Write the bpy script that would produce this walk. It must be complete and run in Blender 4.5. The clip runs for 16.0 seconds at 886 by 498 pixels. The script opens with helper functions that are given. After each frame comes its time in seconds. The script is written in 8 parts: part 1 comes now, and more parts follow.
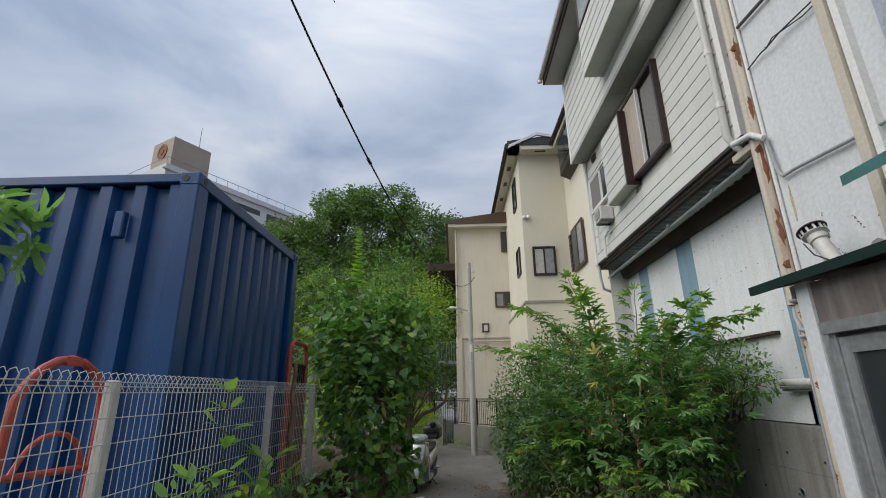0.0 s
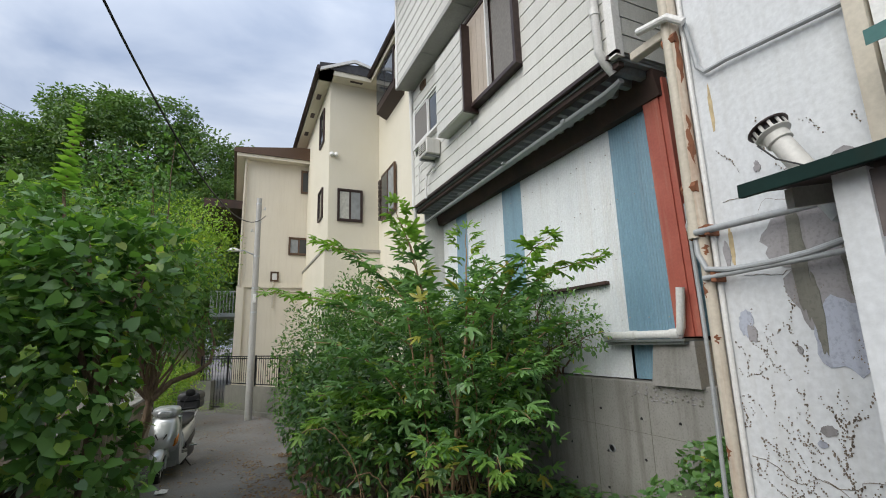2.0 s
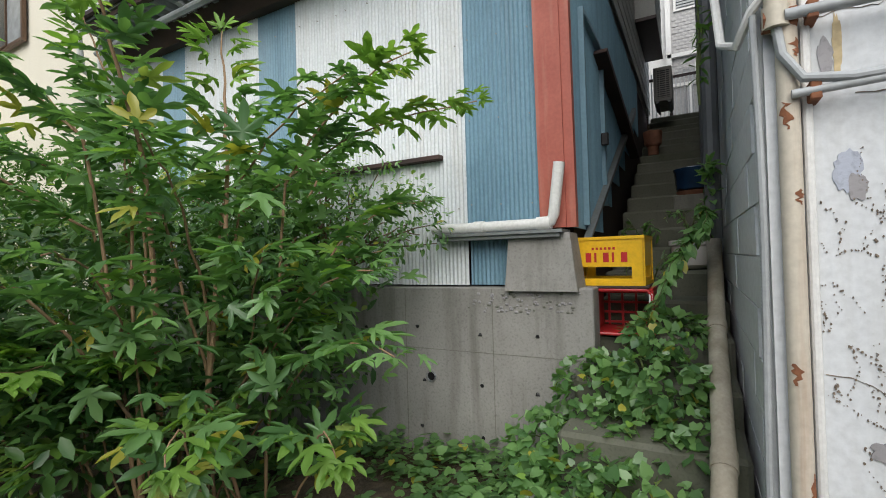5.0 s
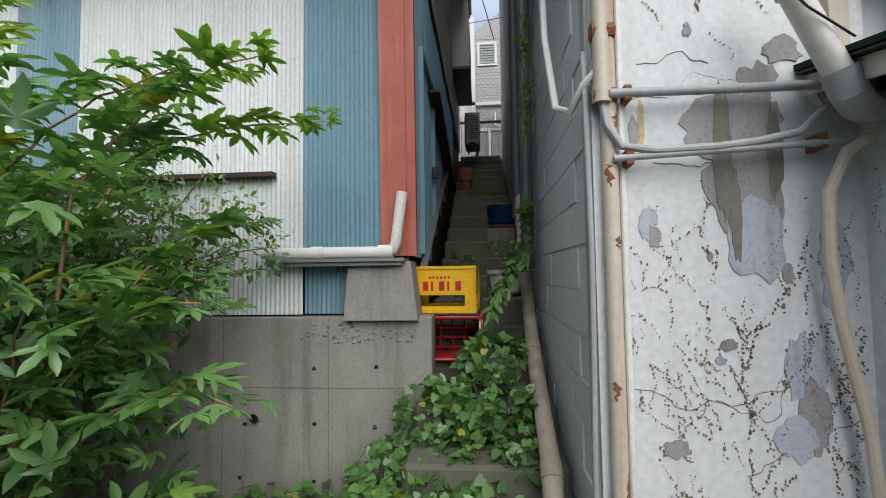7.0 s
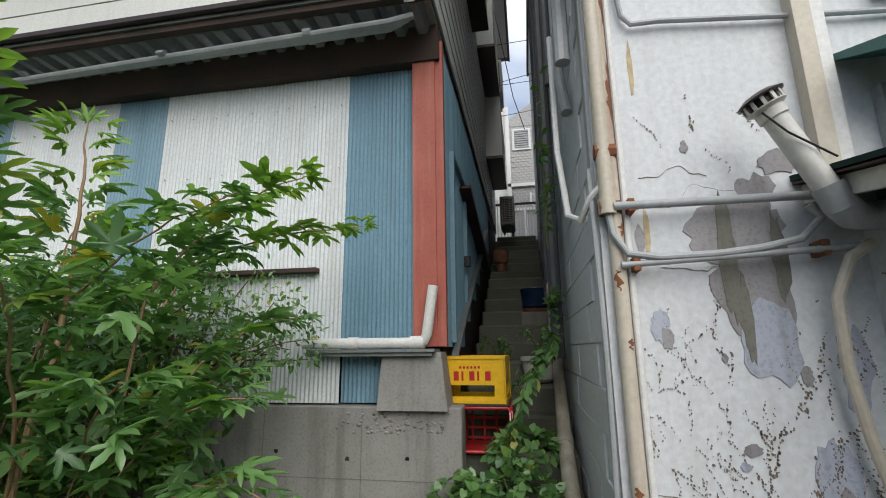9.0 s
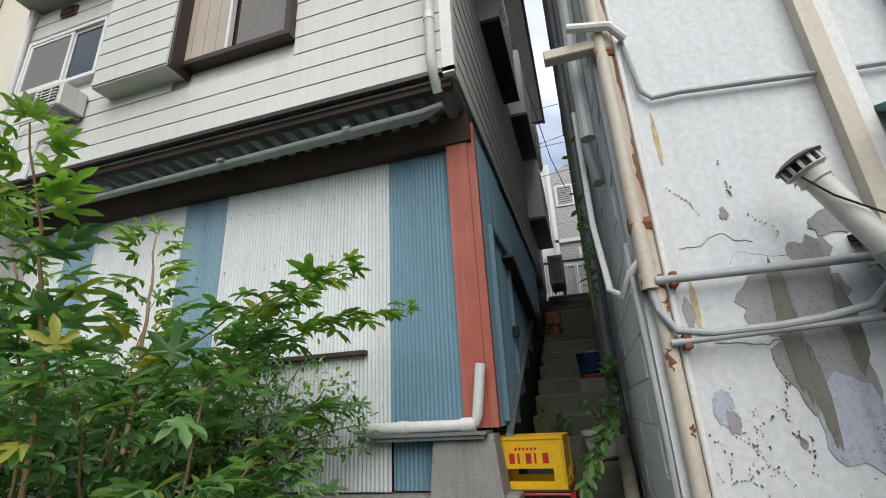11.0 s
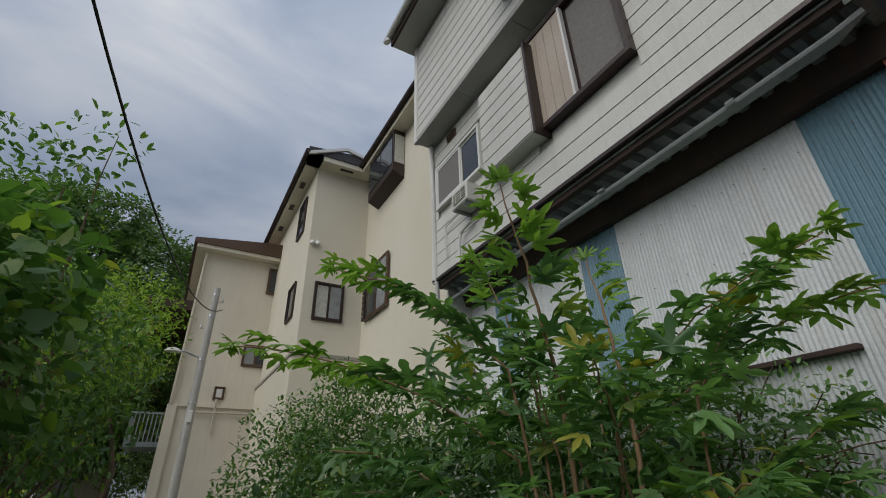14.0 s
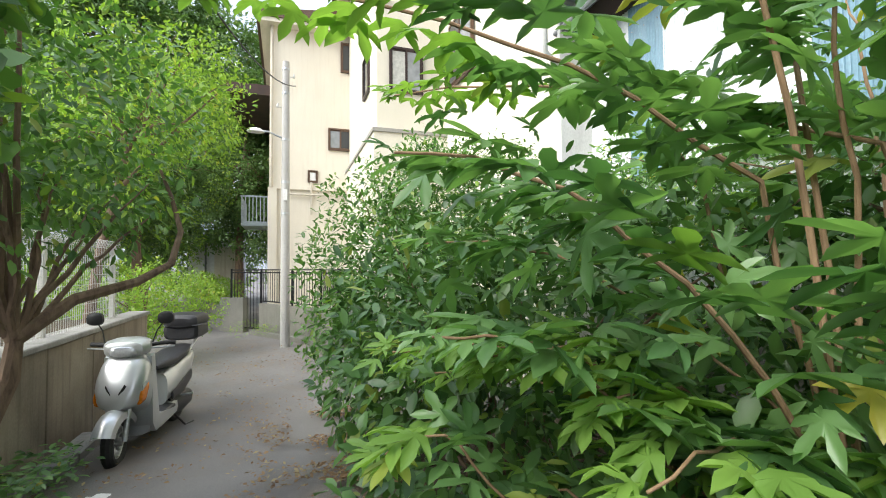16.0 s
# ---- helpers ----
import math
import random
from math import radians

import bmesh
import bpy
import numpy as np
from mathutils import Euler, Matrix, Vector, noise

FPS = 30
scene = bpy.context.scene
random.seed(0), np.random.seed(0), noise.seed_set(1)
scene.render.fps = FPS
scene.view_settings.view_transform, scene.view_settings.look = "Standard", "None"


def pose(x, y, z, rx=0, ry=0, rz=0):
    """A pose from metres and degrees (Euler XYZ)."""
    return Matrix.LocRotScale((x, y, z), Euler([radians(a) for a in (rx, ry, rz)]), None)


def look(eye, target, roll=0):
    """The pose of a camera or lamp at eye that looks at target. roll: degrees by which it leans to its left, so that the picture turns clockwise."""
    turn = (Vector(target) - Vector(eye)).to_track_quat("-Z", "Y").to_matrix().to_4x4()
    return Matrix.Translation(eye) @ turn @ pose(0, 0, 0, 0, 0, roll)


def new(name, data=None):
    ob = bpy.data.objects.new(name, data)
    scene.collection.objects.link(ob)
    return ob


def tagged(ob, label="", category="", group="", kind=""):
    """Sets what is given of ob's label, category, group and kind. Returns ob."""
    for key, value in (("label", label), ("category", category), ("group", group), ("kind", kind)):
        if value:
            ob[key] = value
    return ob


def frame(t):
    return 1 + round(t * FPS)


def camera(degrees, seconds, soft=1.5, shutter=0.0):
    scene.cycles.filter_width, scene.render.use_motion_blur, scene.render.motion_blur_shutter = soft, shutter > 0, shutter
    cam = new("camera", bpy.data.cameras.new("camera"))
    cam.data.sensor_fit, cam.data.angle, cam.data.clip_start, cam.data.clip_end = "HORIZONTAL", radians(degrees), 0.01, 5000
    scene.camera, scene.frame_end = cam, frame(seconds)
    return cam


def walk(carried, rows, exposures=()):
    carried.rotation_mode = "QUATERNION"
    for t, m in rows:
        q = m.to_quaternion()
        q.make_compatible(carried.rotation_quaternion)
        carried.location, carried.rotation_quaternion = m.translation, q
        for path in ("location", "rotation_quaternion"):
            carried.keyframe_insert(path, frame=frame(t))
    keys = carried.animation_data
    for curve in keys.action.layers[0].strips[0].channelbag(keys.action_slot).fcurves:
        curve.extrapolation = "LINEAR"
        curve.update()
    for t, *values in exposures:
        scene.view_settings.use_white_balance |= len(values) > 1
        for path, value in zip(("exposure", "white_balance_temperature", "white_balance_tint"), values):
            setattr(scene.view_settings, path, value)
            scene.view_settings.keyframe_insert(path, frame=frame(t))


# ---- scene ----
cam = camera(88.0, 16.0, 1.0)
PATH = [
    (0, (0.113, 0.115, 1.558), (0.073, 2.024, 2.154), -0.9),
    (0.5, (0.12, 0.48, 1.57), (0.295, 2.415, 2.047), -1.0),
    (1, (0.133, 0.89, 1.571), (0.57, 2.797, 1.988), -1.4),
    (1.5, (0.179, 1.305, 1.585), (0.83, 3.155, 1.976), -1.6),
    (2, (0.225, 1.715, 1.596), (1.034, 3.501, 1.99), -1.7),
    (2.5, (0.213, 2.082, 1.531), (1.176, 3.793, 1.912), -1.8),
    (3, (0.241, 2.421, 1.423), (1.352, 4.051, 1.745), -1.9),
    (3.5, (0.397, 2.76, 1.399), (1.628, 4.317, 1.642), -1.9),
    (4, (0.467, 3.088, 1.372), (1.865, 4.509, 1.53), -2.0),
    (4.5, (0.575, 3.388, 1.36), (2.156, 4.61, 1.443), -2.1),
    (5, (0.717, 3.654, 1.409), (2.472, 4.613, 1.441), -1.6),
    (5.2, (0.752, 3.725, 1.45), (2.567, 4.564, 1.478), -1.4),
    (7.3, (0.717, 3.875, 1.457), (2.709, 4.009, 1.576), -0.8),
    (7.5, (0.711, 3.873, 1.472), (2.704, 3.991, 1.599), -0.8),
    (8, (0.656, 3.867, 1.506), (2.643, 3.975, 1.709), -0.7),
    (8.5, (0.614, 3.818, 1.548), (2.578, 4.024, 1.86), -0.8),
    (9, (0.546, 3.768, 1.555), (2.47, 4.108, 1.982), -0.6),
    (9.2, (0.521, 3.771, 1.539), (2.426, 4.146, 2.02), -0.6),
    (11.3, (0.506, 3.684, 1.701), (2.253, 4.269, 2.478), -3.4),
    (11.5, (0.486, 3.687, 1.726), (2.174, 4.316, 2.595), -3.6),
    (12, (0.399, 3.678, 1.772), (1.9, 4.404, 2.877), -4.8),
    (12.5, (0.311, 3.661, 1.775), (1.617, 4.449, 3.068), -5.5),
    (13, (0.306, 3.723, 1.741), (1.444, 4.646, 3.102), -5.5),
    (13.5, (0.357, 3.917, 1.623), (1.36, 5.151, 2.836), -2.9),
    (14, (0.269, 4.179, 1.463), (1.161, 5.712, 2.387), -1.5),
    (14.5, (0.343, 4.475, 1.434), (1.172, 6.162, 2.117), -0.7),
    (15, (0.447, 4.896, 1.349), (1.242, 6.676, 1.794), -0.8),
    (15.5, (0.547, 5.111, 1.345), (1.283, 6.956, 1.575), -0.8),
    (16, (0.703, 5.361, 1.367), (1.351, 7.251, 1.442), -0.5),
]
walk(cam, [(t, look(eye, target, roll)) for t, eye, target, roll in PATH],
     [(0, -0.05), (1.5, 0.3), (3.5, 0.25), (5, 0.5), (8, 0.33), (9, 0.3), (11.5, 0.3), (12.5, -0.7), (13.3, -1.38), (14, -0.62), (14.5, 0.15), (15, 0.85), (16, 1.36)])
# ---- sky and sun: overcast, bright ----
world = bpy.data.worlds.new("world")
scene.world = world
world.use_nodes = True
wn, wl = world.node_tree.nodes, world.node_tree.links
wn.clear()
w_out = wn.new("ShaderNodeOutputWorld")
w_sky = wn.new("ShaderNodeTexSky")
w_sky.sky_type, w_sky.sun_disc = "NISHITA", False
w_sky.sun_elevation, w_sky.sun_rotation = radians(41), radians(250)
w_bg = wn.new("ShaderNodeBackground")
w_bg.inputs["Strength"].default_value = 0.13
wl.new(w_sky.outputs["Color"], w_bg.inputs["Color"])
w_co = wn.new("ShaderNodeTexCoord")
w_map = wn.new("ShaderNodeMapping")
w_map.inputs["Scale"].default_value = (1.0, 1.0, 2.2)
wl.new(w_co.outputs["Generated"], w_map.inputs["Vector"])
w_n = wn.new("ShaderNodeTexNoise")
w_n.inputs["Scale"].default_value, w_n.inputs["Detail"].default_value = 1.9, 6.0
w_n.inputs["Roughness"].default_value, w_n.inputs["Distortion"].default_value = 0.5, 0.5
wl.new(w_map.outputs["Vector"], w_n.inputs["Vector"])
w_r = wn.new("ShaderNodeValToRGB")
w_r.color_ramp.elements[0].position, w_r.color_ramp.elements[0].color = 0.32, (0.30, 0.38, 0.54, 1)
w_r.color_ramp.elements[1].position, w_r.color_ramp.elements[1].color = 0.74, (0.97, 0.98, 1.0, 1)
w_mid = w_r.color_ramp.elements.new(0.5)
w_mid.color = (0.55, 0.62, 0.75, 1)
wl.new(w_n.outputs["Fac"], w_r.inputs["Fac"])
w_cl = wn.new("ShaderNodeBackground")
# brighter towards the zenith, as under any overcast sky
w_sep = wn.new("ShaderNodeSeparateXYZ")
wl.new(w_co.outputs["Generated"], w_sep.inputs["Vector"])
w_grad = wn.new("ShaderNodeMapRange")
w_grad.inputs["From Min"].default_value, w_grad.inputs["From Max"].default_value = 0.2, 1.0
w_grad.inputs["To Min"].default_value, w_grad.inputs["To Max"].default_value = 0.74, 1.5
wl.new(w_sep.outputs["Z"], w_grad.inputs["Value"])
wl.new(w_grad.outputs["Result"], w_cl.inputs["Strength"])
wl.new(w_r.outputs["Color"], w_cl.inputs["Color"])
w_mix = wn.new("ShaderNodeMixShader")
w_mix.inputs["Fac"].default_value = 0.88
wl.new(w_bg.outputs["Background"], w_mix.inputs[1])
wl.new(w_cl.outputs["Background"], w_mix.inputs[2])
wl.new(w_mix.outputs["Shader"], w_out.inputs["Surface"])

sun = new("sun", bpy.data.lights.new("sun", "SUN"))
sun.data.energy, sun.data.angle, sun.data.color = 2.5, radians(60), (1.0, 0.95, 0.87)
sun.rotation_euler = (radians(49), 0, radians(-70))

# ---- materials ----
def mat(name, build, rough=0.8, metal=0.0, spec=0.5):
    m = bpy.data.materials.new(name)
    m.use_nodes = True
    b = m.node_tree.nodes["Principled BSDF"]
    b.inputs["Roughness"].default_value = rough
    b.inputs["Metallic"].default_value = metal
    b.inputs["Specular IOR Level"].default_value = spec
    build(m.node_tree, b)
    return m


def coords(nt, scale=(1, 1, 1)):
    tc = nt.nodes.new("ShaderNodeTexCoord")
    mp = nt.nodes.new("ShaderNodeMapping")
    mp.inputs["Scale"].default_value = scale
    nt.links.new(tc.outputs["Object"], mp.inputs["Vector"])
    return mp.outputs["Vector"]


def noise_tex(nt, vec, scale, detail=5.0, rough=0.55, dist=0.0):
    n = nt.nodes.new("ShaderNodeTexNoise")
    n.inputs["Scale"].default_value, n.inputs["Detail"].default_value = scale, detail
    n.inputs["Roughness"].default_value, n.inputs["Distortion"].default_value = rough, dist
    nt.links.new(vec, n.inputs["Vector"])
    return n.outputs["Fac"]


def ramp(nt, fac, *stops):
    r = nt.nodes.new("ShaderNodeValToRGB")
    e = r.color_ramp.elements
    while len(e) < len(stops):
        e.new(0.5)
    for el, (p, c) in zip(e, stops):
        el.position, el.color = p, (*c, 1)
    nt.links.new(fac, r.inputs["Fac"])
    return r.outputs["Color"]


def mixc(nt, fac, a, b, kind="MIX"):
    m = nt.nodes.new("ShaderNodeMix")
    m.data_type, m.blend_type = "RGBA", kind
    for sock, v in ((m.inputs[0], fac), (m.inputs[6], a), (m.inputs[7], b)):
        if isinstance(v, (int, float)):
            sock.default_value = v
        elif isinstance(v, tuple):
            sock.default_value = (*v, 1)
        else:
            nt.links.new(v, sock)
    return m.outputs[2]


def bump(nt, b, height, strength=0.3, dist=0.01):
    n = nt.nodes.new("ShaderNodeBump")
    n.inputs["Strength"].default_value, n.inputs["Distance"].default_value = strength, dist
    nt.links.new(height, n.inputs["Height"])
    nt.links.new(n.outputs["Normal"], b.inputs["Normal"])


def weathered(c0, c1, stain, big=1.2, fine=45.0, amount=0.5, bumps=0.25, streak=True, rnd=0.0):
    """Paint or plaster: two tones at a large scale, fine grain, dirt streaks that run down."""
    def build(nt, b):
        v = coords(nt)
        base = ramp(nt, noise_tex(nt, v, big, 6), (0.3, c0), (0.72, c1))
        grain = noise_tex(nt, v, fine, 4)
        base = mixc(nt, 0.22, base, ramp(nt, grain, (0.3, (0.25, 0.25, 0.25)), (0.7, (1, 1, 1))), "MULTIPLY")
        if streak:
            s = noise_tex(nt, coords(nt, (7, 7, 0.45)), 1.6, 6, 0.6)
            m = ramp(nt, s, (0.5, (0, 0, 0)), (0.8, (amount, amount, amount)))
            base = mixc(nt, m, base, stain)
        if rnd:
            oi = nt.nodes.new("ShaderNodeObjectInfo")
            base = mixc(nt, rnd, base, ramp(nt, oi.outputs["Random"], (0.0, (0.55, 0.55, 0.55)), (1.0, (1, 1, 1))), "MULTIPLY")
        nt.links.new(base, b.inputs["Base Color"])
        if bumps:
            bump(nt, b, grain, bumps, 0.004)
    return build


def plain(c, var=0.12, scale=8.0, bumps=0.0):
    def build(nt, b):
        n = noise_tex(nt, coords(nt), scale, 5)
        lo = tuple(max(0.0, x * (1 - 2 * var)) for x in c)
        nt.links.new(ramp(nt, n, (0.3, lo), (0.7, c)), b.inputs["Base Color"])
        if bumps:
            bump(nt, b, n, bumps, 0.004)
    return build


def leafy(c_dark, c_light, c_old, trans=0.35, old=0.06, rough=0.45):
    """Leaf: tone by leaf, some yellowed ones, light shining through."""
    def build(nt, b):
        g = nt.nodes.new("ShaderNodeNewGeometry")
        col = ramp(nt, g.outputs["Random Per Island"], (0.0, c_dark), (0.75, c_light), (1.0 - old, c_light), (1.0 - old * 0.5, c_old))
        v = coords(nt)
        col = mixc(nt, 0.4, col, ramp(nt, noise_tex(nt, v, 1.7, 3), (0.3, (0.45, 0.5, 0.45)), (0.7, (1, 1, 1))), "MULTIPLY")
        nt.links.new(col, b.inputs["Base Color"])
        t = nt.nodes.new("ShaderNodeBsdfTranslucent")
        tint = mixc(nt, 1.0, col, (1.25, 1.35, 0.7), "MULTIPLY")
        nt.links.new(tint, t.inputs["Color"])
        mx = nt.nodes.new("ShaderNodeMixShader")
        mx.inputs["Fac"].default_value = trans
        nt.links.new(b.outputs["BSDF"], mx.inputs[1])
        nt.links.new(t.outputs["BSDF"], mx.inputs[2])
        nt.links.new(mx.outputs["Shader"], nt.nodes["Material Output"].inputs["Surface"])
    return build


def wood_bark(c0, c1):
    def build(nt, b):
        n = noise_tex(nt, coords(nt, (1, 1, 0.25)), 26, 6, 0.65, 0.6)
        nt.links.new(ramp(nt, n, (0.3, c0), (0.7, c1)), b.inputs["Base Color"])
        bump(nt, b, n, 0.6, 0.01)
    return build


def concrete_build(c0, c1):
    def build(nt, b):
        v = coords(nt)
        base = ramp(nt, noise_tex(nt, v, 1.1, 8, 0.62), (0.28, c0), (0.75, c1))
        pit = noise_tex(nt, v, 60, 3)
        base = mixc(nt, 0.3, base, ramp(nt, pit, (0.28, (0.2, 0.2, 0.2)), (0.5, (1, 1, 1))), "MULTIPLY")
        s = noise_tex(nt, coords(nt, (5, 5, 0.35)), 1.4, 7, 0.65)
        base = mixc(nt, ramp(nt, s, (0.5, (0, 0, 0)), (0.78, (0.65, 0.65, 0.65))), base, (0.10, 0.095, 0.08))
        nt.links.new(base, b.inputs["Base Color"])
        bump(nt, b, pit, 0.35, 0.006)
    return build


def asphalt_build(nt, b):
    v = coords(nt)
    base = ramp(nt, noise_tex(nt, v, 0.5, 7, 0.6), (0.3, (0.15, 0.143, 0.138)), (0.7, (0.265, 0.252, 0.238)))
    dirt = ramp(nt, noise_tex(nt, v, 1.3, 8, 0.7), (0.5, (0, 0, 0)), (0.72, (0.6, 0.6, 0.6)))
    base = mixc(nt, dirt, base, (0.225, 0.17, 0.12))
    g = noise_tex(nt, v, 140, 2)
    base = mixc(nt, 0.5, base, ramp(nt, g, (0.35, (0.3, 0.3, 0.3)), (0.65, (1, 1, 1))), "MULTIPLY")
    nt.links.new(base, b.inputs["Base Color"])
    bump(nt, b, g, 0.5, 0.006)


def soil_build(nt, b):
    v = coords(nt)
    base = ramp(nt, noise_tex(nt, v, 9, 8, 0.7), (0.3, (0.035, 0.028, 0.02)), (0.55, (0.10, 0.075, 0.05)), (0.75, (0.16, 0.125, 0.08)))
    nt.links.new(base, b.inputs["Base Color"])
    bump(nt, b, noise_tex(nt, v, 30, 6), 0.8, 0.03)


def glass_build(nt, b):
    b.inputs["Base Color"].default_value = (0.03, 0.035, 0.04, 1)
    w = noise_tex(nt, coords(nt), 0.9, 2)
    bump(nt, b, w, 0.05, 0.02)


M = {}
M["siding"] = mat("cream_siding", weathered((0.60, 0.605, 0.57), (0.70, 0.70, 0.66), (0.33, 0.32, 0.28), 0.9, 60, 0.3, 0.12, True, 0.12), 0.6)
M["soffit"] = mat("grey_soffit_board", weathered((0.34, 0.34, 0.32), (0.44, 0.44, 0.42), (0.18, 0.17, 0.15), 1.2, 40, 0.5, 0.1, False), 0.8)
M["stucco"] = mat("cream_stucco", weathered((0.68, 0.64, 0.52), (0.75, 0.71, 0.60), (0.6, 0.56, 0.46), 0.5, 90, 0.35, 0.35), 0.9)
M["stucco_tan"] = mat("yellowed_stucco", weathered((0.70, 0.64, 0.53), (0.77, 0.715, 0.60), (0.5, 0.44, 0.34), 0.5, 90, 0.4, 0.35), 0.9)
M["paintwall"] = mat("peeling_white_paint", weathered((0.625, 0.65, 0.67), (0.685, 0.705, 0.715), (0.40, 0.39, 0.36), 0.7, 34, 0.4, 0.35), 0.65)
M["mortar"] = mat("bare_grey_mortar", concrete_build((0.22, 0.21, 0.215), (0.40, 0.39, 0.40)), 0.9)
M["mortar_blue"] = mat("bare_bluish_mortar", concrete_build((0.36, 0.39, 0.47), (0.46, 0.49, 0.56)), 0.9)
M["trace"] = mat("dry_ivy_traces", plain((0.25, 0.20, 0.155), 0.3, 30), 0.95)
M["concrete"] = mat("old_concrete", concrete_build((0.21, 0.205, 0.19), (0.37, 0.36, 0.34)), 0.9)
M["concrete_dark"] = mat("mossy_concrete", concrete_build((0.13, 0.135, 0.11), (0.24, 0.23, 0.20)), 0.95)
# mossy tone, painted darker still for the shade between the passage walls
M["moss"] = mat("mossy_shaded_step_concrete", concrete_build((0.07, 0.08, 0.05), (0.17, 0.165, 0.135)), 0.95)
M["whitecorr"] = mat("white_corrugated_sheet", weathered((0.66, 0.70, 0.72), (0.76, 0.79, 0.80), (0.42, 0.36, 0.28), 0.8, 50, 0.3, 0.05, True, 0.08), 0.5)
M["bluecorr"] = mat("blue_corrugated_sheet", weathered((0.17, 0.31, 0.40), (0.22, 0.37, 0.46), (0.12, 0.18, 0.22), 0.8, 50, 0.5, 0.05, True, 0.1), 0.5)
M["redpaint"] = mat("faded_red_paint", weathered((0.36, 0.085, 0.06), (0.46, 0.13, 0.09), (0.5, 0.30, 0.22), 2.0, 50, 0.6, 0.1), 0.6)
M["brownmetal"] = mat("dark_brown_aluminium", plain((0.055, 0.035, 0.032), 0.2, 20), 0.4, 0.3)
M["bronze"] = mat("brown_window_frame", plain((0.14, 0.085, 0.055), 0.2, 20), 0.4, 0.4)
M["shutter"] = mat("tan_shutter_panel", weathered((0.42, 0.355, 0.29), (0.50, 0.43, 0.36), (0.26, 0.22, 0.18), 1.5, 40, 0.4, 0.05), 0.5)
M["darkbeam"] = mat("dark_brown_beam", weathered((0.035, 0.022, 0.018), (0.075, 0.04, 0.032), (0.03, 0.03, 0.03), 2, 40, 0.4, 0.2), 0.75)
M["steel"] = mat("grey_steel_deck", weathered((0.20, 0.22, 0.22), (0.30, 0.32, 0.32), (0.15, 0.09, 0.06), 2, 40, 0.4, 0.05), 0.5, 0.5)
M["pvc_white"] = mat("white_plastic_pipe", weathered((0.68, 0.68, 0.66), (0.78, 0.78, 0.76), (0.4, 0.38, 0.33), 2, 50, 0.4, 0.03), 0.4)
M["pvc_beige"] = mat("beige_plastic_pipe", weathered((0.50, 0.45, 0.36), (0.60, 0.55, 0.45), (0.30, 0.24, 0.17), 2, 40, 0.6, 0.05), 0.5)
M["pvc_grey"] = mat("grey_pipe", weathered((0.30, 0.32, 0.33), (0.42, 0.44, 0.45), (0.2, 0.18, 0.16), 2, 40, 0.5, 0.05), 0.5)
M["pvc_dark"] = mat("dark_grey_pipe", weathered((0.07, 0.075, 0.08), (0.13, 0.135, 0.14), (0.05, 0.05, 0.05), 2, 40, 0.4, 0.05), 0.55)
M["agedpipe"] = mat("lichened_drain_pipe", weathered((0.30, 0.265, 0.20), (0.50, 0.45, 0.36), (0.16, 0.13, 0.09), 5, 60, 0.7, 0.3), 0.75)
M["ruststain"] = mat("yellow_rust_stain", plain((0.60, 0.48, 0.28), 0.2, 25), 0.8)
M["rust"] = mat("rusted_steel", weathered((0.16, 0.06, 0.03), (0.30, 0.12, 0.055), (0.09, 0.05, 0.035), 8, 60, 0.5, 0.5), 0.9)
M["rustpipe"] = mat("rust_flaked_pipe", weathered((0.52, 0.46, 0.37), (0.60, 0.55, 0.46), (0.26, 0.11, 0.05), 3, 40, 0.95, 0.2), 0.75)
M["green"] = mat("dark_green_painted_metal", weathered((0.03, 0.12, 0.11), (0.055, 0.19, 0.18), (0.03, 0.05, 0.05), 3, 40, 0.4, 0.1), 0.5)
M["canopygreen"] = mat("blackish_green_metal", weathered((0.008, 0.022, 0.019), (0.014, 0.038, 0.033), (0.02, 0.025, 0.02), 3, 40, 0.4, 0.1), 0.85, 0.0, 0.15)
M["black"] = mat("black_painted_metal", plain((0.018, 0.018, 0.02), 0.2, 20), 0.4, 0.2)
M["rubber"] = mat("black_rubber", plain((0.02, 0.02, 0.021), 0.2, 40), 0.75)
M["glass"] = mat("dark_window_glass", glass_build, 0.06, 0.0, 0.6)
M["curtain"] = mat("pale_curtain", plain((0.55, 0.55, 0.5), 0.15, 14), 0.9)
M["frosted"] = mat("frosted_window_glass", plain((0.30, 0.32, 0.33), 0.15, 6), 0.25)
M["meshscreen"] = mat("grey_insect_screen", plain((0.20, 0.19, 0.18), 0.12, 30), 0.8)
M["alum"] = mat("silver_aluminium", plain((0.52, 0.54, 0.55), 0.15, 30), 0.35, 0.7)
M["acwhite"] = mat("offwhite_enamel", weathered((0.58, 0.57, 0.53), (0.66, 0.65, 0.61), (0.35, 0.33, 0.28), 2, 40, 0.5, 0.03), 0.5)
M["acgrey"] = mat("grey_beige_enamel", weathered((0.30, 0.29, 0.26), (0.38, 0.37, 0.33), (0.2, 0.19, 0.16), 2, 40, 0.5, 0.03), 0.5)
M["contblue"] = mat("blue_container_paint", weathered((0.0014, 0.042, 0.15), (0.0025, 0.068, 0.22), (0.004, 0.026, 0.09), 0.8, 40, 0.5, 0.06), 0.34, 0.0, 0.5)
M["asphalt"] = mat("worn_asphalt", asphalt_build, 0.9)
M["stainedwall"] = mat("brown_stained_concrete", weathered((0.17, 0.135, 0.095), (0.34, 0.295, 0.23), (0.07, 0.055, 0.035), 1.6, 50, 0.6, 0.4, True), 0.9)
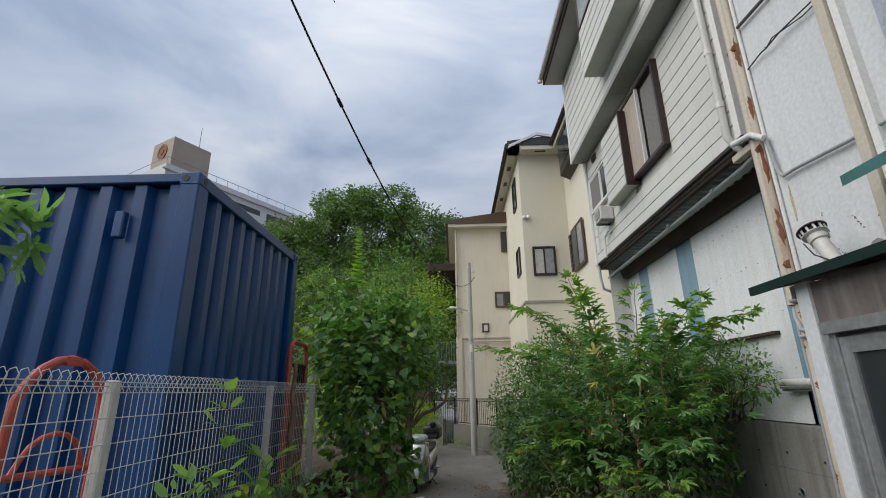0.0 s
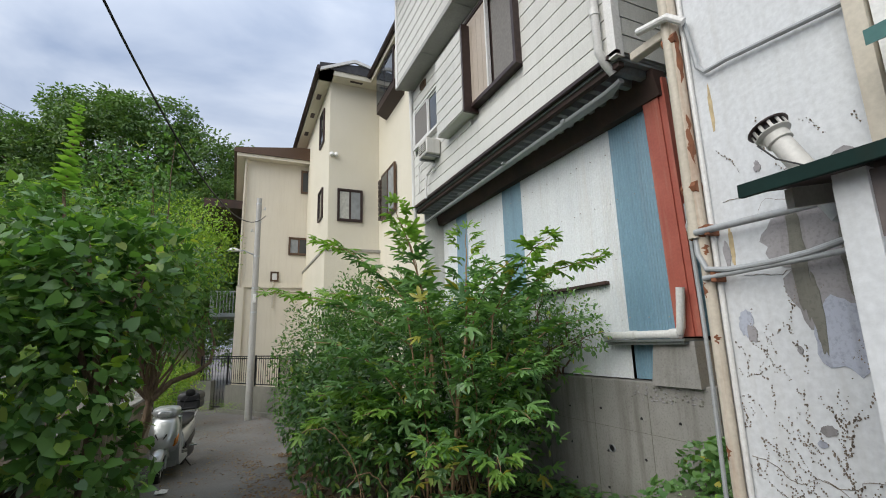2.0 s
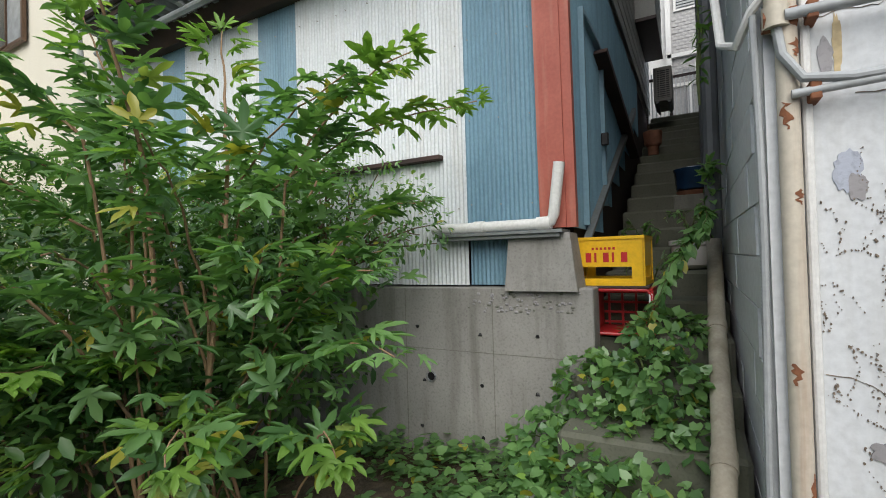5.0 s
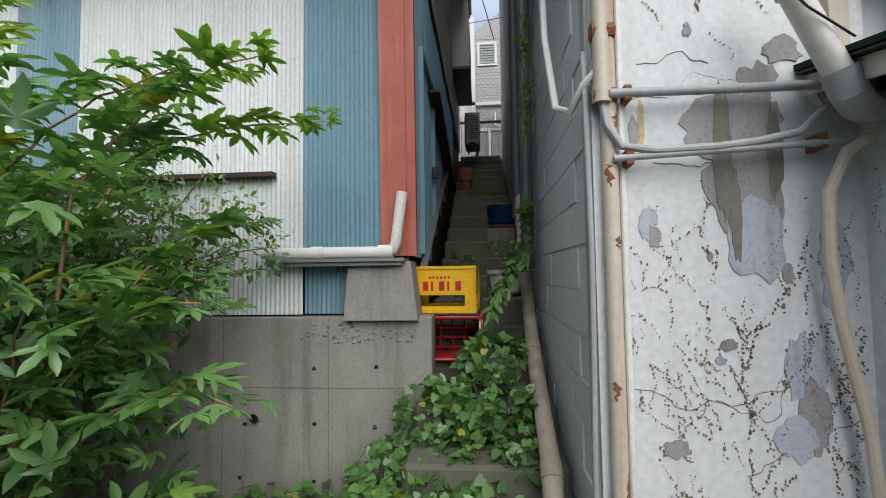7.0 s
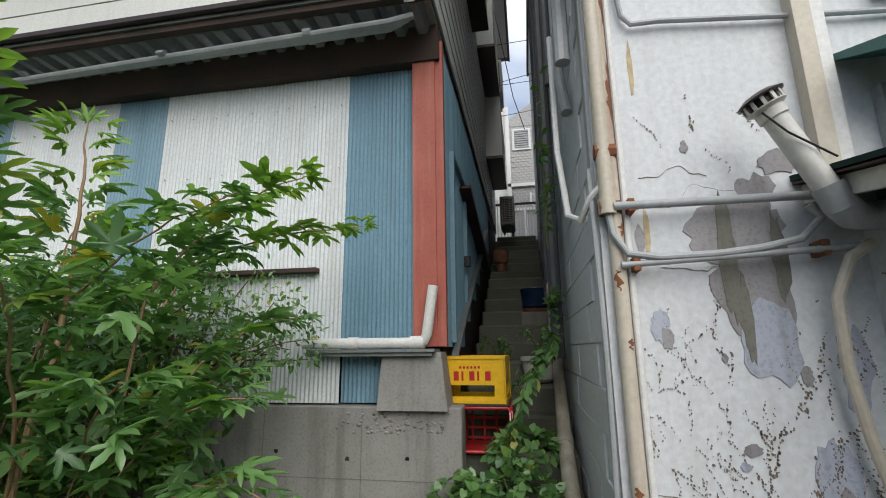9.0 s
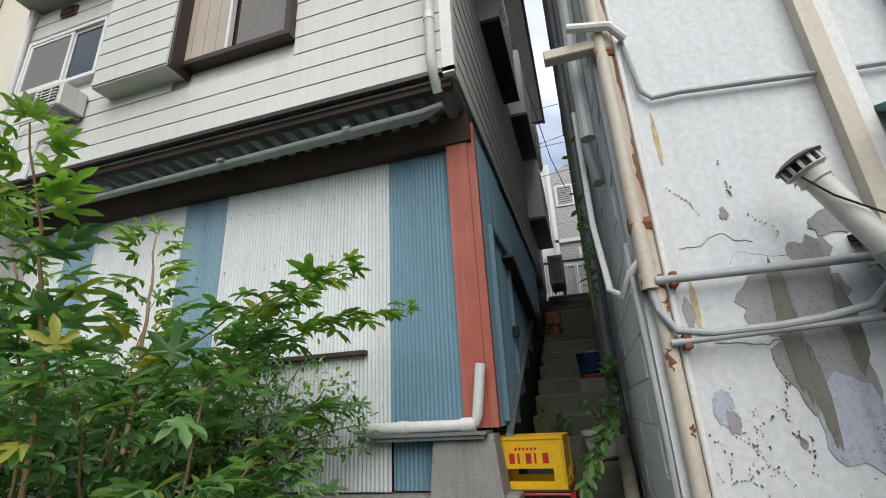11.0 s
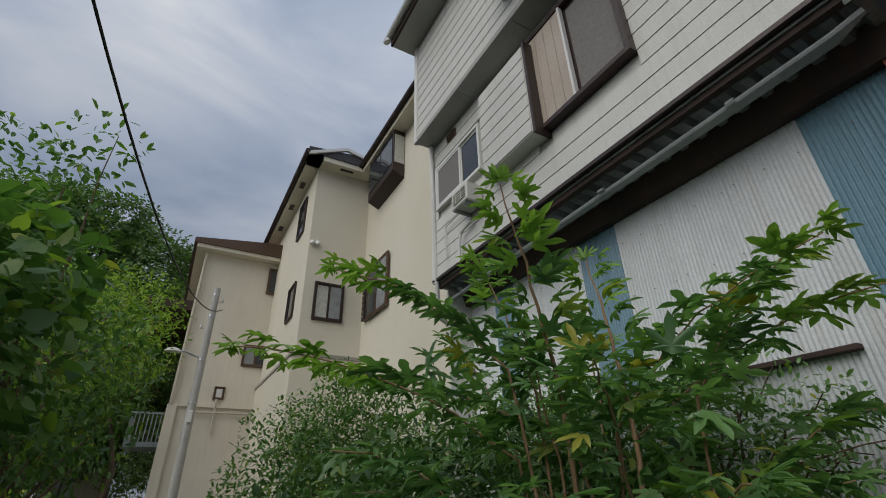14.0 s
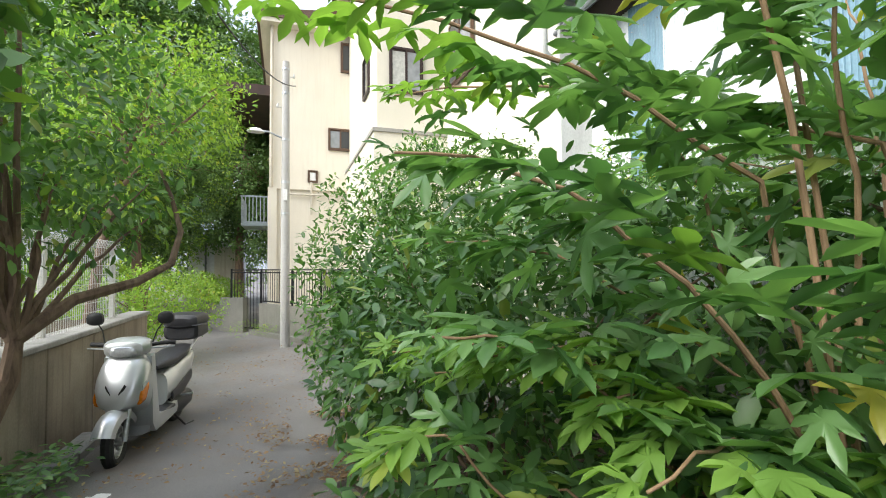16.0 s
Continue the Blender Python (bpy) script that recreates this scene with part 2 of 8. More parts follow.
M["palestone"] = mat("pale_weathered_stone", weathered((0.42, 0.40, 0.36), (0.62, 0.60, 0.55), (0.18, 0.16, 0.13), 5, 60, 0.5, 0.6), 0.9)
M["fasciaboard"] = mat("grey_brown_board", weathered((0.12, 0.10, 0.095), (0.19, 0.165, 0.155), (0.4, 0.4, 0.38), 4, 50, 0.5, 0.1), 0.35)
M["soil"] = mat("leaf_littered_soil", soil_build, 0.95)
M["roof"] = mat("dark_roof_slate", plain((0.05, 0.05, 0.055), 0.25, 12, 0.2), 0.6)
M["white"] = mat("white_paint", weathered((0.72, 0.72, 0.70), (0.80, 0.80, 0.78), (0.5, 0.5, 0.46), 1, 50, 0.3, 0.05), 0.6)
M["wire"] = mat("white_coated_wire", plain((0.62, 0.63, 0.62), 0.15, 20), 0.45)
M["cable"] = mat("black_cable", plain((0.012, 0.012, 0.013), 0.1, 20), 0.6)
M["yellow"] = mat("yellow_crate_plastic", weathered((0.78, 0.44, 0.008), (0.86, 0.52, 0.015), (0.5, 0.3, 0.05), 3, 40, 0.3, 0.03), 0.4)
M["redframe"] = mat("faded_red_enamel", weathered((0.42, 0.05, 0.03), (0.52, 0.09, 0.055), (0.2, 0.07, 0.04), 4, 40, 0.5, 0.1), 0.5)
M["red"] = mat("red_plastic", plain((0.50, 0.022, 0.025), 0.15, 12), 0.4)
M["bark"] = mat("brown_bark", wood_bark((0.10, 0.065, 0.045), (0.24, 0.165, 0.11)), 0.9)
M["stem"] = mat("tan_young_stem", wood_bark((0.19, 0.115, 0.06), (0.33, 0.215, 0.12)), 0.8)
M["greenstem"] = mat("green_stem", plain((0.10, 0.13, 0.035), 0.25, 20), 0.6)
M["leaf_lobed"] = mat("lobed_leaf_green", leafy((0.085, 0.20, 0.07), (0.22, 0.40, 0.135), (0.50, 0.46, 0.07), 0.42, 0.04), 0.38, 0.0, 0.9)
# darker copy of leaf_dark: shade inside the shrubs is put into its colour
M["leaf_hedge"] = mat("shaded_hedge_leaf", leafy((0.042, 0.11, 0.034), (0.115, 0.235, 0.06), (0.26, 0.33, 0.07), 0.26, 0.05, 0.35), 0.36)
M["leaf_young"] = mat("young_leaf_green", leafy((0.17, 0.32, 0.06), (0.28, 0.47, 0.09), (0.38, 0.46, 0.09), 0.4, 0.05), 0.5)
M["leaf_dark"] = mat("dark_glossy_leaf", leafy((0.055, 0.14, 0.036), (0.15, 0.30, 0.07), (0.26, 0.34, 0.07), 0.34, 0.05, 0.35), 0.36)
M["leaf_tree"] = mat("tree_leaf_green", leafy((0.075, 0.145, 0.045), (0.15, 0.26, 0.075), (0.22, 0.29, 0.08), 0.3, 0.05), 0.6)
M["leaf_light"] = mat("light_leaf_green", leafy((0.16, 0.29, 0.04), (0.31, 0.47, 0.07), (0.42, 0.46, 0.07), 0.4, 0.08), 0.55)
M["leaf_litter"] = mat("dry_fallen_leaf", leafy((0.16, 0.085, 0.04), (0.30, 0.19, 0.10), (0.36, 0.28, 0.15), 0.1, 0.2), 0.8)
M["silver"] = mat("silver_scooter_paint", plain((0.58, 0.60, 0.61), 0.06, 5), 0.28, 0.55)
M["seat"] = mat("black_vinyl", plain((0.028, 0.028, 0.032), 0.2, 40, 0.1), 0.5)
M["lens"] = mat("clear_lamp_lens", plain((0.62, 0.64, 0.66), 0.2, 30), 0.08, 0.4)
M["orange"] = mat("orange_lamp_lens", plain((0.75, 0.22, 0.015), 0.2, 40), 0.15)
M["brownrust"] = mat("red_brown_primer", weathered((0.20, 0.07, 0.045), (0.28, 0.10, 0.065), (0.12, 0.06, 0.04), 3, 40, 0.4, 0.2), 0.8)
M["brickgrey"] = mat("grey_split_tile", weathered((0.34, 0.34, 0.34), (0.52, 0.51, 0.50), (0.3, 0.29, 0.28), 14, 30, 0.2, 0.5, False), 0.9)
M["towertan"] = mat("tan_tower_cladding", weathered((0.36, 0.30, 0.25), (0.42, 0.36, 0.30), (0.3, 0.25, 0.2), 0.2, 8, 0.3, 0.1), 0.8)
M["aptwhite"] = mat("pale_grey_apartment_wall", weathered((0.56, 0.57, 0.58), (0.64, 0.65, 0.66), (0.45, 0.45, 0.45), 0.2, 9, 0.3, 0.1), 0.85)
M["ceramic"] = mat("glazed_white_ceramic", plain((0.62, 0.60, 0.55), 0.1, 6), 0.25)
M["bluepot"] = mat("dark_blue_glaze", plain((0.015, 0.045, 0.10), 0.2, 6), 0.25)
M["terracotta"] = mat("terracotta", plain((0.30, 0.13, 0.08), 0.2, 10), 0.85)
M["poleconc"] = mat("grey_pole_concrete", concrete_build((0.36, 0.35, 0.33), (0.50, 0.49, 0.47)), 0.85)

# ---- mesh helpers ----
class Geo:
    """Collects vertices and faces for one mesh."""
    def __init__(self):
        self.v, self.f = [], []

    def add(self, verts, faces):
        n = len(self.v)
        self.v += [tuple(p) for p in verts]
        self.f += [tuple(n + i for i in q) for q in faces]
        return self

    def box(self, x0, y0, z0, x1, y1, z1, m=None):
        vs = [Vector(p) for p in ((x0, y0, z0), (x1, y0, z0), (x1, y1, z0), (x0, y1, z0), (x0, y0, z1), (x1, y0, z1), (x1, y1, z1), (x0, y1, z1))]
        if m:
            vs = [m @ p for p in vs]
        return self.add(vs, ((0, 3, 2, 1), (4, 5, 6, 7), (0, 1, 5, 4), (1, 2, 6, 5), (2, 3, 7, 6), (3, 0, 4, 7)))

    def soft(self, x0, y0, z0, x1, y1, z1, r=0.01, m=None, seg=1):
        bm = bmesh.new()
        bmesh.ops.create_cube(bm, size=1)
        for p in bm.verts:
            p.co = Vector(((x0 + x1) / 2 + p.co.x * (x1 - x0), (y0 + y1) / 2 + p.co.y * (y1 - y0), (z0 + z1) / 2 + p.co.z * (z1 - z0)))
        bmesh.ops.bevel(bm, geom=bm.edges[:], offset=r, segments=seg, affect="EDGES", profile=0.5)
        bm.verts.index_update()
        self.add([(m @ p.co if m else p.co) for p in bm.verts], [[p.index for p in q.verts] for q in bm.faces])
        bm.free()
        return self

    def tube(self, pts, r, n=10, caps=True):
        """A round bar along points; r: one radius or one for each point."""
        pts = [Vector(p) for p in pts]
        rs = r if isinstance(r, (list, tuple)) else [r] * len(pts)
        side, vs, fs = None, [], []
        for i, p in enumerate(pts):
            d = (pts[min(i + 1, len(pts) - 1)] - pts[max(i - 1, 0)]).normalized()
            if side is None:
                side = d.orthogonal().normalized()
            side = (side - d * side.dot(d)).normalized()
            up = d.cross(side)
            vs += [p + (side * math.cos(k * math.tau / n) + up * math.sin(k * math.tau / n)) * rs[i] for k in range(n)]
        for i in range(len(pts) - 1):
            fs += [(i * n + k, i * n + (k + 1) % n, (i + 1) * n + (k + 1) % n, (i + 1) * n + k) for k in range(n)]
        if caps:
            fs += [tuple(range(n - 1, -1, -1)), tuple(range((len(pts) - 1) * n, len(pts) * n))]
        return self.add(vs, fs)

    def lathe(self, profile, centre=(0, 0, 0), n=24, m=None):
        vs, fs = [], []
        for r, z in profile:
            vs += [Vector((centre[0] + r * math.cos(k * math.tau / n), centre[1] + r * math.sin(k * math.tau / n), centre[2] + z)) for k in range(n)]
        for i in range(len(profile) - 1):
            fs += [(i * n + k, i * n + (k + 1) % n, (i + 1) * n + (k + 1) % n, (i + 1) * n + k) for k in range(n)]
        fs += [tuple(range(n - 1, -1, -1)), tuple(range((len(profile) - 1) * n, len(profile) * n))]
        return self.add([m @ p for p in vs] if m else vs, fs)

    def prism(self, outline, axis, a, b):
        """An outline (pairs in the two other axes, in order) pushed from a to b along an axis."""
        def place(p, q):
            return {"x": (q, p[0], p[1]), "y": (p[0], q, p[1]), "z": (p[0], p[1], q)}[axis]
        n = len(outline)
        fs = [tuple(range(n)), tuple(range(2 * n - 1, n - 1, -1))]
        fs += [(k, n + k, n + (k + 1) % n, (k + 1) % n) for k in range(n)]
        return self.add([place(p, a) for p in outline] + [place(p, b) for p in outline], fs)


def mesh(name, g, material, parent=None, smooth=False, label="", category="", group="", kind=""):
    me = bpy.data.meshes.new(name)
    me.from_pydata(g.v, [], g.f)
    bm = bmesh.new()
    bm.from_mesh(me)
    bmesh.ops.recalc_face_normals(bm, faces=bm.faces[:])
    bm.to_mesh(me)
    bm.free()
    if smooth:
        me.shade_smooth()
        me.set_sharp_from_angle(angle=radians(35))
    me.materials.append(material)
    ob = new(name, me)
    if parent:
        ob.parent = parent
    return tagged(ob, label, category, group, kind)


def part(name, g, material, parent, label="", smooth=False):
    return mesh(name, g, material, parent, smooth, label)


def again(ob, name, parent, m):
    """Another object on the same mesh."""
    o = new(name, ob.data)
    o.parent = parent
    o.matrix_basis = m
    return o


def thing(name, at, label, category, group=""):
    e = new(name)
    e.empty_display_size = 0.1
    e.location = at
    return tagged(e, label, category, group)


LEVELS = ((0.0, 0.03), (1.1, 0.05), (2.1, 0.06), (3.7, 0.0), (4.0, -0.045), (4.8, -0.09), (6.8, -0.07), (8.4, 0.08), (11.0, 0.08))


def house_place(p):
    """The house's levels and the set-back of its ground floor."""
    x, y, z = p
    for (a, da), (b, db) in zip(LEVELS, LEVELS[1:]):
        if a <= z <= b:
            z += da + (db - da) * (z - a) / (b - a)
            break
    return (x + (0.07 if x < 3.9 and 1.0 < p[2] < 3.8 else 0.0), y, z)


def rel(e, g):
    """Shift geometry given in world places to be relative to a thing's base."""
    c = e.location
    if e.name == "house":
        g.v = [house_place(p) for p in g.v]
    g.v = [(p[0] - c.x, p[1] - c.y, p[2] - c.z) for p in g.v]
    return g


rng = random.Random(7)


def ground_z(x, y):
    t = min(max((y - 3.5) / 9.0, 0), 1)
    return -0.38 * (t * t * (3 - 2 * t))
# ---- ground ----
def ground():
    xs = sorted(set([-900, -300, -120, -60, -30, -15] + [round(-8 + 0.5 * i, 2) for i in range(33)] + [15, 30, 60, 120, 300, 900]))
    ys = sorted(set([-900, -300, -100, -40, -15] + [round(-6 + 0.5 * i, 2) for i in range(63)] + [40, 60, 120, 300, 900]))
    g = Geo()
    g.v = [(x, y, ground_z(x, y) + (0.02 * noise.noise(Vector((x * 0.7, y * 0.7, 0))) if abs(x) < 9 and -7 < y < 30 else 0)) for y in ys for x in xs]
    n = len(xs)
    g.f = [(j * n + i, j * n + i + 1, (j + 1) * n + i + 1, (j + 1) * n + i) for j in range(len(ys) - 1) for i in range(n - 1)]
    mesh("ground", g, M["asphalt"], None, True, "worn grey asphalt lane sloping gently down", "lane", "", "structure")


ground()


def soil(name, x0, y0, x1, y1, lift, label, rise=0.0, step=0.12, ragged=0.25):
    """A strip of earth with an uneven surface and a ragged rim that dips under the lane."""
    nx, ny = int((x1 - x0) / step) + 1, int((y1 - y0) / step) + 1
    g = Geo()
    for j in range(ny):
        for i in range(nx):
            x, y = x0 + (x1 - x0) * i / (nx - 1), y0 + (y1 - y0) * j / (ny - 1)
            rim = min(i, nx - 1 - i, j, ny - 1 - j) * step
            h = min(rim / ragged, 1) * lift + rise * (i / (nx - 1)) + 0.05 * noise.noise(Vector((x * 2.3, y * 2.3, 3))) + 0.02 * noise.noise(Vector((x * 9, y * 9, 5)))
            g.v.append((x, y, ground_z(x, y) + h - (0.06 if rim == 0 else 0.0)))
    g.f = [(j * nx + i, j * nx + i + 1, (j + 1) * nx + i + 1, (j + 1) * nx + i) for j in range(ny - 1) for i in range(nx - 1)]
    return mesh(name, g, M["soil"], None, True, label, "soil", "", "structure")


soil("soil_bed_east", 1.15, 3.4, 3.7, 10.2, 0.06, "dark soil bed with leaf litter under the shrubs")
soil("soil_bed_west", -1.75, -1.5, -0.85, 9.6, 0.07, "weedy soil strip beside the wire fence")

# raised ground west, behind the retaining wall and the fence
g = Geo()
g.box(-40, -20, -0.6, -1.55, 9.8, 0.62)
g.box(-40, 9.8, -0.6, -1.42, 13.2, 0.66)
mesh("terrace_west", g, M["soil"], None, False, "raised earth terrace behind the wire fence", "terrace", "", "structure")
# ground up the hill to the east
g = Geo()
g.box(10.6, -20, -0.5, 60, 60, 3.9)
g.box(7.5, -20, -0.5, 10.6, 3.3, 3.6)
g.box(4.2, 4.6, -0.5, 10.6, 9.2, 1.0)
g.box(9.0, 9.2, -0.5, 10.6, 60, 2.0)
mesh("hillside", g, M["soil"], None, False, "earth of the hillside behind the houses", "hillside", "", "structure")

# ---- retaining walls ----
def retaining_west():
    base = thing("retaining_wall", (-1.3, 10, 0), "stained concrete retaining wall beside the lane", "wall")
    g = Geo()
    for i in range(6):
        y0 = 7.2 + i * 1.0
        zb = ground_z(-1.3, y0)
        g.soft(-1.42 + 0.03 * (i % 2) * 0.1, y0, zb - 0.3, -1.22, y0 + 0.994, 0.69 + 0.004 * (i % 3), 0.012)
    part("wall_panel", rel(base, g), M["stainedwall"], base)
    g = Geo()
    g.soft(-1.46, 7.2, 0.695, -1.19, 13.2, 0.75, 0.01)
    part("coping", rel(base, g), M["concrete"], base)
    g = Geo()
    for i in range(7):
        g.soft(-1.2, 6.6 + i * 0.61, -0.5, -1.0, 7.2 + i * 0.61, ground_z(0, 7 + i * 0.6) + 0.10, 0.015)
    mesh("kerb", g, M["concrete"], None, False, "low concrete kerb at the foot of the retaining wall", "kerb", "", "structure")


retaining_west()


def strip(g, a, b, z0, z1, w):
    """An upright slab from a to b (plan), w thick."""
    a, b = Vector((a[0], a[1], 0)), Vector((b[0], b[1], 0))
    d = (b - a).normalized()
    s = Vector((-d.y, d.x, 0)) * w / 2
    vs = []
    for z in (z0, z1):
        vs += [(p.x, p.y, z) for p in (a - s, b - s, b + s, a + s)]
    g.add(vs, ((0, 3, 2, 1), (4, 5, 6, 7), (0, 1, 5, 4), (1, 2, 6, 5), (2, 3, 7, 6), (3, 0, 4, 7)))
    return g


FENCE = [(0.09, 18.6), (1.47, 16.3), (1.72, 14.75), (3.4, 14.55)]
g = Geo()
for a, b in zip(FENCE, FENCE[1:]):
    strip(g, a, b, -0.7, 0.42, 0.14)
mesh("low_wall_east", g, M["concrete_dark"], None, False, "low stained concrete wall under the black railing", "wall", "", "structure")
g = Geo()
strip(g, (-0.95, 19.6), (-3.0, 25.5), -0.7, 0.3, 0.15)
strip(g, (-0.33, 19.05), (-0.95, 19.6), -0.7, 0.55, 0.2)
mesh("low_wall_north", g, M["concrete_dark"], None, False, "mossy low wall with hedge on top along the lane", "wall", "", "structure")
g = Geo()
for a, b in zip(FENCE, FENCE[1:]):
    strip(g, (a[0] - 0.22, a[1] - 0.12), (b[0] - 0.22, b[1] - 0.12), -0.7, -0.26, 0.14)
mesh("kerb_east", g, M["concrete_dark"], None, False, "weathered kerb in front of the low wall", "kerb", "", "structure")

# ---- house with corrugated ground floor and sided upper storeys ----
HS = 4.32     # its passage side
HN = 9.28     # its far side
house = thing("house", (3.62, HS, 0), "three-storey house with cream siding over a corrugated sheet ground floor", "house")
W2, W3 = 3.10, 2.80   # front faces of the second and third storey


def house_body():
    g = Geo()
    g.box(3.92, HS + 0.05, 0.9, 10.4, HN - 0.05, 4.0)
    part("ground_floor_core", rel(house, g), M["darkbeam"], house, "dark boarded core behind the sheets")
    g = Geo()
    g.box(W2 + 0.02, HS + 0.02, 4.05, 10.4, HN - 0.02, 6.40)
    second = part("second_storey_wall", rel(house, g), M["siding"], house)
    g = Geo()
    g.box(W3 + 0.02, HS + 0.02, 6.42, 10.4, HN - 0.02, 8.42)
    third = part("third_storey_wall", rel(house, g), M["siding"], house)
    return second, third


second, third = house_body()


def clapboard(parent, length_axis, a, b, face, z0, z1, step, out, cuts=()):
    """Siding courses: each a thin board, tilted a little, with a shadow gap below; cuts: (a0, a1, z0, z1) left open."""
    n = round((z1 - z0) / step)
    step = (z1 - z0) / n
    for i in range(n):
        za, zb = z0 + i * step, z0 + (i + 1) * step - 0.006
        runs = [(a, b)]
        for c0, c1, cz0, cz1 in cuts:
            if zb > cz0 and za < cz1:
                nxt = []
                for r0, r1 in runs:
                    if c0 > r0:
                        nxt.append((r0, min(c0, r1)))
                    if c1 < r1:
                        nxt.append((max(c1, r0), r1))
                runs = nxt
        for r0, r1 in runs:
            if r1 - r0 < 0.02:
                continue
            g = Geo()
            if length_axis == "y":
                g.prism([(face, za), (face + 0.016 * out * -1, za), (face + 0.010 * out * -1, zb), (face, zb)], "y", r0, r1)
            else:
                g.prism([(face, za), (face - 0.016 * out, za), (face - 0.010 * out, zb), (face, zb)], "x", r0, r1)
            part("siding_board", rel(house, g), M["siding"], parent)


clapboard(second, "y", HS + 0.06, HN - 0.05, W2, 4.06, 6.34, 0.19, 1, ((5.66, 6.95, 4.80, 6.16), (7.95, 9.12, 5.12, 5.86)))
clapboard(third, "y", HS + 0.06, HN - 0.05, W3, 6.46, 8.36, 0.19, 1, ((5.22, 6.82, 6.85, 8.36),))
clapboard(second, "x", W2 + 0.05, 10.4, HS, 4.06, 6.34, 0.19, 1)
clapboard(third, "x", W3 + 0.05, 10.4, HS, 6.46, 8.36, 0.19, 1)


def house_trim():
    g = Geo()
    g.box(W2 - 0.03, HS - 0.03, 4.0, W2 + 0.06, HS + 0.06, 6.4)
    part("corner_board", rel(house, g), M["white"], house)
    g = Geo()
    g.box(W2 - 0.03, HN - 0.06, 4.0, W2 + 0.06, HN + 0.03, 6.4)
    part("corner_board", rel(house, g), M["white"], house)
    g = Geo()
    g.box(W3 - 0.03, HS - 0.03, 6.4, W3 + 0.06, HS + 0.06, 8.4)
    part("corner_board", rel(house, g), M["white"], house)
    g = Geo()
    g.box(W3 - 0.03, HN - 0.06, 6.4, W3 + 0.06, HN + 0.03, 8.4)
    part("corner_board", rel(house, g), M["white"], house)
    # lower edge drip trims
    g = Geo()
    g.box(W2 - 0.03, HS - 0.03, 4.015, W2 + 0.02, HN + 0.03, 4.055)
    part("drip_edge", rel(house, g), M["brownmetal"], house, "thin dark brown drip edge")
    g = Geo()
    g.box(W3 - 0.025, HS - 0.03, 6.38, W3 + 0.02, HN + 0.03, 6.46)
    part("drip_edge", rel(house, g), M["soffit"], house)
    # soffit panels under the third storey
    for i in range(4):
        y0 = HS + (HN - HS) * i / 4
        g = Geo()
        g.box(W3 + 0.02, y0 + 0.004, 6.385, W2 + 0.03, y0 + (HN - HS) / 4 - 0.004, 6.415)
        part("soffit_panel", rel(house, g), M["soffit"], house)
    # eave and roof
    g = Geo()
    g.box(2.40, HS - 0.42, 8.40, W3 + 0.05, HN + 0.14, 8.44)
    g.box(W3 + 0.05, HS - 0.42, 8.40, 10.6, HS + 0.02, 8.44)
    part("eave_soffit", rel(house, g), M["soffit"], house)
    g = Geo()
    g.prism([(2.40, 8.44), (2.40, 8.60), (6.6, 10.4), (10.8, 8.60), (10.8, 8.44)], "y", HS - 0.42, HN + 0.14)
    part("roof", rel(house, g), M["roof"], house)
    g = Geo()
    g.box(2.36, HS - 0.45, 8.42, 2.40, HN + 0.16, 8.62)
    g.box(2.40, HS - 0.47, 8.42, 10.8, HS - 0.42, 8.62)
    part("fascia", rel(house, g), M["darkbeam"], house, "dark brown fascia board")
    g = Geo()
    g.tube([(2.30, HS - 0.45, 8.56), (2.30, HN + 0.26, 8.58)], 0.055, 8)
    g.tube([(2.30, HN + 0.14, 8.60), (2.30, HN + 0.14, 8.48)], 0.05, 8)
    part("gutter", rel(house, g), M["pvc_white"], house, "white roof gutter")
    # deck under the second storey: ribs, beam and pipe
    g = Geo()
    g.box(W2 + 0.02, HS, 3.985, 3.72, HN, 4.01)
    deck = part("deck_underside", rel(house, g), M["steel"], house, "ribbed grey metal deck underside")
    g = Geo()
    g.prism([(0, 0), (0.03, -0.055), (0.09, -0.055), (0.12, 0)], "x", W2 + 0.10 - 3.62, 0.08)
    rib = part("deck_rib", g, M["steel"], deck)
    rib.location = (0, 0.05, 3.94)
    for i in range(1, 30):
        again(rib, "deck_rib", deck, Matrix.Translation((0, 0.05 + i * 0.165, 3.94)))
    g = Geo()
    g.box(W2 + 0.04, HS + 0.02, 3.93, W2 + 0.10, HN, 3.99)
    part("edge_beam", rel(house, g), M["darkbeam"], house, "dark brown steel edge beam")
    g = Geo()
    g.box(3.5, HS, 3.70, 3.66, HN, 3.99)
    part("inner_beam", rel(house, g), M["darkbeam"], house, "dark brown beam above the sheets")
    g = Geo()
    g.tube([(3.26, HS + 0.12, 3.86), (3.26, HS + 0.3, 3.83), (3.26, HN + 0.1, 3.76)], 0.033, 10)
    for y in (5.2, 6.4, 7.7, 8.9):
        g.tube([(3.26, y, 3.84 - (y - 4.6) * 0.014), (3.26, y + 0.06, 3.84 - (y - 4.6) * 0.014)], 0.040, 10)
    part("drain_pipe", rel(house, g), M["pvc_grey"], house, "long grey drain pipe under the overhang", True)
    # white downpipe at the corner
    g = Geo()
    y = HS + 0.13
    g.tube([(2.30, y, 8.5), (2.40, y, 8.38), (2.72, y, 8.2), (2.72, y, 6.62), (2.80, y, 6.45), (3.0, y, 6.28), (3.03, y, 6.15), (3.03, y, 4.12), (3.10, y, 4.0), (3.18, y, 3.92)], 0.038, 12)
    for z in (6.9, 7.7, 6.1, 5.2, 4.5):
        x = 2.72 if z > 6.5 else 3.03
        g.tube([(x, y, z), (x, y, z + 0.07)], 0.044, 12)
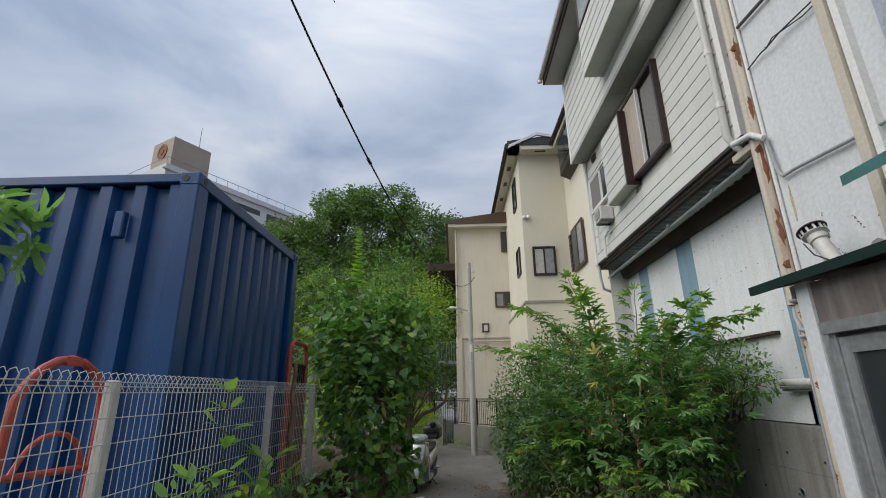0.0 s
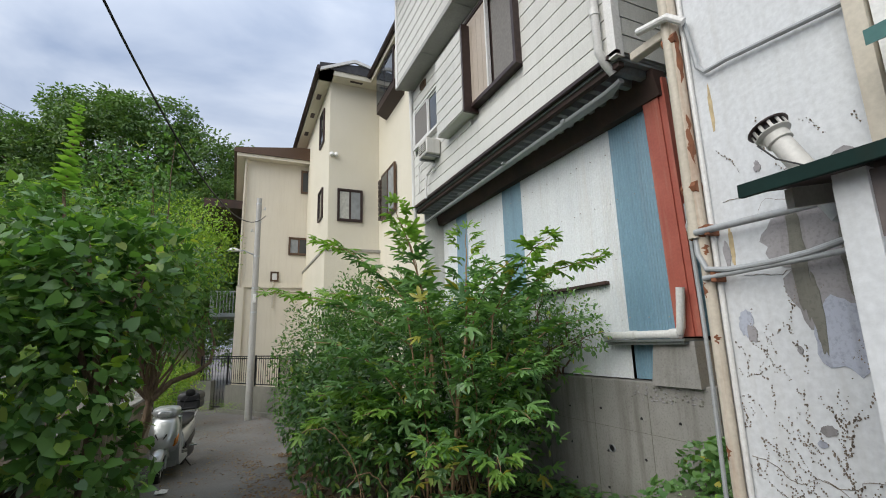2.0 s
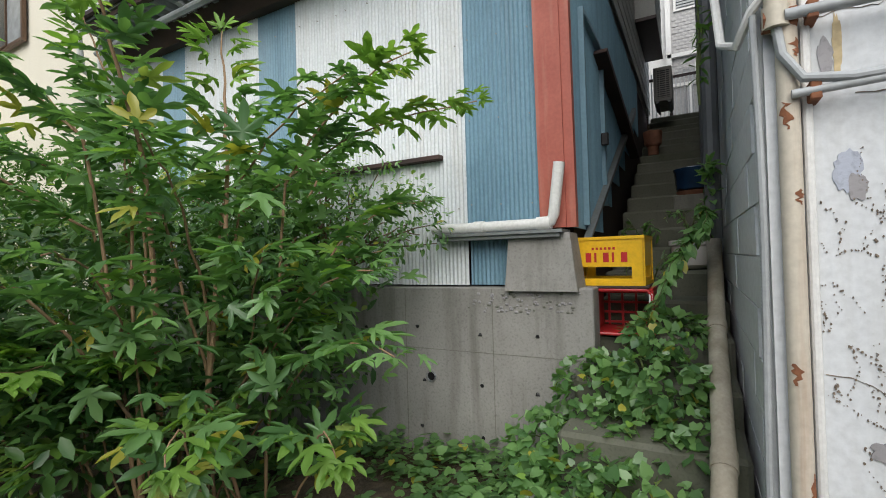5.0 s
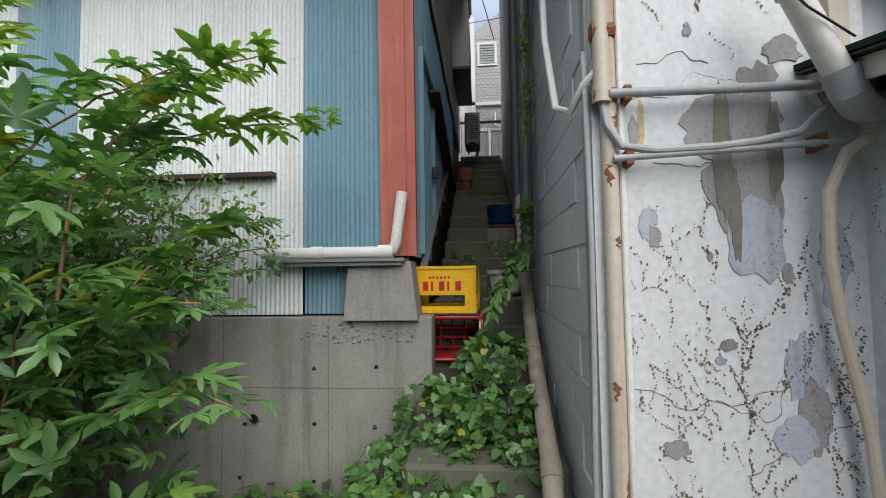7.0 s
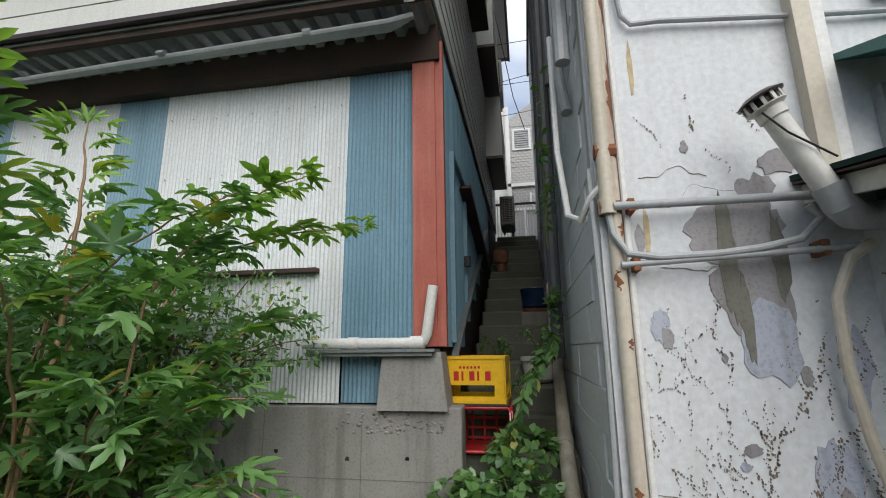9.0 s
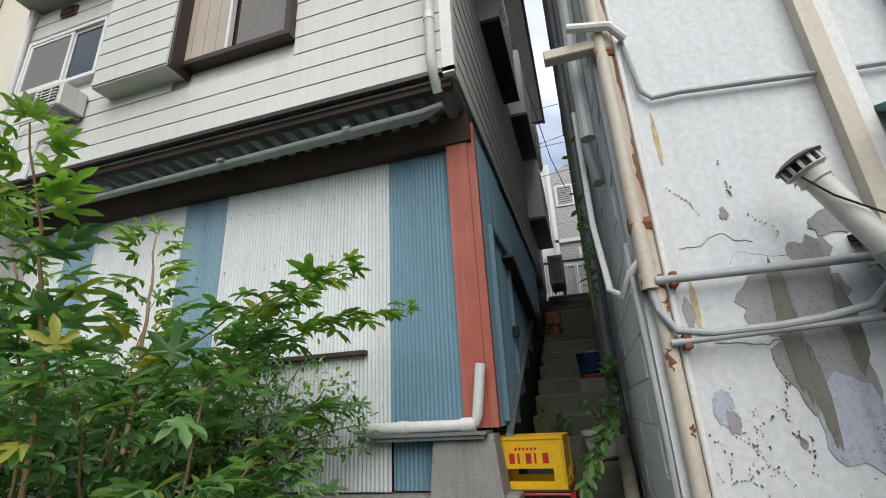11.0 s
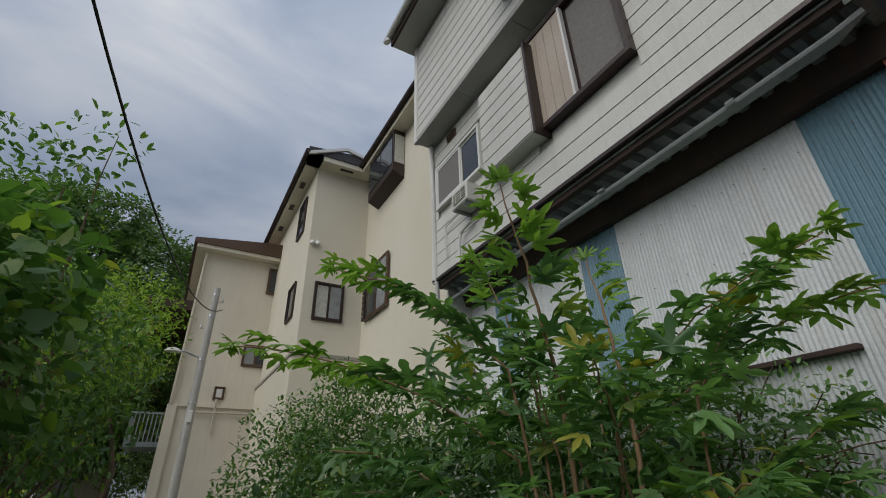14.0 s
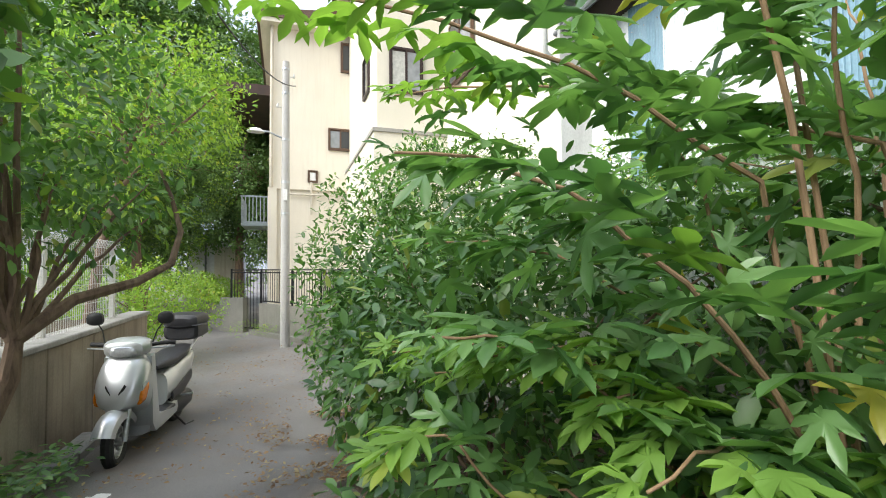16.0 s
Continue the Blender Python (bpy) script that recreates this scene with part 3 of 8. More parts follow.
    part("downpipe", rel(house, g), M["pvc_white"], house, "white plastic downpipe", True)
    g = Geo()
    y = HN - 0.06
    g.tube([(3.03, y, 6.36), (3.03, y, 3.7), (3.1, y + 0.1, 3.5), (3.5, y + 0.3, 3.4)], 0.03, 10)
    part("downpipe", rel(house, g), M["pvc_white"], house, "", True)


house_trim()


def sash(name, parent, plane, x, a0, a1, z0, z1, panes, frame_m, pane_ms, w=0.045, depth=0.07, out=-1, off=None):
    """A window in a wall: frame bars, panes set back. plane 'x': wall across x; 'y': wall across y. off: the thing it is relative to."""
    def bx(g, p0, q0, p1, q1, d0, d1):
        if plane == "x":
            g.box(min(x + d0 * out, x + d1 * out), p0, q0, max(x + d0 * out, x + d1 * out), p1, q1)
        else:
            g.box(p0, min(x + d0 * out, x + d1 * out), q0, p1, max(x + d0 * out, x + d1 * out), q1)
    g = Geo()
    bx(g, a0, z0, a1, z0 + w, -0.02, depth)
    bx(g, a0, z1 - w, a1, z1, -0.02, depth)
    bx(g, a0, z0 + w, a0 + w, z1 - w, -0.02, depth)
    bx(g, a1 - w, z0 + w, a1, z1 - w, -0.02, depth)
    win = part(name, rel(off, g), frame_m, parent)
    n = len(panes)
    for i, (p0, p1) in enumerate(panes):
        g = Geo()
        s = 0.035
        d0 = 0.02 + 0.02 * (i % 2)
        bx(g, p0, z0 + w, p1, z0 + w + s, d0 - 0.012, d0 + 0.012)
        bx(g, p0, z1 - w - s, p1, z1 - w, d0 - 0.012, d0 + 0.012)
        bx(g, p0, z0 + w + s, p0 + s, z1 - w - s, d0 - 0.012, d0 + 0.012)
        bx(g, p1 - s, z0 + w + s, p1, z1 - w - s, d0 - 0.012, d0 + 0.012)
        part("sash_frame", rel(off, g), frame_m, win)
        g = Geo()
        bx(g, p0 + s, z0 + w + s, p1 - s, z1 - w - s, d0 - 0.004, d0 + 0.004)
        part("pane", rel(off, g), pane_ms[i % len(pane_ms)], win)
    return win


def house_front_windows():
    # large window: one screen, one shutter leaf, and the shutter box beside it
    sash("window", house, "x", W2, 5.66, 6.92, 4.80, 6.16, ((5.70, 6.30),), M["brownmetal"], (M["meshscreen"],), 0.05, 0.10, -1, house)
    for i in range(4):
        g = Geo()
        g.box(W2 - 0.085, 6.30 + i * 0.135, 4.86, W2 - 0.06, 6.43 + i * 0.135, 6.10)
        part("shutter_plank", rel(house, g), M["shutter"], house)
    g = Geo()
    g.box(W2 - 0.10, 6.285, 4.85, W2 - 0.05, 6.315, 6.11)
    part("shutter_edge", rel(house, g), M["pvc_white"], house)
    g = Geo()
    g.soft(2.90, 6.80, 4.74, W2 + 0.01, 7.70, 6.00, 0.006)
    box = part("shutter_box", rel(house, g), M["siding"], house)
    for i in range(7):
        g = Geo()
        za = 4.76 + i * 0.177
        g.prism([(2.90, za), (2.888, za), (2.894, za + 0.172), (2.90, za + 0.172)], "y", 6.82, 7.69)
        part("siding_board", rel(house, g), M["siding"], box)
    g = Geo()
    g.box(2.89, 6.765, 4.72, W2 + 0.01, 6.80, 6.04)
    part("shutter_box_edge", rel(house, g), M["brownmetal"], box)
    # small window beyond
    sash("window", house, "x", W2, 7.95, 9.12, 5.12, 5.86, ((7.99, 8.45), (8.43, 9.08)), M["pvc_white"], (M["glass"], M["meshscreen"]), 0.04, 0.06, -1, house)
    g = Geo()
    g.box(W2 - 0.04, 8.55, 6.14, W2, 8.78, 6.26)
    for i in range(4):
        g.box(W2 - 0.06, 8.57, 6.155 + i * 0.025, W2 - 0.03, 8.76, 6.165 + i * 0.025)
    part("wall_vent", rel(house, g), M["bronze"], house)
    # top bay window
    g = Geo()
    g.box(2.46, 5.20, 6.78, W3 + 0.02, 6.86, 7.62)
    bay = part("bay_window", rel(house, g), M["siding"], house)
    for nm, x0, ya, za, yb, zb in (("bay_head", 2.46, 5.20, 8.30, 6.86, 8.40), ("bay_core", 2.56, 5.26, 7.62, 6.80, 8.30)):
        g = Geo()
        g.box(x0, ya, za, W3 + 0.02, yb, zb)
        part(nm, rel(house, g), M["siding"], bay)
    for i in range(5):
        g = Geo()
        za = 6.79 + i * 0.166
        g.prism([(2.46, za), (2.448, za), (2.454, za + 0.161), (2.46, za + 0.161)], "y", 5.21, 6.85)
        part("siding_board", rel(house, g), M["siding"], bay)
    sash("bay_frame", bay, "x", 2.50, 5.20, 6.86, 7.62, 8.32, ((5.25, 6.04), (6.02, 6.81)), M["bronze"], (M["frosted"],), 0.05, 0.03, -1, house)


house_front_windows()


def south_boxes():
    """Boxed-out window bays on the passage side, and the overhang at the corner."""
    for x0, x1, z0, z1, d in ((4.6, 6.1, 5.98, 7.30, 0.22), (6.8, 8.2, 6.2, 7.4, 0.26), (8.0, 9.6, 4.9, 6.0, 0.28)):
        g = Geo()
        g.box(x0, HS - d, z0, x1, HS + 0.01, z1)
        b = part("boxed_bay", rel(house, g), M["siding"], house)
        g = Geo()
        g.box(x0 - 0.02, HS - d - 0.02, z0 - 0.05, x1 + 0.02, HS, z0 - 0.003)
        part("base_panel", rel(house, g), M["brownmetal"], b)
        for i in range(int((z1 - z0) / 0.19)):
            g = Geo()
            g.prism([(HS - d, z0 + i * 0.19), (HS - d - 0.012, z0 + i * 0.19), (HS - d - 0.006, z0 + i * 0.19 + 0.184), (HS - d, z0 + i * 0.19 + 0.184)], "x", x0, x1)
            part("siding_board", rel(house, g), M["siding"], b)
    g = Geo()
    g.box(W3 + 0.06, HS - 0.32, 6.36, 4.6, HS + 0.01, 6.80)
    part("corner_overhang", rel(house, g), M["siding"], house)


south_boxes()


def wave_sheet(y0, y1, z0, z1, x, m, along="y", name="corrugated_sheet", parent=None, jag=0.0, label=""):
    """A corrugated sheet, thick enough to have an edge, 32 mm from wave to wave."""
    n = max(4, round((y1 - y0) / 0.032)) * 6
    g = Geo()
    for k in range(n + 1):
        u = y0 + (y1 - y0) * k / n
        d = 0.0062 * math.cos((u - y0) / 0.032 * math.tau)
        for zz in (z0, z1 + jag * (k / n)):
            for t in (0.0, 0.004):
                g.v.append((x + d + t, u, zz) if along == "y" else (u, x + d + t, zz))
    for k in range(n):
        a, b = 4 * k, 4 * (k + 1)
        g.f += [(a, b, b + 2, a + 2), (a + 1, a + 3, b + 3, b + 1), (a, a + 1, b + 1, b), (a + 2, b + 2, b + 3, a + 3)]
    g.f += [(0, 2, 3, 1), (4 * n, 4 * n + 1, 4 * n + 3, 4 * n + 2)]
    ob = part(name, rel(house, g), m, parent or house, label, True)
    return ob


def ground_floor():
    tops = 3.76
    sheets = [(4.52, 5.06, "bluecorr"), (5.06, 5.61, "whitecorr"), (5.61, 6.16, "whitecorr"), (6.16, 6.68, "whitecorr"), (6.68, 7.19, "bluecorr"),
              (7.19, 7.75, "whitecorr"), (7.75, 8.3, "whitecorr"), (8.3, 8.7, "bluecorr"), (8.7, 9.25, "whitecorr")]
    for i, (a, b, k) in enumerate(sheets):
        wave_sheet(a + 0.002, b + 0.01, 1.50 if a < 5.06 else (1.15 if a < 5.1 else 2.06), tops, 3.60 - 0.005 * (i % 2), M[k])
        g = Geo()
        for z in (1.7, 2.3, 2.9, 3.45):
            if z < 2.06 and a >= 5.1:
                continue
            for q in range(3):
                y = a + 0.06 + q * (b - a - 0.1) / 2
                g.tube([(3.595, y, z + 0.01 * (q - 1)), (3.582, y, z + 0.01 * (q - 1))], 0.0045, 6)
        tagged(part("screw", rel(house, g), M["acgrey"], house), kind="stuff")
    # lower white sheets, behind the ledge
    for a, b in ((5.08, 5.61), (5.61, 6.16), (6.16, 6.68), (6.68, 7.2), (7.2, 7.75), (7.75, 8.3), (8.3, 9.2)):
        wave_sheet(a, b + 0.006, 1.15, 2.06, 3.612, M["whitecorr"])
    wave_sheet(4.73, 5.06, 1.15, 1.48, 3.64, M["bluecorr"])
    # ledge
    g = Geo()
    g.soft(3.53, 5.24, 2.05, 3.63, 9.2, 2.085, 0.004)
    part("ledge", rel(house, g), M["darkbeam"], house, "weathered wooden ledge")
    # red corner post
    g = Geo()
    g.box(3.585, 4.36, 1.52, 3.68, 4.53, 3.9)
    g.box(3.60, HS - 0.02, 1.52, 3.66, 4.36, 3.9)
    part("corner_post", rel(house, g), M["redpaint"], house, "faded red painted corner post")
    # sill board, white drain and foundation block
    g = Geo()
    g.box(3.46, 4.36, 1.485, 3.68, 5.25, 1.505)
    g.box(3.48, 4.38, 1.46, 3.66, 5.25, 1.482)
    part("sill_board", rel(house, g), M["steel"], house)
    g = Geo()
    g.tube([(3.52, 5.30, 1.545), (3.52, 4.50, 1.545), (3.52, 4.44, 1.56), (3.515, 4.42, 1.60), (3.51, 4.375, 1.92)], 0.036, 12)
    g.tube([(3.52, 4.53, 1.545), (3.52, 4.44, 1.548)], 0.044, 12)
    g.tube([(3.52, 4.90, 1.545), (3.52, 4.97, 1.545)], 0.042, 12)
    part("drain_elbow", rel(house, g), M["pvc_white"], house, "white plastic drain pipe with elbow", True)
    g = Geo()
    g.add([(3.48, 4.28, 1.12), (3.48, 4.75, 1.12), (3.74, 4.75, 1.12), (3.74, 4.28, 1.12), (3.53, 4.33, 1.485), (3.53, 4.73, 1.485), (3.74, 4.73, 1.485), (3.74, 4.33, 1.485)],
          ((0, 1, 2, 3), (4, 7, 6, 5), (0, 4, 5, 1), (1, 5, 6, 2), (2, 6, 7, 3), (3, 7, 4, 0)))
    part("foundation_block", rel(house, g), M["concrete"], house, "tapered concrete foundation block")
    # passage side, boarded with blue sheets, with a door
    for i in range(8):
        a = 3.70 + i * 0.55
        wave_sheet(a, a + 0.555, 1.52 + max(0, i - 1) * 0.26, 3.95, HS + 0.012 - 0.004 * (i % 2), M["bluecorr"], "x")
    g = Geo()
    g.box(4.05, HS - 0.03, 1.55, 4.09, HS + 0.02, 3.1)
    g.box(4.85, HS - 0.03, 1.75, 4.89, HS + 0.02, 3.1)
    g.box(4.05, HS - 0.03, 3.1, 4.89, HS + 0.02, 3.14)
    part("door_frame", rel(house, g), M["bluecorr"], house)
    g = Geo()
    g.soft(4.74, HS - 0.07, 2.25, 4.78, HS - 0.01, 2.36, 0.008)
    part("door_handle", rel(house, g), M["black"], house, "black door handle")
    g = Geo()
    g.prism([(4.6, 3.0), (4.65, 3.05), (7.0, 2.62), (7.0, 2.54)], "y", HS - 0.10, HS + 0.01)
    part("brace", rel(house, g), M["darkbeam"], house)
    g = Geo()
    g.prism([(3.95, 1.42), (4.0, 1.47), (7.3, 3.30), (7.3, 3.2)], "y", HS - 0.05, HS + 0.0)
    part("base_flashing", rel(house, g), M["steel"], house, "bent grey metal flashing")


ground_floor()

# far side and back of the house
g = Geo()
g.box(3.3, HN - 0.02, 0.2, 10.4, HN + 0.02, 4.0)
part("north_wall", rel(house, g), M["siding"], house)

# ---- concrete retaining wall under the house ----
base = thing("concrete_wall", (3.62, 4.3, 0), "bare concrete foundation wall with form-tie holes", "wall")
g = Geo()
g.soft(3.60, 4.20, -0.4, 3.80, 9.4, 1.188, 0.008)
part("wall_body", rel(base, g), M["concrete"], base)
g = Geo()
for y in (4.55, 5.0, 5.45, 5.9, 6.35, 6.8):
    for z in (0.16, 0.52, 0.88):
        yy = y + rng.uniform(-0.05, 0.05)
        g.tube([(3.597, yy, z + rng.uniform(-0.03, 0.03)), (3.62, yy, z)], 0.014, 8)
part("tie_hole", rel(base, g), M["black"], base, "dark form-tie hole")
g = Geo()
g.tube([(3.585, 5.35, 0.545), (3.66, 5.35, 0.545)], [0.038, 0.038], 16, False)
g.tube([(3.585, 5.35, 0.545), (3.66, 5.35, 0.545)], [0.031, 0.031], 16, False)
part("pipe_end", rel(base, g), M["pvc_grey"], base, "open grey pipe end")
g = Geo()
g.tube([(3.594, 5.35, 0.545), (3.66, 5.35, 0.545)], 0.031, 16)
part("pipe_mouth", rel(base, g), M["black"], base)

for y in (4.86, 5.56, 6.32, 7.1):
    g = Geo()
    g.box(3.5975, y, -0.3, 3.61, y + 0.005, 1.18)
    part("form_seam", rel(base, g), M["concrete_dark"], base)
g = Geo()
g.box(3.5975, 4.25, 0.74, 3.61, 7.6, 0.744)
part("form_seam", rel(base, g), M["concrete_dark"], base)
for k in range(90):
    g = Geo()
    y, z, q = rng.gauss(4.62, 0.26), 1.10 + rng.uniform(-0.075, 0.06), rng.uniform(0.006, 0.014)
    if not 4.24 < y < 5.2:
        continue
    g.soft(3.594, y - q, z - q * 0.7, 3.606, y + q, z + q * 0.7, q * 0.35)
    part("exposed_pebble", rel(base, g), M["mortar"] if k % 3 else M["concrete_dark"], base)

# ---- steps up the passage ----
stairs = thing("stairs", (3.05, 3.88, 0.0), "mossy worn concrete steps climbing between the houses", "stairs")
X0, Z0 = 3.05, 0.30
for i in range(19):
    g = Geo()
    x = X0 + i * 0.40
    g.soft(x, 3.46, Z0 - 0.8 + i * 0.19, x + 0.75 if i < 18 else 11.0, 4.30 + 0.04 * rng.random() * 0, Z0 + (i + 1) * 0.19 + rng.uniform(-0.012, 0.012), 0.022)
    part("step", rel(stairs, g), M["moss"], stairs)

# ---- white wall with peeling paint ----
WA = 2.62
annex = thing("white_building", (WA, 3.45, 0), "old block building with peeling pale paint and many pipes", "building")
g = Geo()
g.box(WA, -9.0, -0.3, 10.3, 3.43, 7.9)
awall = part("wall", rel(annex, g), M["paintwall"], annex)
g = Geo()
g.box(WA - 0.12, -9.2, 7.9, 10.6, 3.47, 8.05)
part("roof", rel(annex, g), M["darkbeam"], annex)
# porch
g = Geo()
g.box(1.88, 2.345, -0.05, WA, 2.43, 2.07)
g.box(2.5, -4, -0.05, WA, 2.345, 2.10)
part("porch_wall", rel(annex, g), M["paintwall"], annex)
for z0, z1 in ((-0.05, 0.50), (0.507, 0.945), (0.952, 1.405), (1.412, 1.865), (1.872, 2.04)):
    g = Geo()
    g.box(1.884, 2.43, z0, WA, 2.4295 + 0.004, z1)
    part("wall_panel", rel(annex, g), M["paintwall"], annex)
# canopy, door and hood of the white building
g = Geo()
g.prism([(1.81, 2.085), (1.81, 2.105), (WA, 2.265), (WA, 2.24)], "y", -4.0, 2.66)
g.box(1.80, -4.0, 2.06, 1.82, 2.66, 2.105)
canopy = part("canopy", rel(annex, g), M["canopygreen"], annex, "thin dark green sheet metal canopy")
g = Geo()
g.box(1.895, -4.0, 1.865, 1.97, 2.345, 2.06)
part("canopy_fascia", rel(annex, g), M["fasciaboard"], canopy)
g = Geo()
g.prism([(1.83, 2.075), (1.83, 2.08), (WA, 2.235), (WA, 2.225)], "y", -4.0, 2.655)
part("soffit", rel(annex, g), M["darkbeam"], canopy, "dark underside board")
g = Geo()
g.prism([(2.0, 2.03), (2.0, 2.10), (WA, 2.22), (WA, 2.14)], "y", 2.60, 2.625)
part("verge_board", rel(annex, g), M["palestone"], canopy, "bare weathered wooden board")
g = Geo()
g.box(1.888, 2.305, 0.04, 1.99, 2.345, 1.81)
g.box(1.885, 0.2, 1.81, 1.99, 2.345, 1.863)
g.box(1.885, 0.2, -0.02, 1.99, 2.345, 0.04)
g.box(1.91, 2.295, 0.04, 1.92, 2.305, 1.81)
g.box(1.985, 0.2, 1.66, 2.0, 2.345, 1.81)
dframe = part("door_frame", rel(annex, g), M["alum"], annex)
g = Geo()
g.box(2.004, 0.2, 0.04, 2.014, 2.343, 1.862)
part("inner_panel", rel(annex, g), M["frosted"], annex)
for i, y1 in enumerate((2.293, 1.383)):
    g = Geo()
    x = 1.92 + 0.03 * i
    y0 = y1 - 0.95
    g.box(x, y0, 0.05, x + 0.03, y1, 0.30)
    leaf = part("sliding_door", rel(annex, g), M["alum"], annex, "grey aluminium sliding door leaf")
    for nm, a, z0, b, z1 in (("stile", y0, 0.30, y0 + 0.06, 1.72), ("stile", y1 - 0.06, 0.30, y1, 1.72), ("top_rail", y0, 1.72, y1, 1.79), ("middle_rail", y0 + 0.06, 0.86, y1 - 0.06, 0.90)):
        g = Geo()
        g.box(x, a, z0, x + 0.03, b, z1)
        part(nm, rel(annex, g), M["alum"], leaf)
    g = Geo()
    g.box(x + 0.012, y0 + 0.06, 0.30, x + 0.018, y1 - 0.06, 1.72)
    part("door_pane", rel(annex, g), M["glass"], leaf)
g = Geo()
g.prism([(2.26, 2.66), (WA, 2.80), (WA, 2.77), (2.26, 2.60)], "y", 0.8, 2.42)
hood = part("window_hood", rel(annex, g), M["green"], annex, "green painted window hood")
sash("window", annex, "x", WA, 1.0, 2.30, 2.20, 2.62, ((1.05, 1.66), (1.64, 2.25)), M["alum"], (M["glass"],), 0.05, 0.06, -1, annex)
g = Geo()
g.box(WA - 0.09, 0.95, 2.14, WA + 0.01, 2.36, 2.20)
part("window_sill", rel(annex, g), M["green"], annex)
sash("window", annex, "x", WA, 1.0, 2.22, 3.05, 3.95, ((1.05, 1.62), (1.60, 2.17)), M["alum"], (M["glass"],), 0.05, 0.08, -1, annex)
sash("window", annex, "x", WA, 2.1, 3.12, 5.40, 6.1, ((2.15, 2.62), (2.60, 3.07)), M["alum"], (M["glass"],), 0.05, 0.06, -1, annex)
g = Geo()
g.box(WA - 0.07, 2.0, 5.34, WA + 0.01, 3.2, 5.40)
part("window_sill", rel(annex, g), M["brownmetal"], annex)


def peel(y, z, ry, rz, seed, m=None, x=None, name="peeled_patch", pts=26, th=0.004):
    """A bare spot with a torn outline, and a rim of lifted paint."""
    r = random.Random(seed)
    out = []
    for k in range(pts):
        a = k * math.tau / pts
        q = 1 + 0.32 * noise.noise(Vector((math.cos(a) * 1.6 + seed, math.sin(a) * 1.6, seed * 0.7))) + r.uniform(-0.14, 0.14)
        out.append((y + ry * q * math.cos(a), z + rz * q * math.sin(a)))
    g = Geo()
    x = WA if x is None else x
    g.prism(out, "x", x - th - 0.0003 * (seed % 7), x + 0.002)
    part(name, rel(annex, g), m or M["mortar"], annex)


peel(2.90, 2.02, 0.19, 0.13, 1)
peel(2.86, 1.80, 0.13, 0.20, 2, M["mortar"])
peel(2.80, 2.20, 0.07, 0.09, 3)
peel(2.83, 1.60, 0.10, 0.16, 4, M["mortar_blue"])
peel(2.935, 1.90, 0.035, 0.27, 5, M["concrete_dark"], None, "damp_streak", 22, 0.006)
peel(2.90, 1.68, 0.018, 0.16, 6, M["concrete_dark"], None, "damp_streak", 22, 0.0065)
peel(2.745, 1.92, 0.032, 0.17, 15, M["concrete_dark"], None, "damp_streak", 20, 0.006)
peel(3.225, 1.66, 0.040, 0.065, 7, M["mortar_blue"])
peel(3.205, 1.61, 0.025, 0.04, 16, M["mortar"])
peel(2.555, 1.48, 0.055, 0.17, 8, M["mortar_blue"])
peel(2.665, 1.10, 0.075, 0.15, 9, M["mortar_blue"])
peel(2.65, 0.93, 0.06, 0.12, 17, M["mortar"])
peel(2.72, 0.84, 0.07, 0.09, 11, M["mortar_blue"])
peel(2.945, 1.19, 0.032, 0.022, 10, M["mortar"])
peel(2.98, 1.13, 0.018, 0.016, 18, M["mortar_blue"])
peel(2.70, 2.33, 0.07, 0.05, 12, M["mortar"])
peel(3.15, 0.80, 0.045, 0.035, 13, M["mortar"])
peel(2.72, 1.46, 0.022, 0.04, 14, M["mortar"])
peel(3.0, 1.53, 0.012, 0.018, 19, M["mortar"])
peel(2.70, 0.45, 0.12, 0.13, 20, M["mortar_blue"])
peel(3.27, 2.02, 0.02, 0.06, 21, M["mortar"])
peel(3.05, 2.43, 0.016, 0.03, 22, M["mortar"])
peel(3.235, 2.84, 0.011, 0.13, 23, M["ruststain"], None, "rust_streak", 24, 0.002)
peel(3.24, 2.05, 0.012, 0.10, 24, M["ruststain"], None, "rust_streak", 24, 0.002)


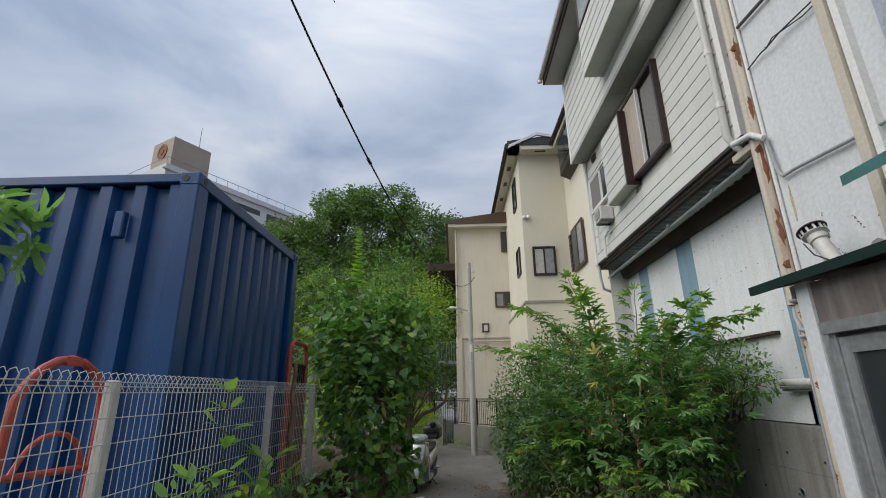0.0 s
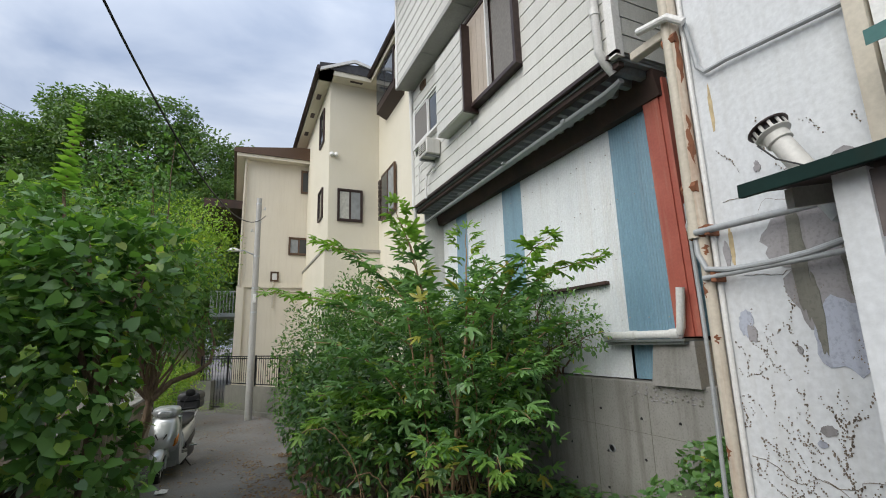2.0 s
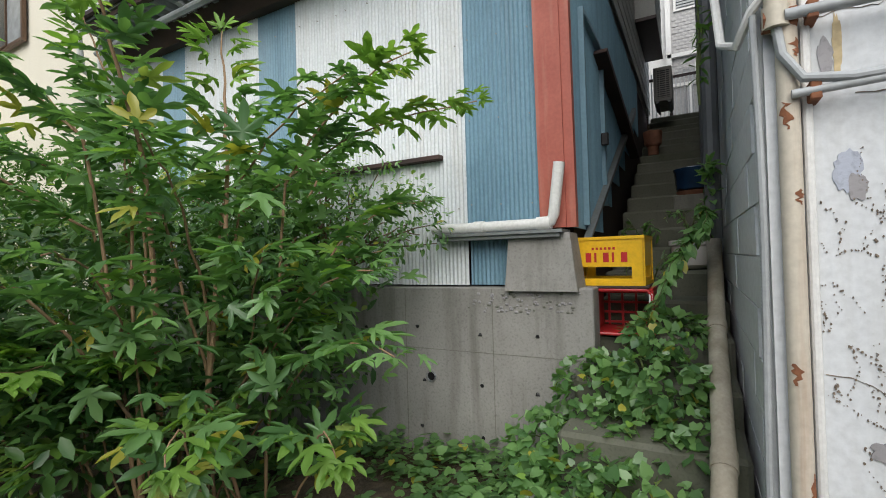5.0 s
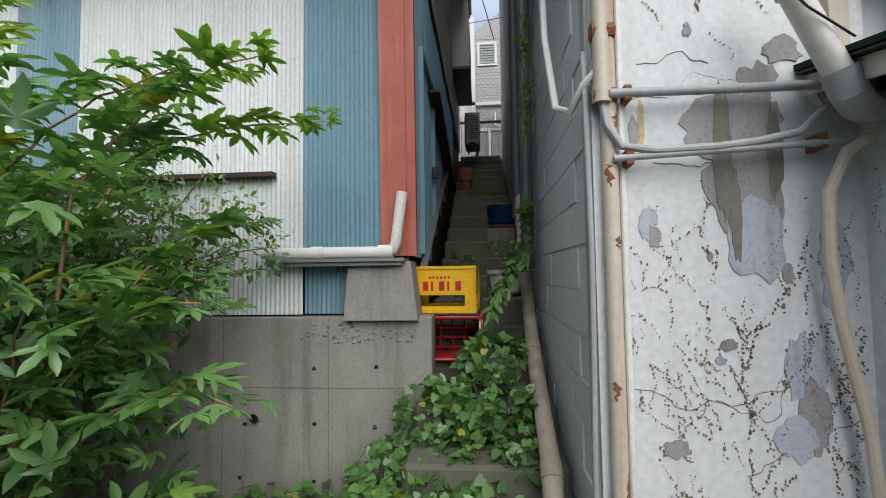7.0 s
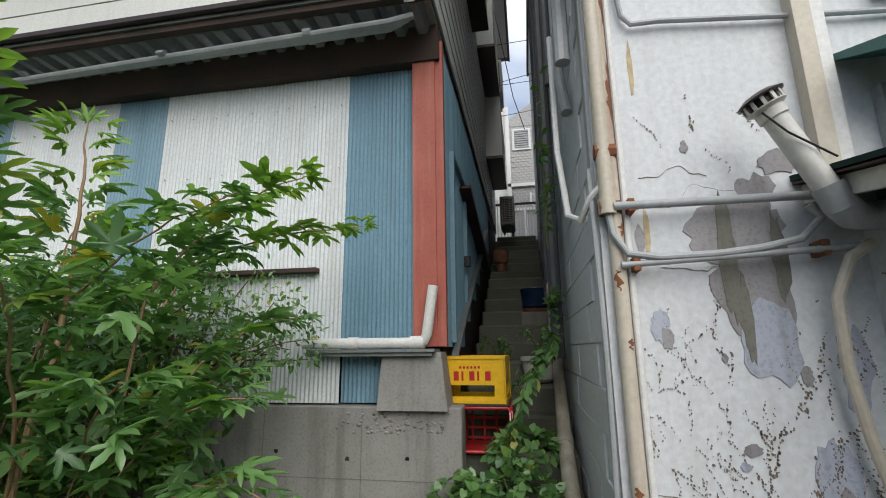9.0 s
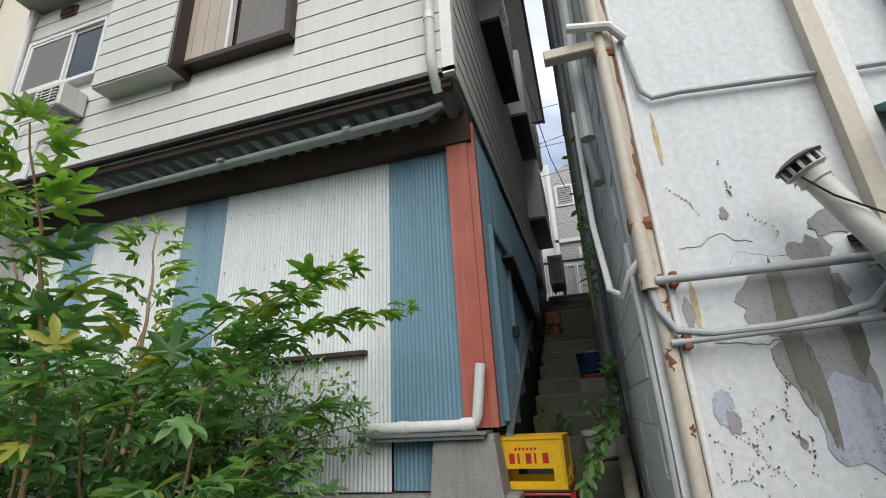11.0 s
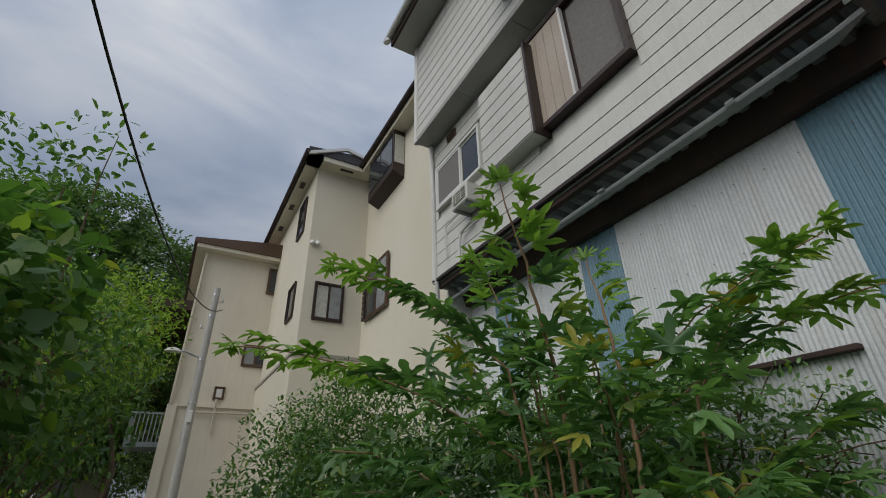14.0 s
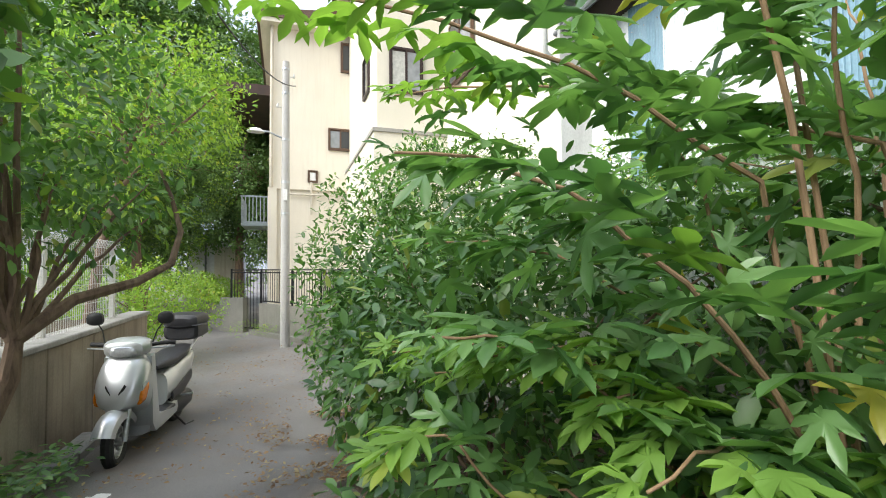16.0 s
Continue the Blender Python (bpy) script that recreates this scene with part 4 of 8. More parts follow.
def ivy_traces():
    """Rows of dark dots left by torn-off ivy, wandering up the wall."""
    r = random.Random(21)
    g = Geo()

    def dot(y, z, a):
        n = r.choice((5, 6, 7))
        o = [(y + a * math.cos(k * math.tau / n) * r.uniform(0.4, 1.3), z + a * 1.5 * math.sin(k * math.tau / n) * r.uniform(0.5, 1.4)) for k in range(n)]
        if north:
            g.prism(o, "y", 2.428, 2.4345)
        else:
            g.prism(o, "x", WA - 0.0055, WA + 0.001)

    def run(y, z, ang, length, depth, lo, hi, top):
        s, thick = 0.0, r.uniform(0.7, 1.35)
        while s < length:
            # holdfasts in small tufts, with bare stretches between
            if noise.noise(Vector((y * 9, z * 9, depth))) > -0.22:
                for _ in range(r.choice((1, 1, 1, 2))):
                    dot(y + r.gauss(0, 0.0045), z + r.gauss(0, 0.004), thick * r.uniform(0.0010, 0.0034))
            st = r.uniform(0.008, 0.019)
            ang += r.gauss(0, 0.16)
            ang = ang * 0.94 + 0.06 * math.pi / 2
            y += st * math.cos(ang)
            z += st * math.sin(ang)
            s += st
            if not (lo < y < hi) or z > top:
                break
            if depth < 2 and r.random() < 0.06:
                run(y, z, ang + r.choice((-0.8, 0.8)), length * 0.35, depth + 1, lo, hi, top)
    north = False
    for k in range(6):
        run(2.62 + 0.125 * k + r.uniform(-0.03, 0.03), r.uniform(0.75, 1.3), math.pi / 2 + r.uniform(-0.4, 0.4), r.uniform(0.4, 0.9), 0, 2.47, 3.32, 1.88)
    for k in range(7):
        run(2.54 + 0.12 * k + r.uniform(-0.02, 0.02), r.uniform(0.1, 0.7), math.pi / 2 + r.uniform(-0.3, 0.3), r.uniform(0.5, 1.2), 0, 2.47, 3.32, 1.88)
    for k in range(5):
        run(2.62 + 0.13 * k, r.uniform(2.27, 2.5), math.pi / 2 + r.uniform(-0.5, 0.5), r.uniform(0.06, 0.3), 1, 2.58, 3.30, 2.85)
    for k in range(5):
        run(2.48 + 0.02 * k, r.uniform(0.2, 1.2), math.pi / 2, r.uniform(0.5, 0.9), 1, 2.46, 2.6, 1.9)
    tagged(part("ivy_trace", rel(annex, g), M["trace"], annex, "dark dotted traces of torn-off ivy"), kind="stuff")
    g = Geo()
    north = True
    for k in range(8):
        run(1.96 + 0.075 * k + r.uniform(-0.02, 0.02), r.uniform(0.1, 1.3), math.pi / 2 + r.uniform(-0.3, 0.3), r.uniform(0.3, 0.8), 0, 1.93, 2.58, 1.98)
    tagged(part("ivy_trace", rel(annex, g), M["trace"], annex), kind="stuff")
    # cracks
    g = Geo()
    for (y, z), n in (((3.36, 2.16), 40), ((3.3, 1.02), 34), ((3.0, 0.98), 30), ((3.25, 2.30), 14), ((2.9, 0.7), 26), ((3.2, 1.9), 10)):
        ang = math.pi + r.uniform(-0.3, 0.2)
        for _ in range(n):
            st = r.uniform(0.012, 0.03)
            y2, z2 = y + st * math.cos(ang), z + st * math.sin(ang)
            if y2 < 2.46:
                break
            w = r.uniform(0.0008, 0.003)
            g.prism([(y, z), (y2, z2), (y2, z2 + w), (y, z + w)], "x", WA - 0.003, WA + 0.001)
            y, z = y2, z2
            ang = math.pi + (ang - math.pi) * 0.8 + r.gauss(0, 0.4)
    tagged(part("plaster_crack", rel(annex, g), M["trace"], annex), kind="stuff")
    # plaster band, slightly proud
    g = Geo()
    o = [(3.40, 2.16)] + [(3.36 - 0.05 * k, 2.17 + r.uniform(-0.008, 0.008)) for k in range(18)] + [(3.36 - 0.05 * k, 2.25 + r.uniform(-0.015, 0.015)) for k in range(17, -1, -1)]
    g.prism(o, "x", WA - 0.0028, WA + 0.001)
    part("plaster_band", rel(annex, g), M["paintwall"], annex)


ivy_traces()

# pipes at the corner
def corner_pipes():
    g = Geo()
    g.tube([(2.57, 3.40, 7.6), (2.57, 3.40, 2.18)], 0.032, 12)
    g.tube([(2.57, 3.40, 2.20), (2.57, 3.40, 2.13)], 0.038, 12)
    part("corner_pipe", rel(annex, g), M["pvc_beige"], annex, "beige plastic pipe strapped at the corner", True)
    g = Geo()
    g.tube([(2.59, 3.372, 7.6), (2.59, 3.372, 0.05)], 0.031, 16)
    part("corner_pipe", rel(annex, g), M["rustpipe"], annex, "rust-flaked beige steel pipe", True)
    r = random.Random(5)
    for z, h, a0 in ((0.16, 0.15, 3.5), (0.52, 0.20, 3.8), (0.99, 0.07, 2.9), (1.56, 0.05, 3.6), (1.80, 0.09, 2.7), (2.03, 0.06, 3.9),
                     (2.55, 0.30, 4.0), (3.05, 0.34, 4.0), (3.6, 0.22, 4.0), (4.1, 0.3, 4.1), (4.9, 0.25, 4.0)):
        g = Geo()
        n = 9
        for k in range(n + 1):
            w = math.sin(math.pi * (k + 0.5) / (n + 1)) * 0.55 * r.uniform(0.3, 1.4)
            c = a0 + r.uniform(-0.3, 0.3)
            for q in range(4):
                a = c + w * (q / 1.5 - 1)
                g.v.append((2.59 + 0.0324 * math.cos(a), 3.372 + 0.0324 * math.sin(a), z + h * k / n))
        g.f = [(k * 4 + q, k * 4 + q + 1, (k + 1) * 4 + q + 1, (k + 1) * 4 + q) for k in range(n) for q in range(3)]
        part("rust_flake", rel(annex, g), M["rust"], annex)
    g = Geo()
    zs = [0.02 + 0.006 * k for k in range(390)]
    g.tube([(2.605, 3.455 + 0.006 * math.sin(z * 3.1), z) for z in zs], [0.0125 if k % 2 else 0.0105 for k in range(390)], 8)
    part("ribbed_hose", rel(annex, g), M["pvc_grey"], annex, "thin ribbed grey hose down the corner", True)
    g = Geo()
    g.tube([(2.603, 3.322, 6.5), (2.603, 3.322, 0.05)], 0.014, 10)
    part("corner_pipe", rel(annex, g), M["pvc_white"], annex, "thin white plastic pipe", True)
    # clamps
    for z in (2.16, 2.42, 3.35, 4.3, 5.4):
        g = Geo()
        g.tube([(2.58, 3.435, z), (2.58, 3.345, z)], 0.036, 8)
        part("pipe_clamp", rel(annex, g), M["rust"], annex, "rusty pipe clamp")
    # two level pipes
    g = Geo()
    g.tube([(2.545, 3.38, 2.158), (2.545, 2.60, 2.155)], 0.018, 12)
    part("level_pipe", rel(annex, g), M["pvc_grey"], annex, "level grey conduit", True)
    g = Geo()
    g.tube([(2.545, 3.37, 1.905), (2.545, 2.47, 1.945)], 0.0135, 12)
    part("level_pipe", rel(annex, g), M["pvc_grey"], annex, "", True)
    for y, z in ((3.31, 2.158), (3.31, 1.908), (2.62, 1.945)):
        g = Geo()
        g.soft(2.535, y - 0.015, z - 0.03, WA + 0.002, y + 0.015, z + 0.03, 0.004)
        part("pipe_clamp", rel(annex, g), M["rust"], annex)
    # bent grey hose under the corner pipe
    g = Geo()
    g.tube([(2.57, 3.40, 2.14), (2.555, 3.39, 2.04), (2.54, 3.34, 1.95), (2.54, 3.22, 1.93), (2.54, 3.0, 1.935), (2.54, 2.85, 1.95), (2.535, 2.70, 1.98), (2.535, 2.62, 2.06), (2.535, 2.66, 2.11)], 0.0155, 10)
    part("grey_hose", rel(annex, g), M["pvc_grey"], annex, "bent grey plastic conduit", True)
    # garden hose at the inner corner
    g = Geo()
    g.tube([(2.53, 2.47, 1.95), (2.53, 2.55, 1.90), (2.53, 2.62, 1.75), (2.53, 2.63, 1.5), (2.53, 2.60, 1.25), (2.53, 2.53, 0.9), (2.53, 2.50, 0.5), (2.53, 2.48, 0.02)], 0.021, 10)
    part("beige_hose", rel(annex, g), M["pvc_beige"], annex, "faded beige hose down the inner corner", True)
    # thin conduits higher up
    g = Geo()
    g.tube([(2.59, 3.30, 3.42), (2.59, 3.27, 3.2), (2.59, 3.26, 3.1), (2.59, 3.22, 3.05), (2.59, 3.1, 3.05), (2.59, 2.5, 2.99), (2.59, 1.6, 2.92)], 0.013, 8)
    part("upper_conduit", rel(annex, g), M["pvc_grey"], annex, "thin grey conduit curving along the wall", True)
    g = Geo()
    g.tube([(2.59, 3.30, 4.46), (2.59, 2.24, 4.36), (2.59, 0, 4.2)], 0.014, 8)
    part("upper_conduit", rel(annex, g), M["pvc_dark"], annex, "", True)
    g = Geo()
    g.tube([(2.60, 3.33, 4.05), (2.59, 3.12, 4.06), (2.57, 3.05, 4.03), (2.58, 2.9, 4.05), (2.59, 2.5, 4.02), (2.59, 1.6, 4.0)], 0.006, 6)
    g.tube([(2.59, 3.08, 4.07), (2.56, 3.02, 4.02), (2.57, 2.97, 4.06), (2.59, 2.7, 4.0), (2.59, 2.2, 3.98)], 0.005, 6)
    part("wall_cable", rel(annex, g), M["cable"], annex, "loose black cables on the wall")
    # broad downpipe
    g = Geo()
    g.box(WA - 0.07, 2.50, 2.12, WA + 0.002, 2.57, 7.6)
    part("square_downpipe", rel(annex, g), M["pvc_beige"], annex, "square beige downpipe")
    g = Geo()
    g.box(WA - 0.05, 2.44, 2.12, WA + 0.002, 2.49, 7.6)
    part("square_downpipe", rel(annex, g), M["white"], annex)
    # steel bracket arm that reaches over the passage
    g = Geo()
    g.soft(2.555, 3.42, 3.39, 2.62, 3.68, 3.45, 0.006)
    part("bracket_arm", rel(annex, g), M["pvc_beige"], annex, "weathered beige steel bracket")
    g = Geo()
    g.tube([(2.5, 3.55, 3.5), (2.52, 3.35, 3.47), (2.56, 3.28, 3.4)], 0.024, 10)
    part("bracket_pipe", rel(annex, g), M["pvc_white"], annex, "", True)
    # pipes along the passage side
    g = Geo()
    g.tube([(2.45, 3.62, 0.12), (3.0, 3.57, 0.55), (3.9, 3.55, 0.97), (4.4, 3.53, 1.25), (4.9, 3.52, 1.78), (5.4, 3.50, 2.5), (5.6, 3.50, 3.2), (5.6, 3.50, 7.5)], 0.048, 14)
    for a, b in (((2.96, 3.574, 0.519), (3.04, 3.569, 0.569)), ((3.86, 3.551, 0.951), (3.94, 3.548, 0.992))):
        g.tube([a, b], 0.053, 14)
    part("soil_pipe", rel(annex, g), M["agedpipe"], annex, "thick beige drain pipe running down the steps", True)
    g = Geo()
    g.tube([(4.3, 3.53, 1.5), (4.3, 3.53, 7.5)], 0.05, 10)
    part("side_pipe", rel(annex, g), M["pvc_dark"], annex, "dark pipe on the passage side", True)
    g = Geo()
    g.tube([(3.95, 3.50, 3.6), (3.95, 3.50, 7.5)], 0.035, 10)
    part("side_pipe", rel(annex, g), M["pvc_dark"], annex, "dark pipe on the passage side", True)
    g = Geo()
    g.tube([(5.2, 3.53, 2.0), (5.2, 3.53, 7.5)], 0.05, 10)
    part("side_pipe", rel(annex, g), M["pvc_dark"], annex, "dark pipe on the passage side", True)
    g = Geo()
    g.tube([(2.70, 3.46, 5.2), (2.75, 3.5, 4.3), (2.76, 3.52, 3.6), (2.76, 3.52, 3.0)], 0.04, 10)
    part("side_pipe", rel(annex, g), M["pvc_grey"], annex, "", True)
    g = Geo()
    g.tube([(3.2, 3.5, 7.0), (3.2, 3.5, 3.2), (3.1, 3.48, 2.9)], 0.032, 10)
    part("side_pipe", rel(annex, g), M["pvc_grey"], annex, "", True)
    g = Geo()
    g.tube([(3.1, 3.55, 3.4), (2.95, 3.56, 2.6), (2.8, 3.54, 2.2), (2.68, 3.50, 2.14), (2.6, 3.46, 2.22), (2.58, 3.42, 2.26)], 0.016, 8)
    part("drip_hose", rel(annex, g), M["pvc_white"], annex, "white hose sagging round the corner", True)
    # corner strip and block joints on the passage side
    g = Geo()
    g.box(2.64, 3.43, 0.0, 2.72, 3.445, 7.6)
    part("corner_strip", rel(annex, g), M["pvc_grey"], annex)


corner_pipes()

g = Geo()
g.box(0, 0, 0, 0.392, 0.012, 0.192)
block = None
for j in range(19):
    for i in range(9):
        x0 = 2.73 + i * 0.40 + (0.2 if j % 2 else 0)
        m = Matrix.Translation((x0 - WA, 3.427 - 3.45 + 0.0012 * ((i * 7 + j * 3) % 4), j * 0.2))
        if block is None:
            block = part("block", g, M["paintwall"], awall)
            block.matrix_basis = m
        else:
            again(block, "block", awall, m)


def flue():
    """Tilted flue with a slotted cap."""
    e = thing("flue_pipe", (2.36, 2.60, 2.12), "tilted white metal flue with slotted cap", "flue")
    a, b = Vector((2.34, 2.67, 2.11)), Vector((2.335, 2.82, 2.43))
    d = (b - a).normalized()
    g = Geo()
    g.tube([a, b], 0.044, 20)
    part("tube", rel(e, g), M["acwhite"], e, "", True)
    m = Matrix.Translation(b) @ d.to_track_quat("Z", "Y").to_matrix().to_4x4() @ Matrix.Scale(0.8, 4)
    g = Geo()
    g.lathe([(0.06, -0.05), (0.066, -0.045), (0.066, 0.0), (0.09, 0.015), (0.09, 0.02), (0.05, 0.02)], n=24, m=m)
    part("collar", rel(e, g), M["acwhite"], e, "", True)
    for k in range(12):
        g = Geo()
        c = k * math.tau / 12
        g.box(0.083, -0.008, 0.018, 0.09, 0.008, 0.065, m @ Matrix.Rotation(c, 4, "Z"))
        part("cap_slat", rel(e, g), M["acwhite"], e)
    g = Geo()
    g.lathe([(0.07, 0.02), (0.07, 0.064)], n=20, m=m)
    part("cap_core", rel(e, g), M["black"], e)
    g = Geo()
    g.lathe([(0.103, 0.062), (0.106, 0.07), (0.07, 0.09), (0.015, 0.102), (0.002, 0.104)], n=28, m=m)
    part("cap_lid", rel(e, g), M["brownmetal"], e, "grey-brown cap lid", True)
    g = Geo()
    g.tube([b + Vector((-0.05, 0.05, -0.03)), b + Vector((-0.06, -0.02, -0.12)), a + Vector((-0.05, -0.02, 0.1))], 0.004, 6)
    part("wire", rel(e, g), M["cable"], e)
    g = Geo()
    g.tube([(2.34, 2.67, 2.12), (2.345, 2.64, 2.05), (2.39, 2.58, 2.02), (2.46, 2.50, 2.03), (2.46, 2.42, 2.03)], 0.055, 16)
    part("elbow", rel(e, g), M["pvc_grey"], e, "grey elbow into the wall", True)


flue()

# ---- shipping container ----
def container():
    e = thing("shipping_container", (-1.91, 3.43, 0.62), "dark blue corrugated steel shipping container behind the fence", "container")
    L, Wd, H = 6.06, 2.44, 2.68

    def rib_wall(length, top, n):
        """Trapezoid profile along u, outward positive."""
        pitch = length / n
        pr = []
        for k in range(n):
            u = k * pitch
            pr += [(u, 0.0), (u + pitch * 0.34, 0.0), (u + pitch * 0.47, -0.075), (u + pitch * 0.87, -0.075)]
        pr.append((length, 0.0))
        return pr
    # lane-side end: outward +x, u along y
    g = Geo()
    pr = rib_wall(Wd - 0.24, H, 9)
    for (u0, d0), (u1, d1) in zip(pr, pr[1:]):
        g.add([(-0.03 + d0, 0.12 + u0, 0.12), (-0.03 + d1, 0.12 + u1, 0.12), (-0.03 + d1, 0.12 + u1, H - 0.1), (-0.03 + d0, 0.12 + u0, H - 0.1)], ((0, 1, 2, 3),))
    part("end_wall", g, M["contblue"], e)
    g = Geo()
    pr = rib_wall(L - 0.3, H, 20)
    for (u0, d0), (u1, d1) in zip(pr, pr[1:]):
        g.add([(-0.15 - u0, 0.03 - d0, 0.12), (-0.15 - u1, 0.03 - d1, 0.12), (-0.15 - u1, 0.03 - d1, H - 0.1), (-0.15 - u0, 0.03 - d0, H - 0.1)], ((0, 3, 2, 1),))
    part("side_wall", g, M["contblue"], e)
    g = Geo()
    g.box(-L, Wd - 0.05, 0.1, -0.1, Wd - 0.02, H - 0.1)
    g.box(-L, 0.02, 0.1, -L + 0.04, Wd - 0.02, H - 0.1)
    g.box(-L + 0.02, 0.04, H - 0.06, -0.04, Wd - 0.04, H - 0.03)
    g.box(-L + 0.02, 0.04, 0.1, -0.06, Wd - 0.04, 0.14)
    part("shell", g, M["contblue"], e)
    for y in (0.0, Wd - 0.16):
        for x in (-0.16, -L):
            g = Geo()
            g.soft(x, y, 0.0, x + 0.16, y + 0.16, H, 0.012)
            part("corner_post", g, M["contblue"], e)
            for z in (0.0, H - 0.12):
                g = Geo()
                g.soft(x - 0.006, y - 0.006, z, x + 0.166, y + 0.166, z + 0.12, 0.014)
                cast = part("corner_casting", g, M["contblue"], e)
                g = Geo()
                g.tube([(x + 0.05, y - 0.009, z + 0.06), (x + 0.05, y + 0.02, z + 0.06)], 0.03, 12)
                part("casting_hole", g, M["black"], cast)
                g = Geo()
                g.tube([(x + 0.15, y + 0.08, z + 0.06), (x + 0.169, y + 0.08, z + 0.06)], 0.03, 12)
                part("casting_hole", g, M["black"], cast)
    for z in (0.0, H - 0.11):
        g = Geo()
        g.soft(-0.12, 0.15, z, -0.005, Wd - 0.15, z + 0.11, 0.008)
        g.soft(-L + 0.1, 0.0, z + 0.02, -0.15, 0.08, z + 0.10, 0.008)
        part("rail", g, M["contblue"], e)
    g = Geo()
    g.soft(-0.62, -0.03, 2.12, -0.54, 0.035, 2.34, 0.01)
    part("vent_cover", g, M["contblue"], e)


container()


# ---- wire fence ----
def wire_fence(x, y0, y1, z0, z1, label, sp=0.05, posts=()):
    e = thing("wire_fence", (x, y0, z0), label, "fence")
    g = Geo()
    n = int((y1 - y0) / sp)
    for i in range(n + 1):
        y = i * sp
        g.tube([(0, y, 0), (0, y, z1 - z0 - 0.09), (0.02, y, z1 - z0 - 0.035), (0.0, y, z1 - z0 - 0.004), (-0.025, y, z1 - z0 - 0.012), (-0.04, y, z1 - z0 - 0.05), (-0.03, y + 0.02, z1 - z0 - 0.095)], 0.0021, 4, False)
    tagged(part("upright_wire_mesh", g, M["wire"], e), kind="stuff")
    g = Geo()
    for k in range(9):
        z = 0.03 + k * (z1 - z0 - 0.13) / 8
        g.tube([(0.004, 0, z), (0.004, y1 - y0, z)], 0.0026, 5)
    g.tube([(0.018, 0, z1 - z0 - 0.05), (0.018, y1 - y0, z1 - z0 - 0.05)], 0.0026, 5)
    g.tube([(-0.035, 0, z1 - z0 - 0.07), (-0.035, y1 - y0, z1 - z0 - 0.07)], 0.0026, 5)
    tagged(part("level_wire_mesh", g, M["wire"], e), kind="stuff")
    for y in posts:
        g = Geo()
        g.soft(-0.065, y - y0 - 0.028, -0.3, -0.01, y - y0 + 0.028, z1 - z0 - 0.04, 0.008)
        part("post", g, M["acwhite"], e)
    return e


wire_fence(-1.58, -0.5, 5.95, 0.60, 1.68, "white welded wire mesh fence with loop top", 0.05, (0.4, 2.49, 4.56, 5.9))
wire_fence(-1.36, 8.6, 12.4, 0.75, 1.72, "white welded wire mesh fence on the retaining wall", 0.05, (8.7, 10.5, 12.3))
# ---- plants ----
def leaf_shape(kind):
    """Leaf outline as vertices (x to the tip, y across, z up) and faces."""
    if kind == "lobed":
        rim = [(0.0, 0.0, 0.0)]
        lobes = ((-98, 0.50), (-52, 0.84), (0, 1.0), (50, 0.86), (96, 0.52))
        for i, (a, ln) in enumerate(lobes):
            for da, q, z in ((-16, 0.42, 0.02), (-14, 0.64, 0.0), (-8.5, 0.80, -0.03), (-1, 1.0, -0.13), (7, 0.84, -0.04), (14, 0.66, 0.0), (16, 0.42, 0.02)):
                c, s = math.cos(radians(a + da)), math.sin(radians(a + da))
                rim.append((0.16 + ln * q * 0.86 * c, ln * q * 0.86 * s, z - 0.13 * abs(s) * ln * q))
            if i < 4:
                m = radians((a + lobes[i + 1][0]) / 2)
                rim.append((0.17 + 0.27 * math.cos(m), 0.27 * math.sin(m), 0.015))
        n = len(rim) - 1
        v = rim[:n] + [(0.22, 0.0, 0.03)]
        return v, [(k, (k + 1) % n, n) for k in range(n)]
    if kind == "oval":
        v = [(0, 0, 0), (0.3, 0.2, 0.03), (0.7, 0.19, 0.02), (1, 0, -0.10), (0.7, -0.19, 0.02), (0.3, -0.2, 0.03), (0.35, 0, -0.02), (0.7, 0, -0.04)]
        return v, [(0, 1, 6), (1, 2, 7, 6), (2, 3, 7), (3, 4, 7), (4, 5, 6, 7), (5, 0, 6)]
    if kind == "heart":
        v = [(0.1, 0, 0), (-0.05, 0.22, 0.03), (0.2, 0.42, 0.02), (0.6, 0.33, 0), (1, 0, -0.12), (0.6, -0.33, 0), (0.2, -0.42, 0.02), (-0.05, -0.22, 0.03), (0.45, 0, -0.03)]
        return v, [(0, 1, 2, 8), (2, 3, 8), (3, 4, 8), (4, 5, 8), (5, 6, 8), (6, 7, 0, 8)]
    if kind == "small":
        v = [(0, 0, 0), (0.5, 0.24, 0.03), (1, 0, -0.06), (0.5, -0.24, 0.03)]
        return v, [(0, 1, 2), (0, 2, 3)]
    if kind == "spray":
        v, f = [], []
        for k in range(7):
            a = k * 2.4 + 0.3
            c, s = math.cos(a), math.sin(a)
            ox, oy, oz = 0.35 * c, 0.35 * s, 0.18 * math.sin(k * 1.9)
            n = len(v)
            for x, y, z in ((0, 0, 0), (0.26, 0.13, 0.04), (0.55, 0, -0.12), (0.26, -0.13, 0.04)):
                v.append((ox + x * c - y * s, oy + x * s + y * c, oz + z))
            f += [(n, n + 1, n + 2, n + 3)]
        return v, f
    # blade: long narrow grass-like leaf
    v = [(0, -0.03, 0), (0, 0.03, 0), (0.4, 0.045, 0.12), (0.4, -0.045, 0.12), (0.75, 0.03, 0.10), (0.75, -0.03, 0.10), (1, 0, -0.05)]
    return v, [(0, 1, 2, 3), (3, 2, 4, 5), (5, 4, 6)]


SHAPES = {k: leaf_shape(k) for k in ("lobed", "oval", "heart", "small", "spray", "blade")}


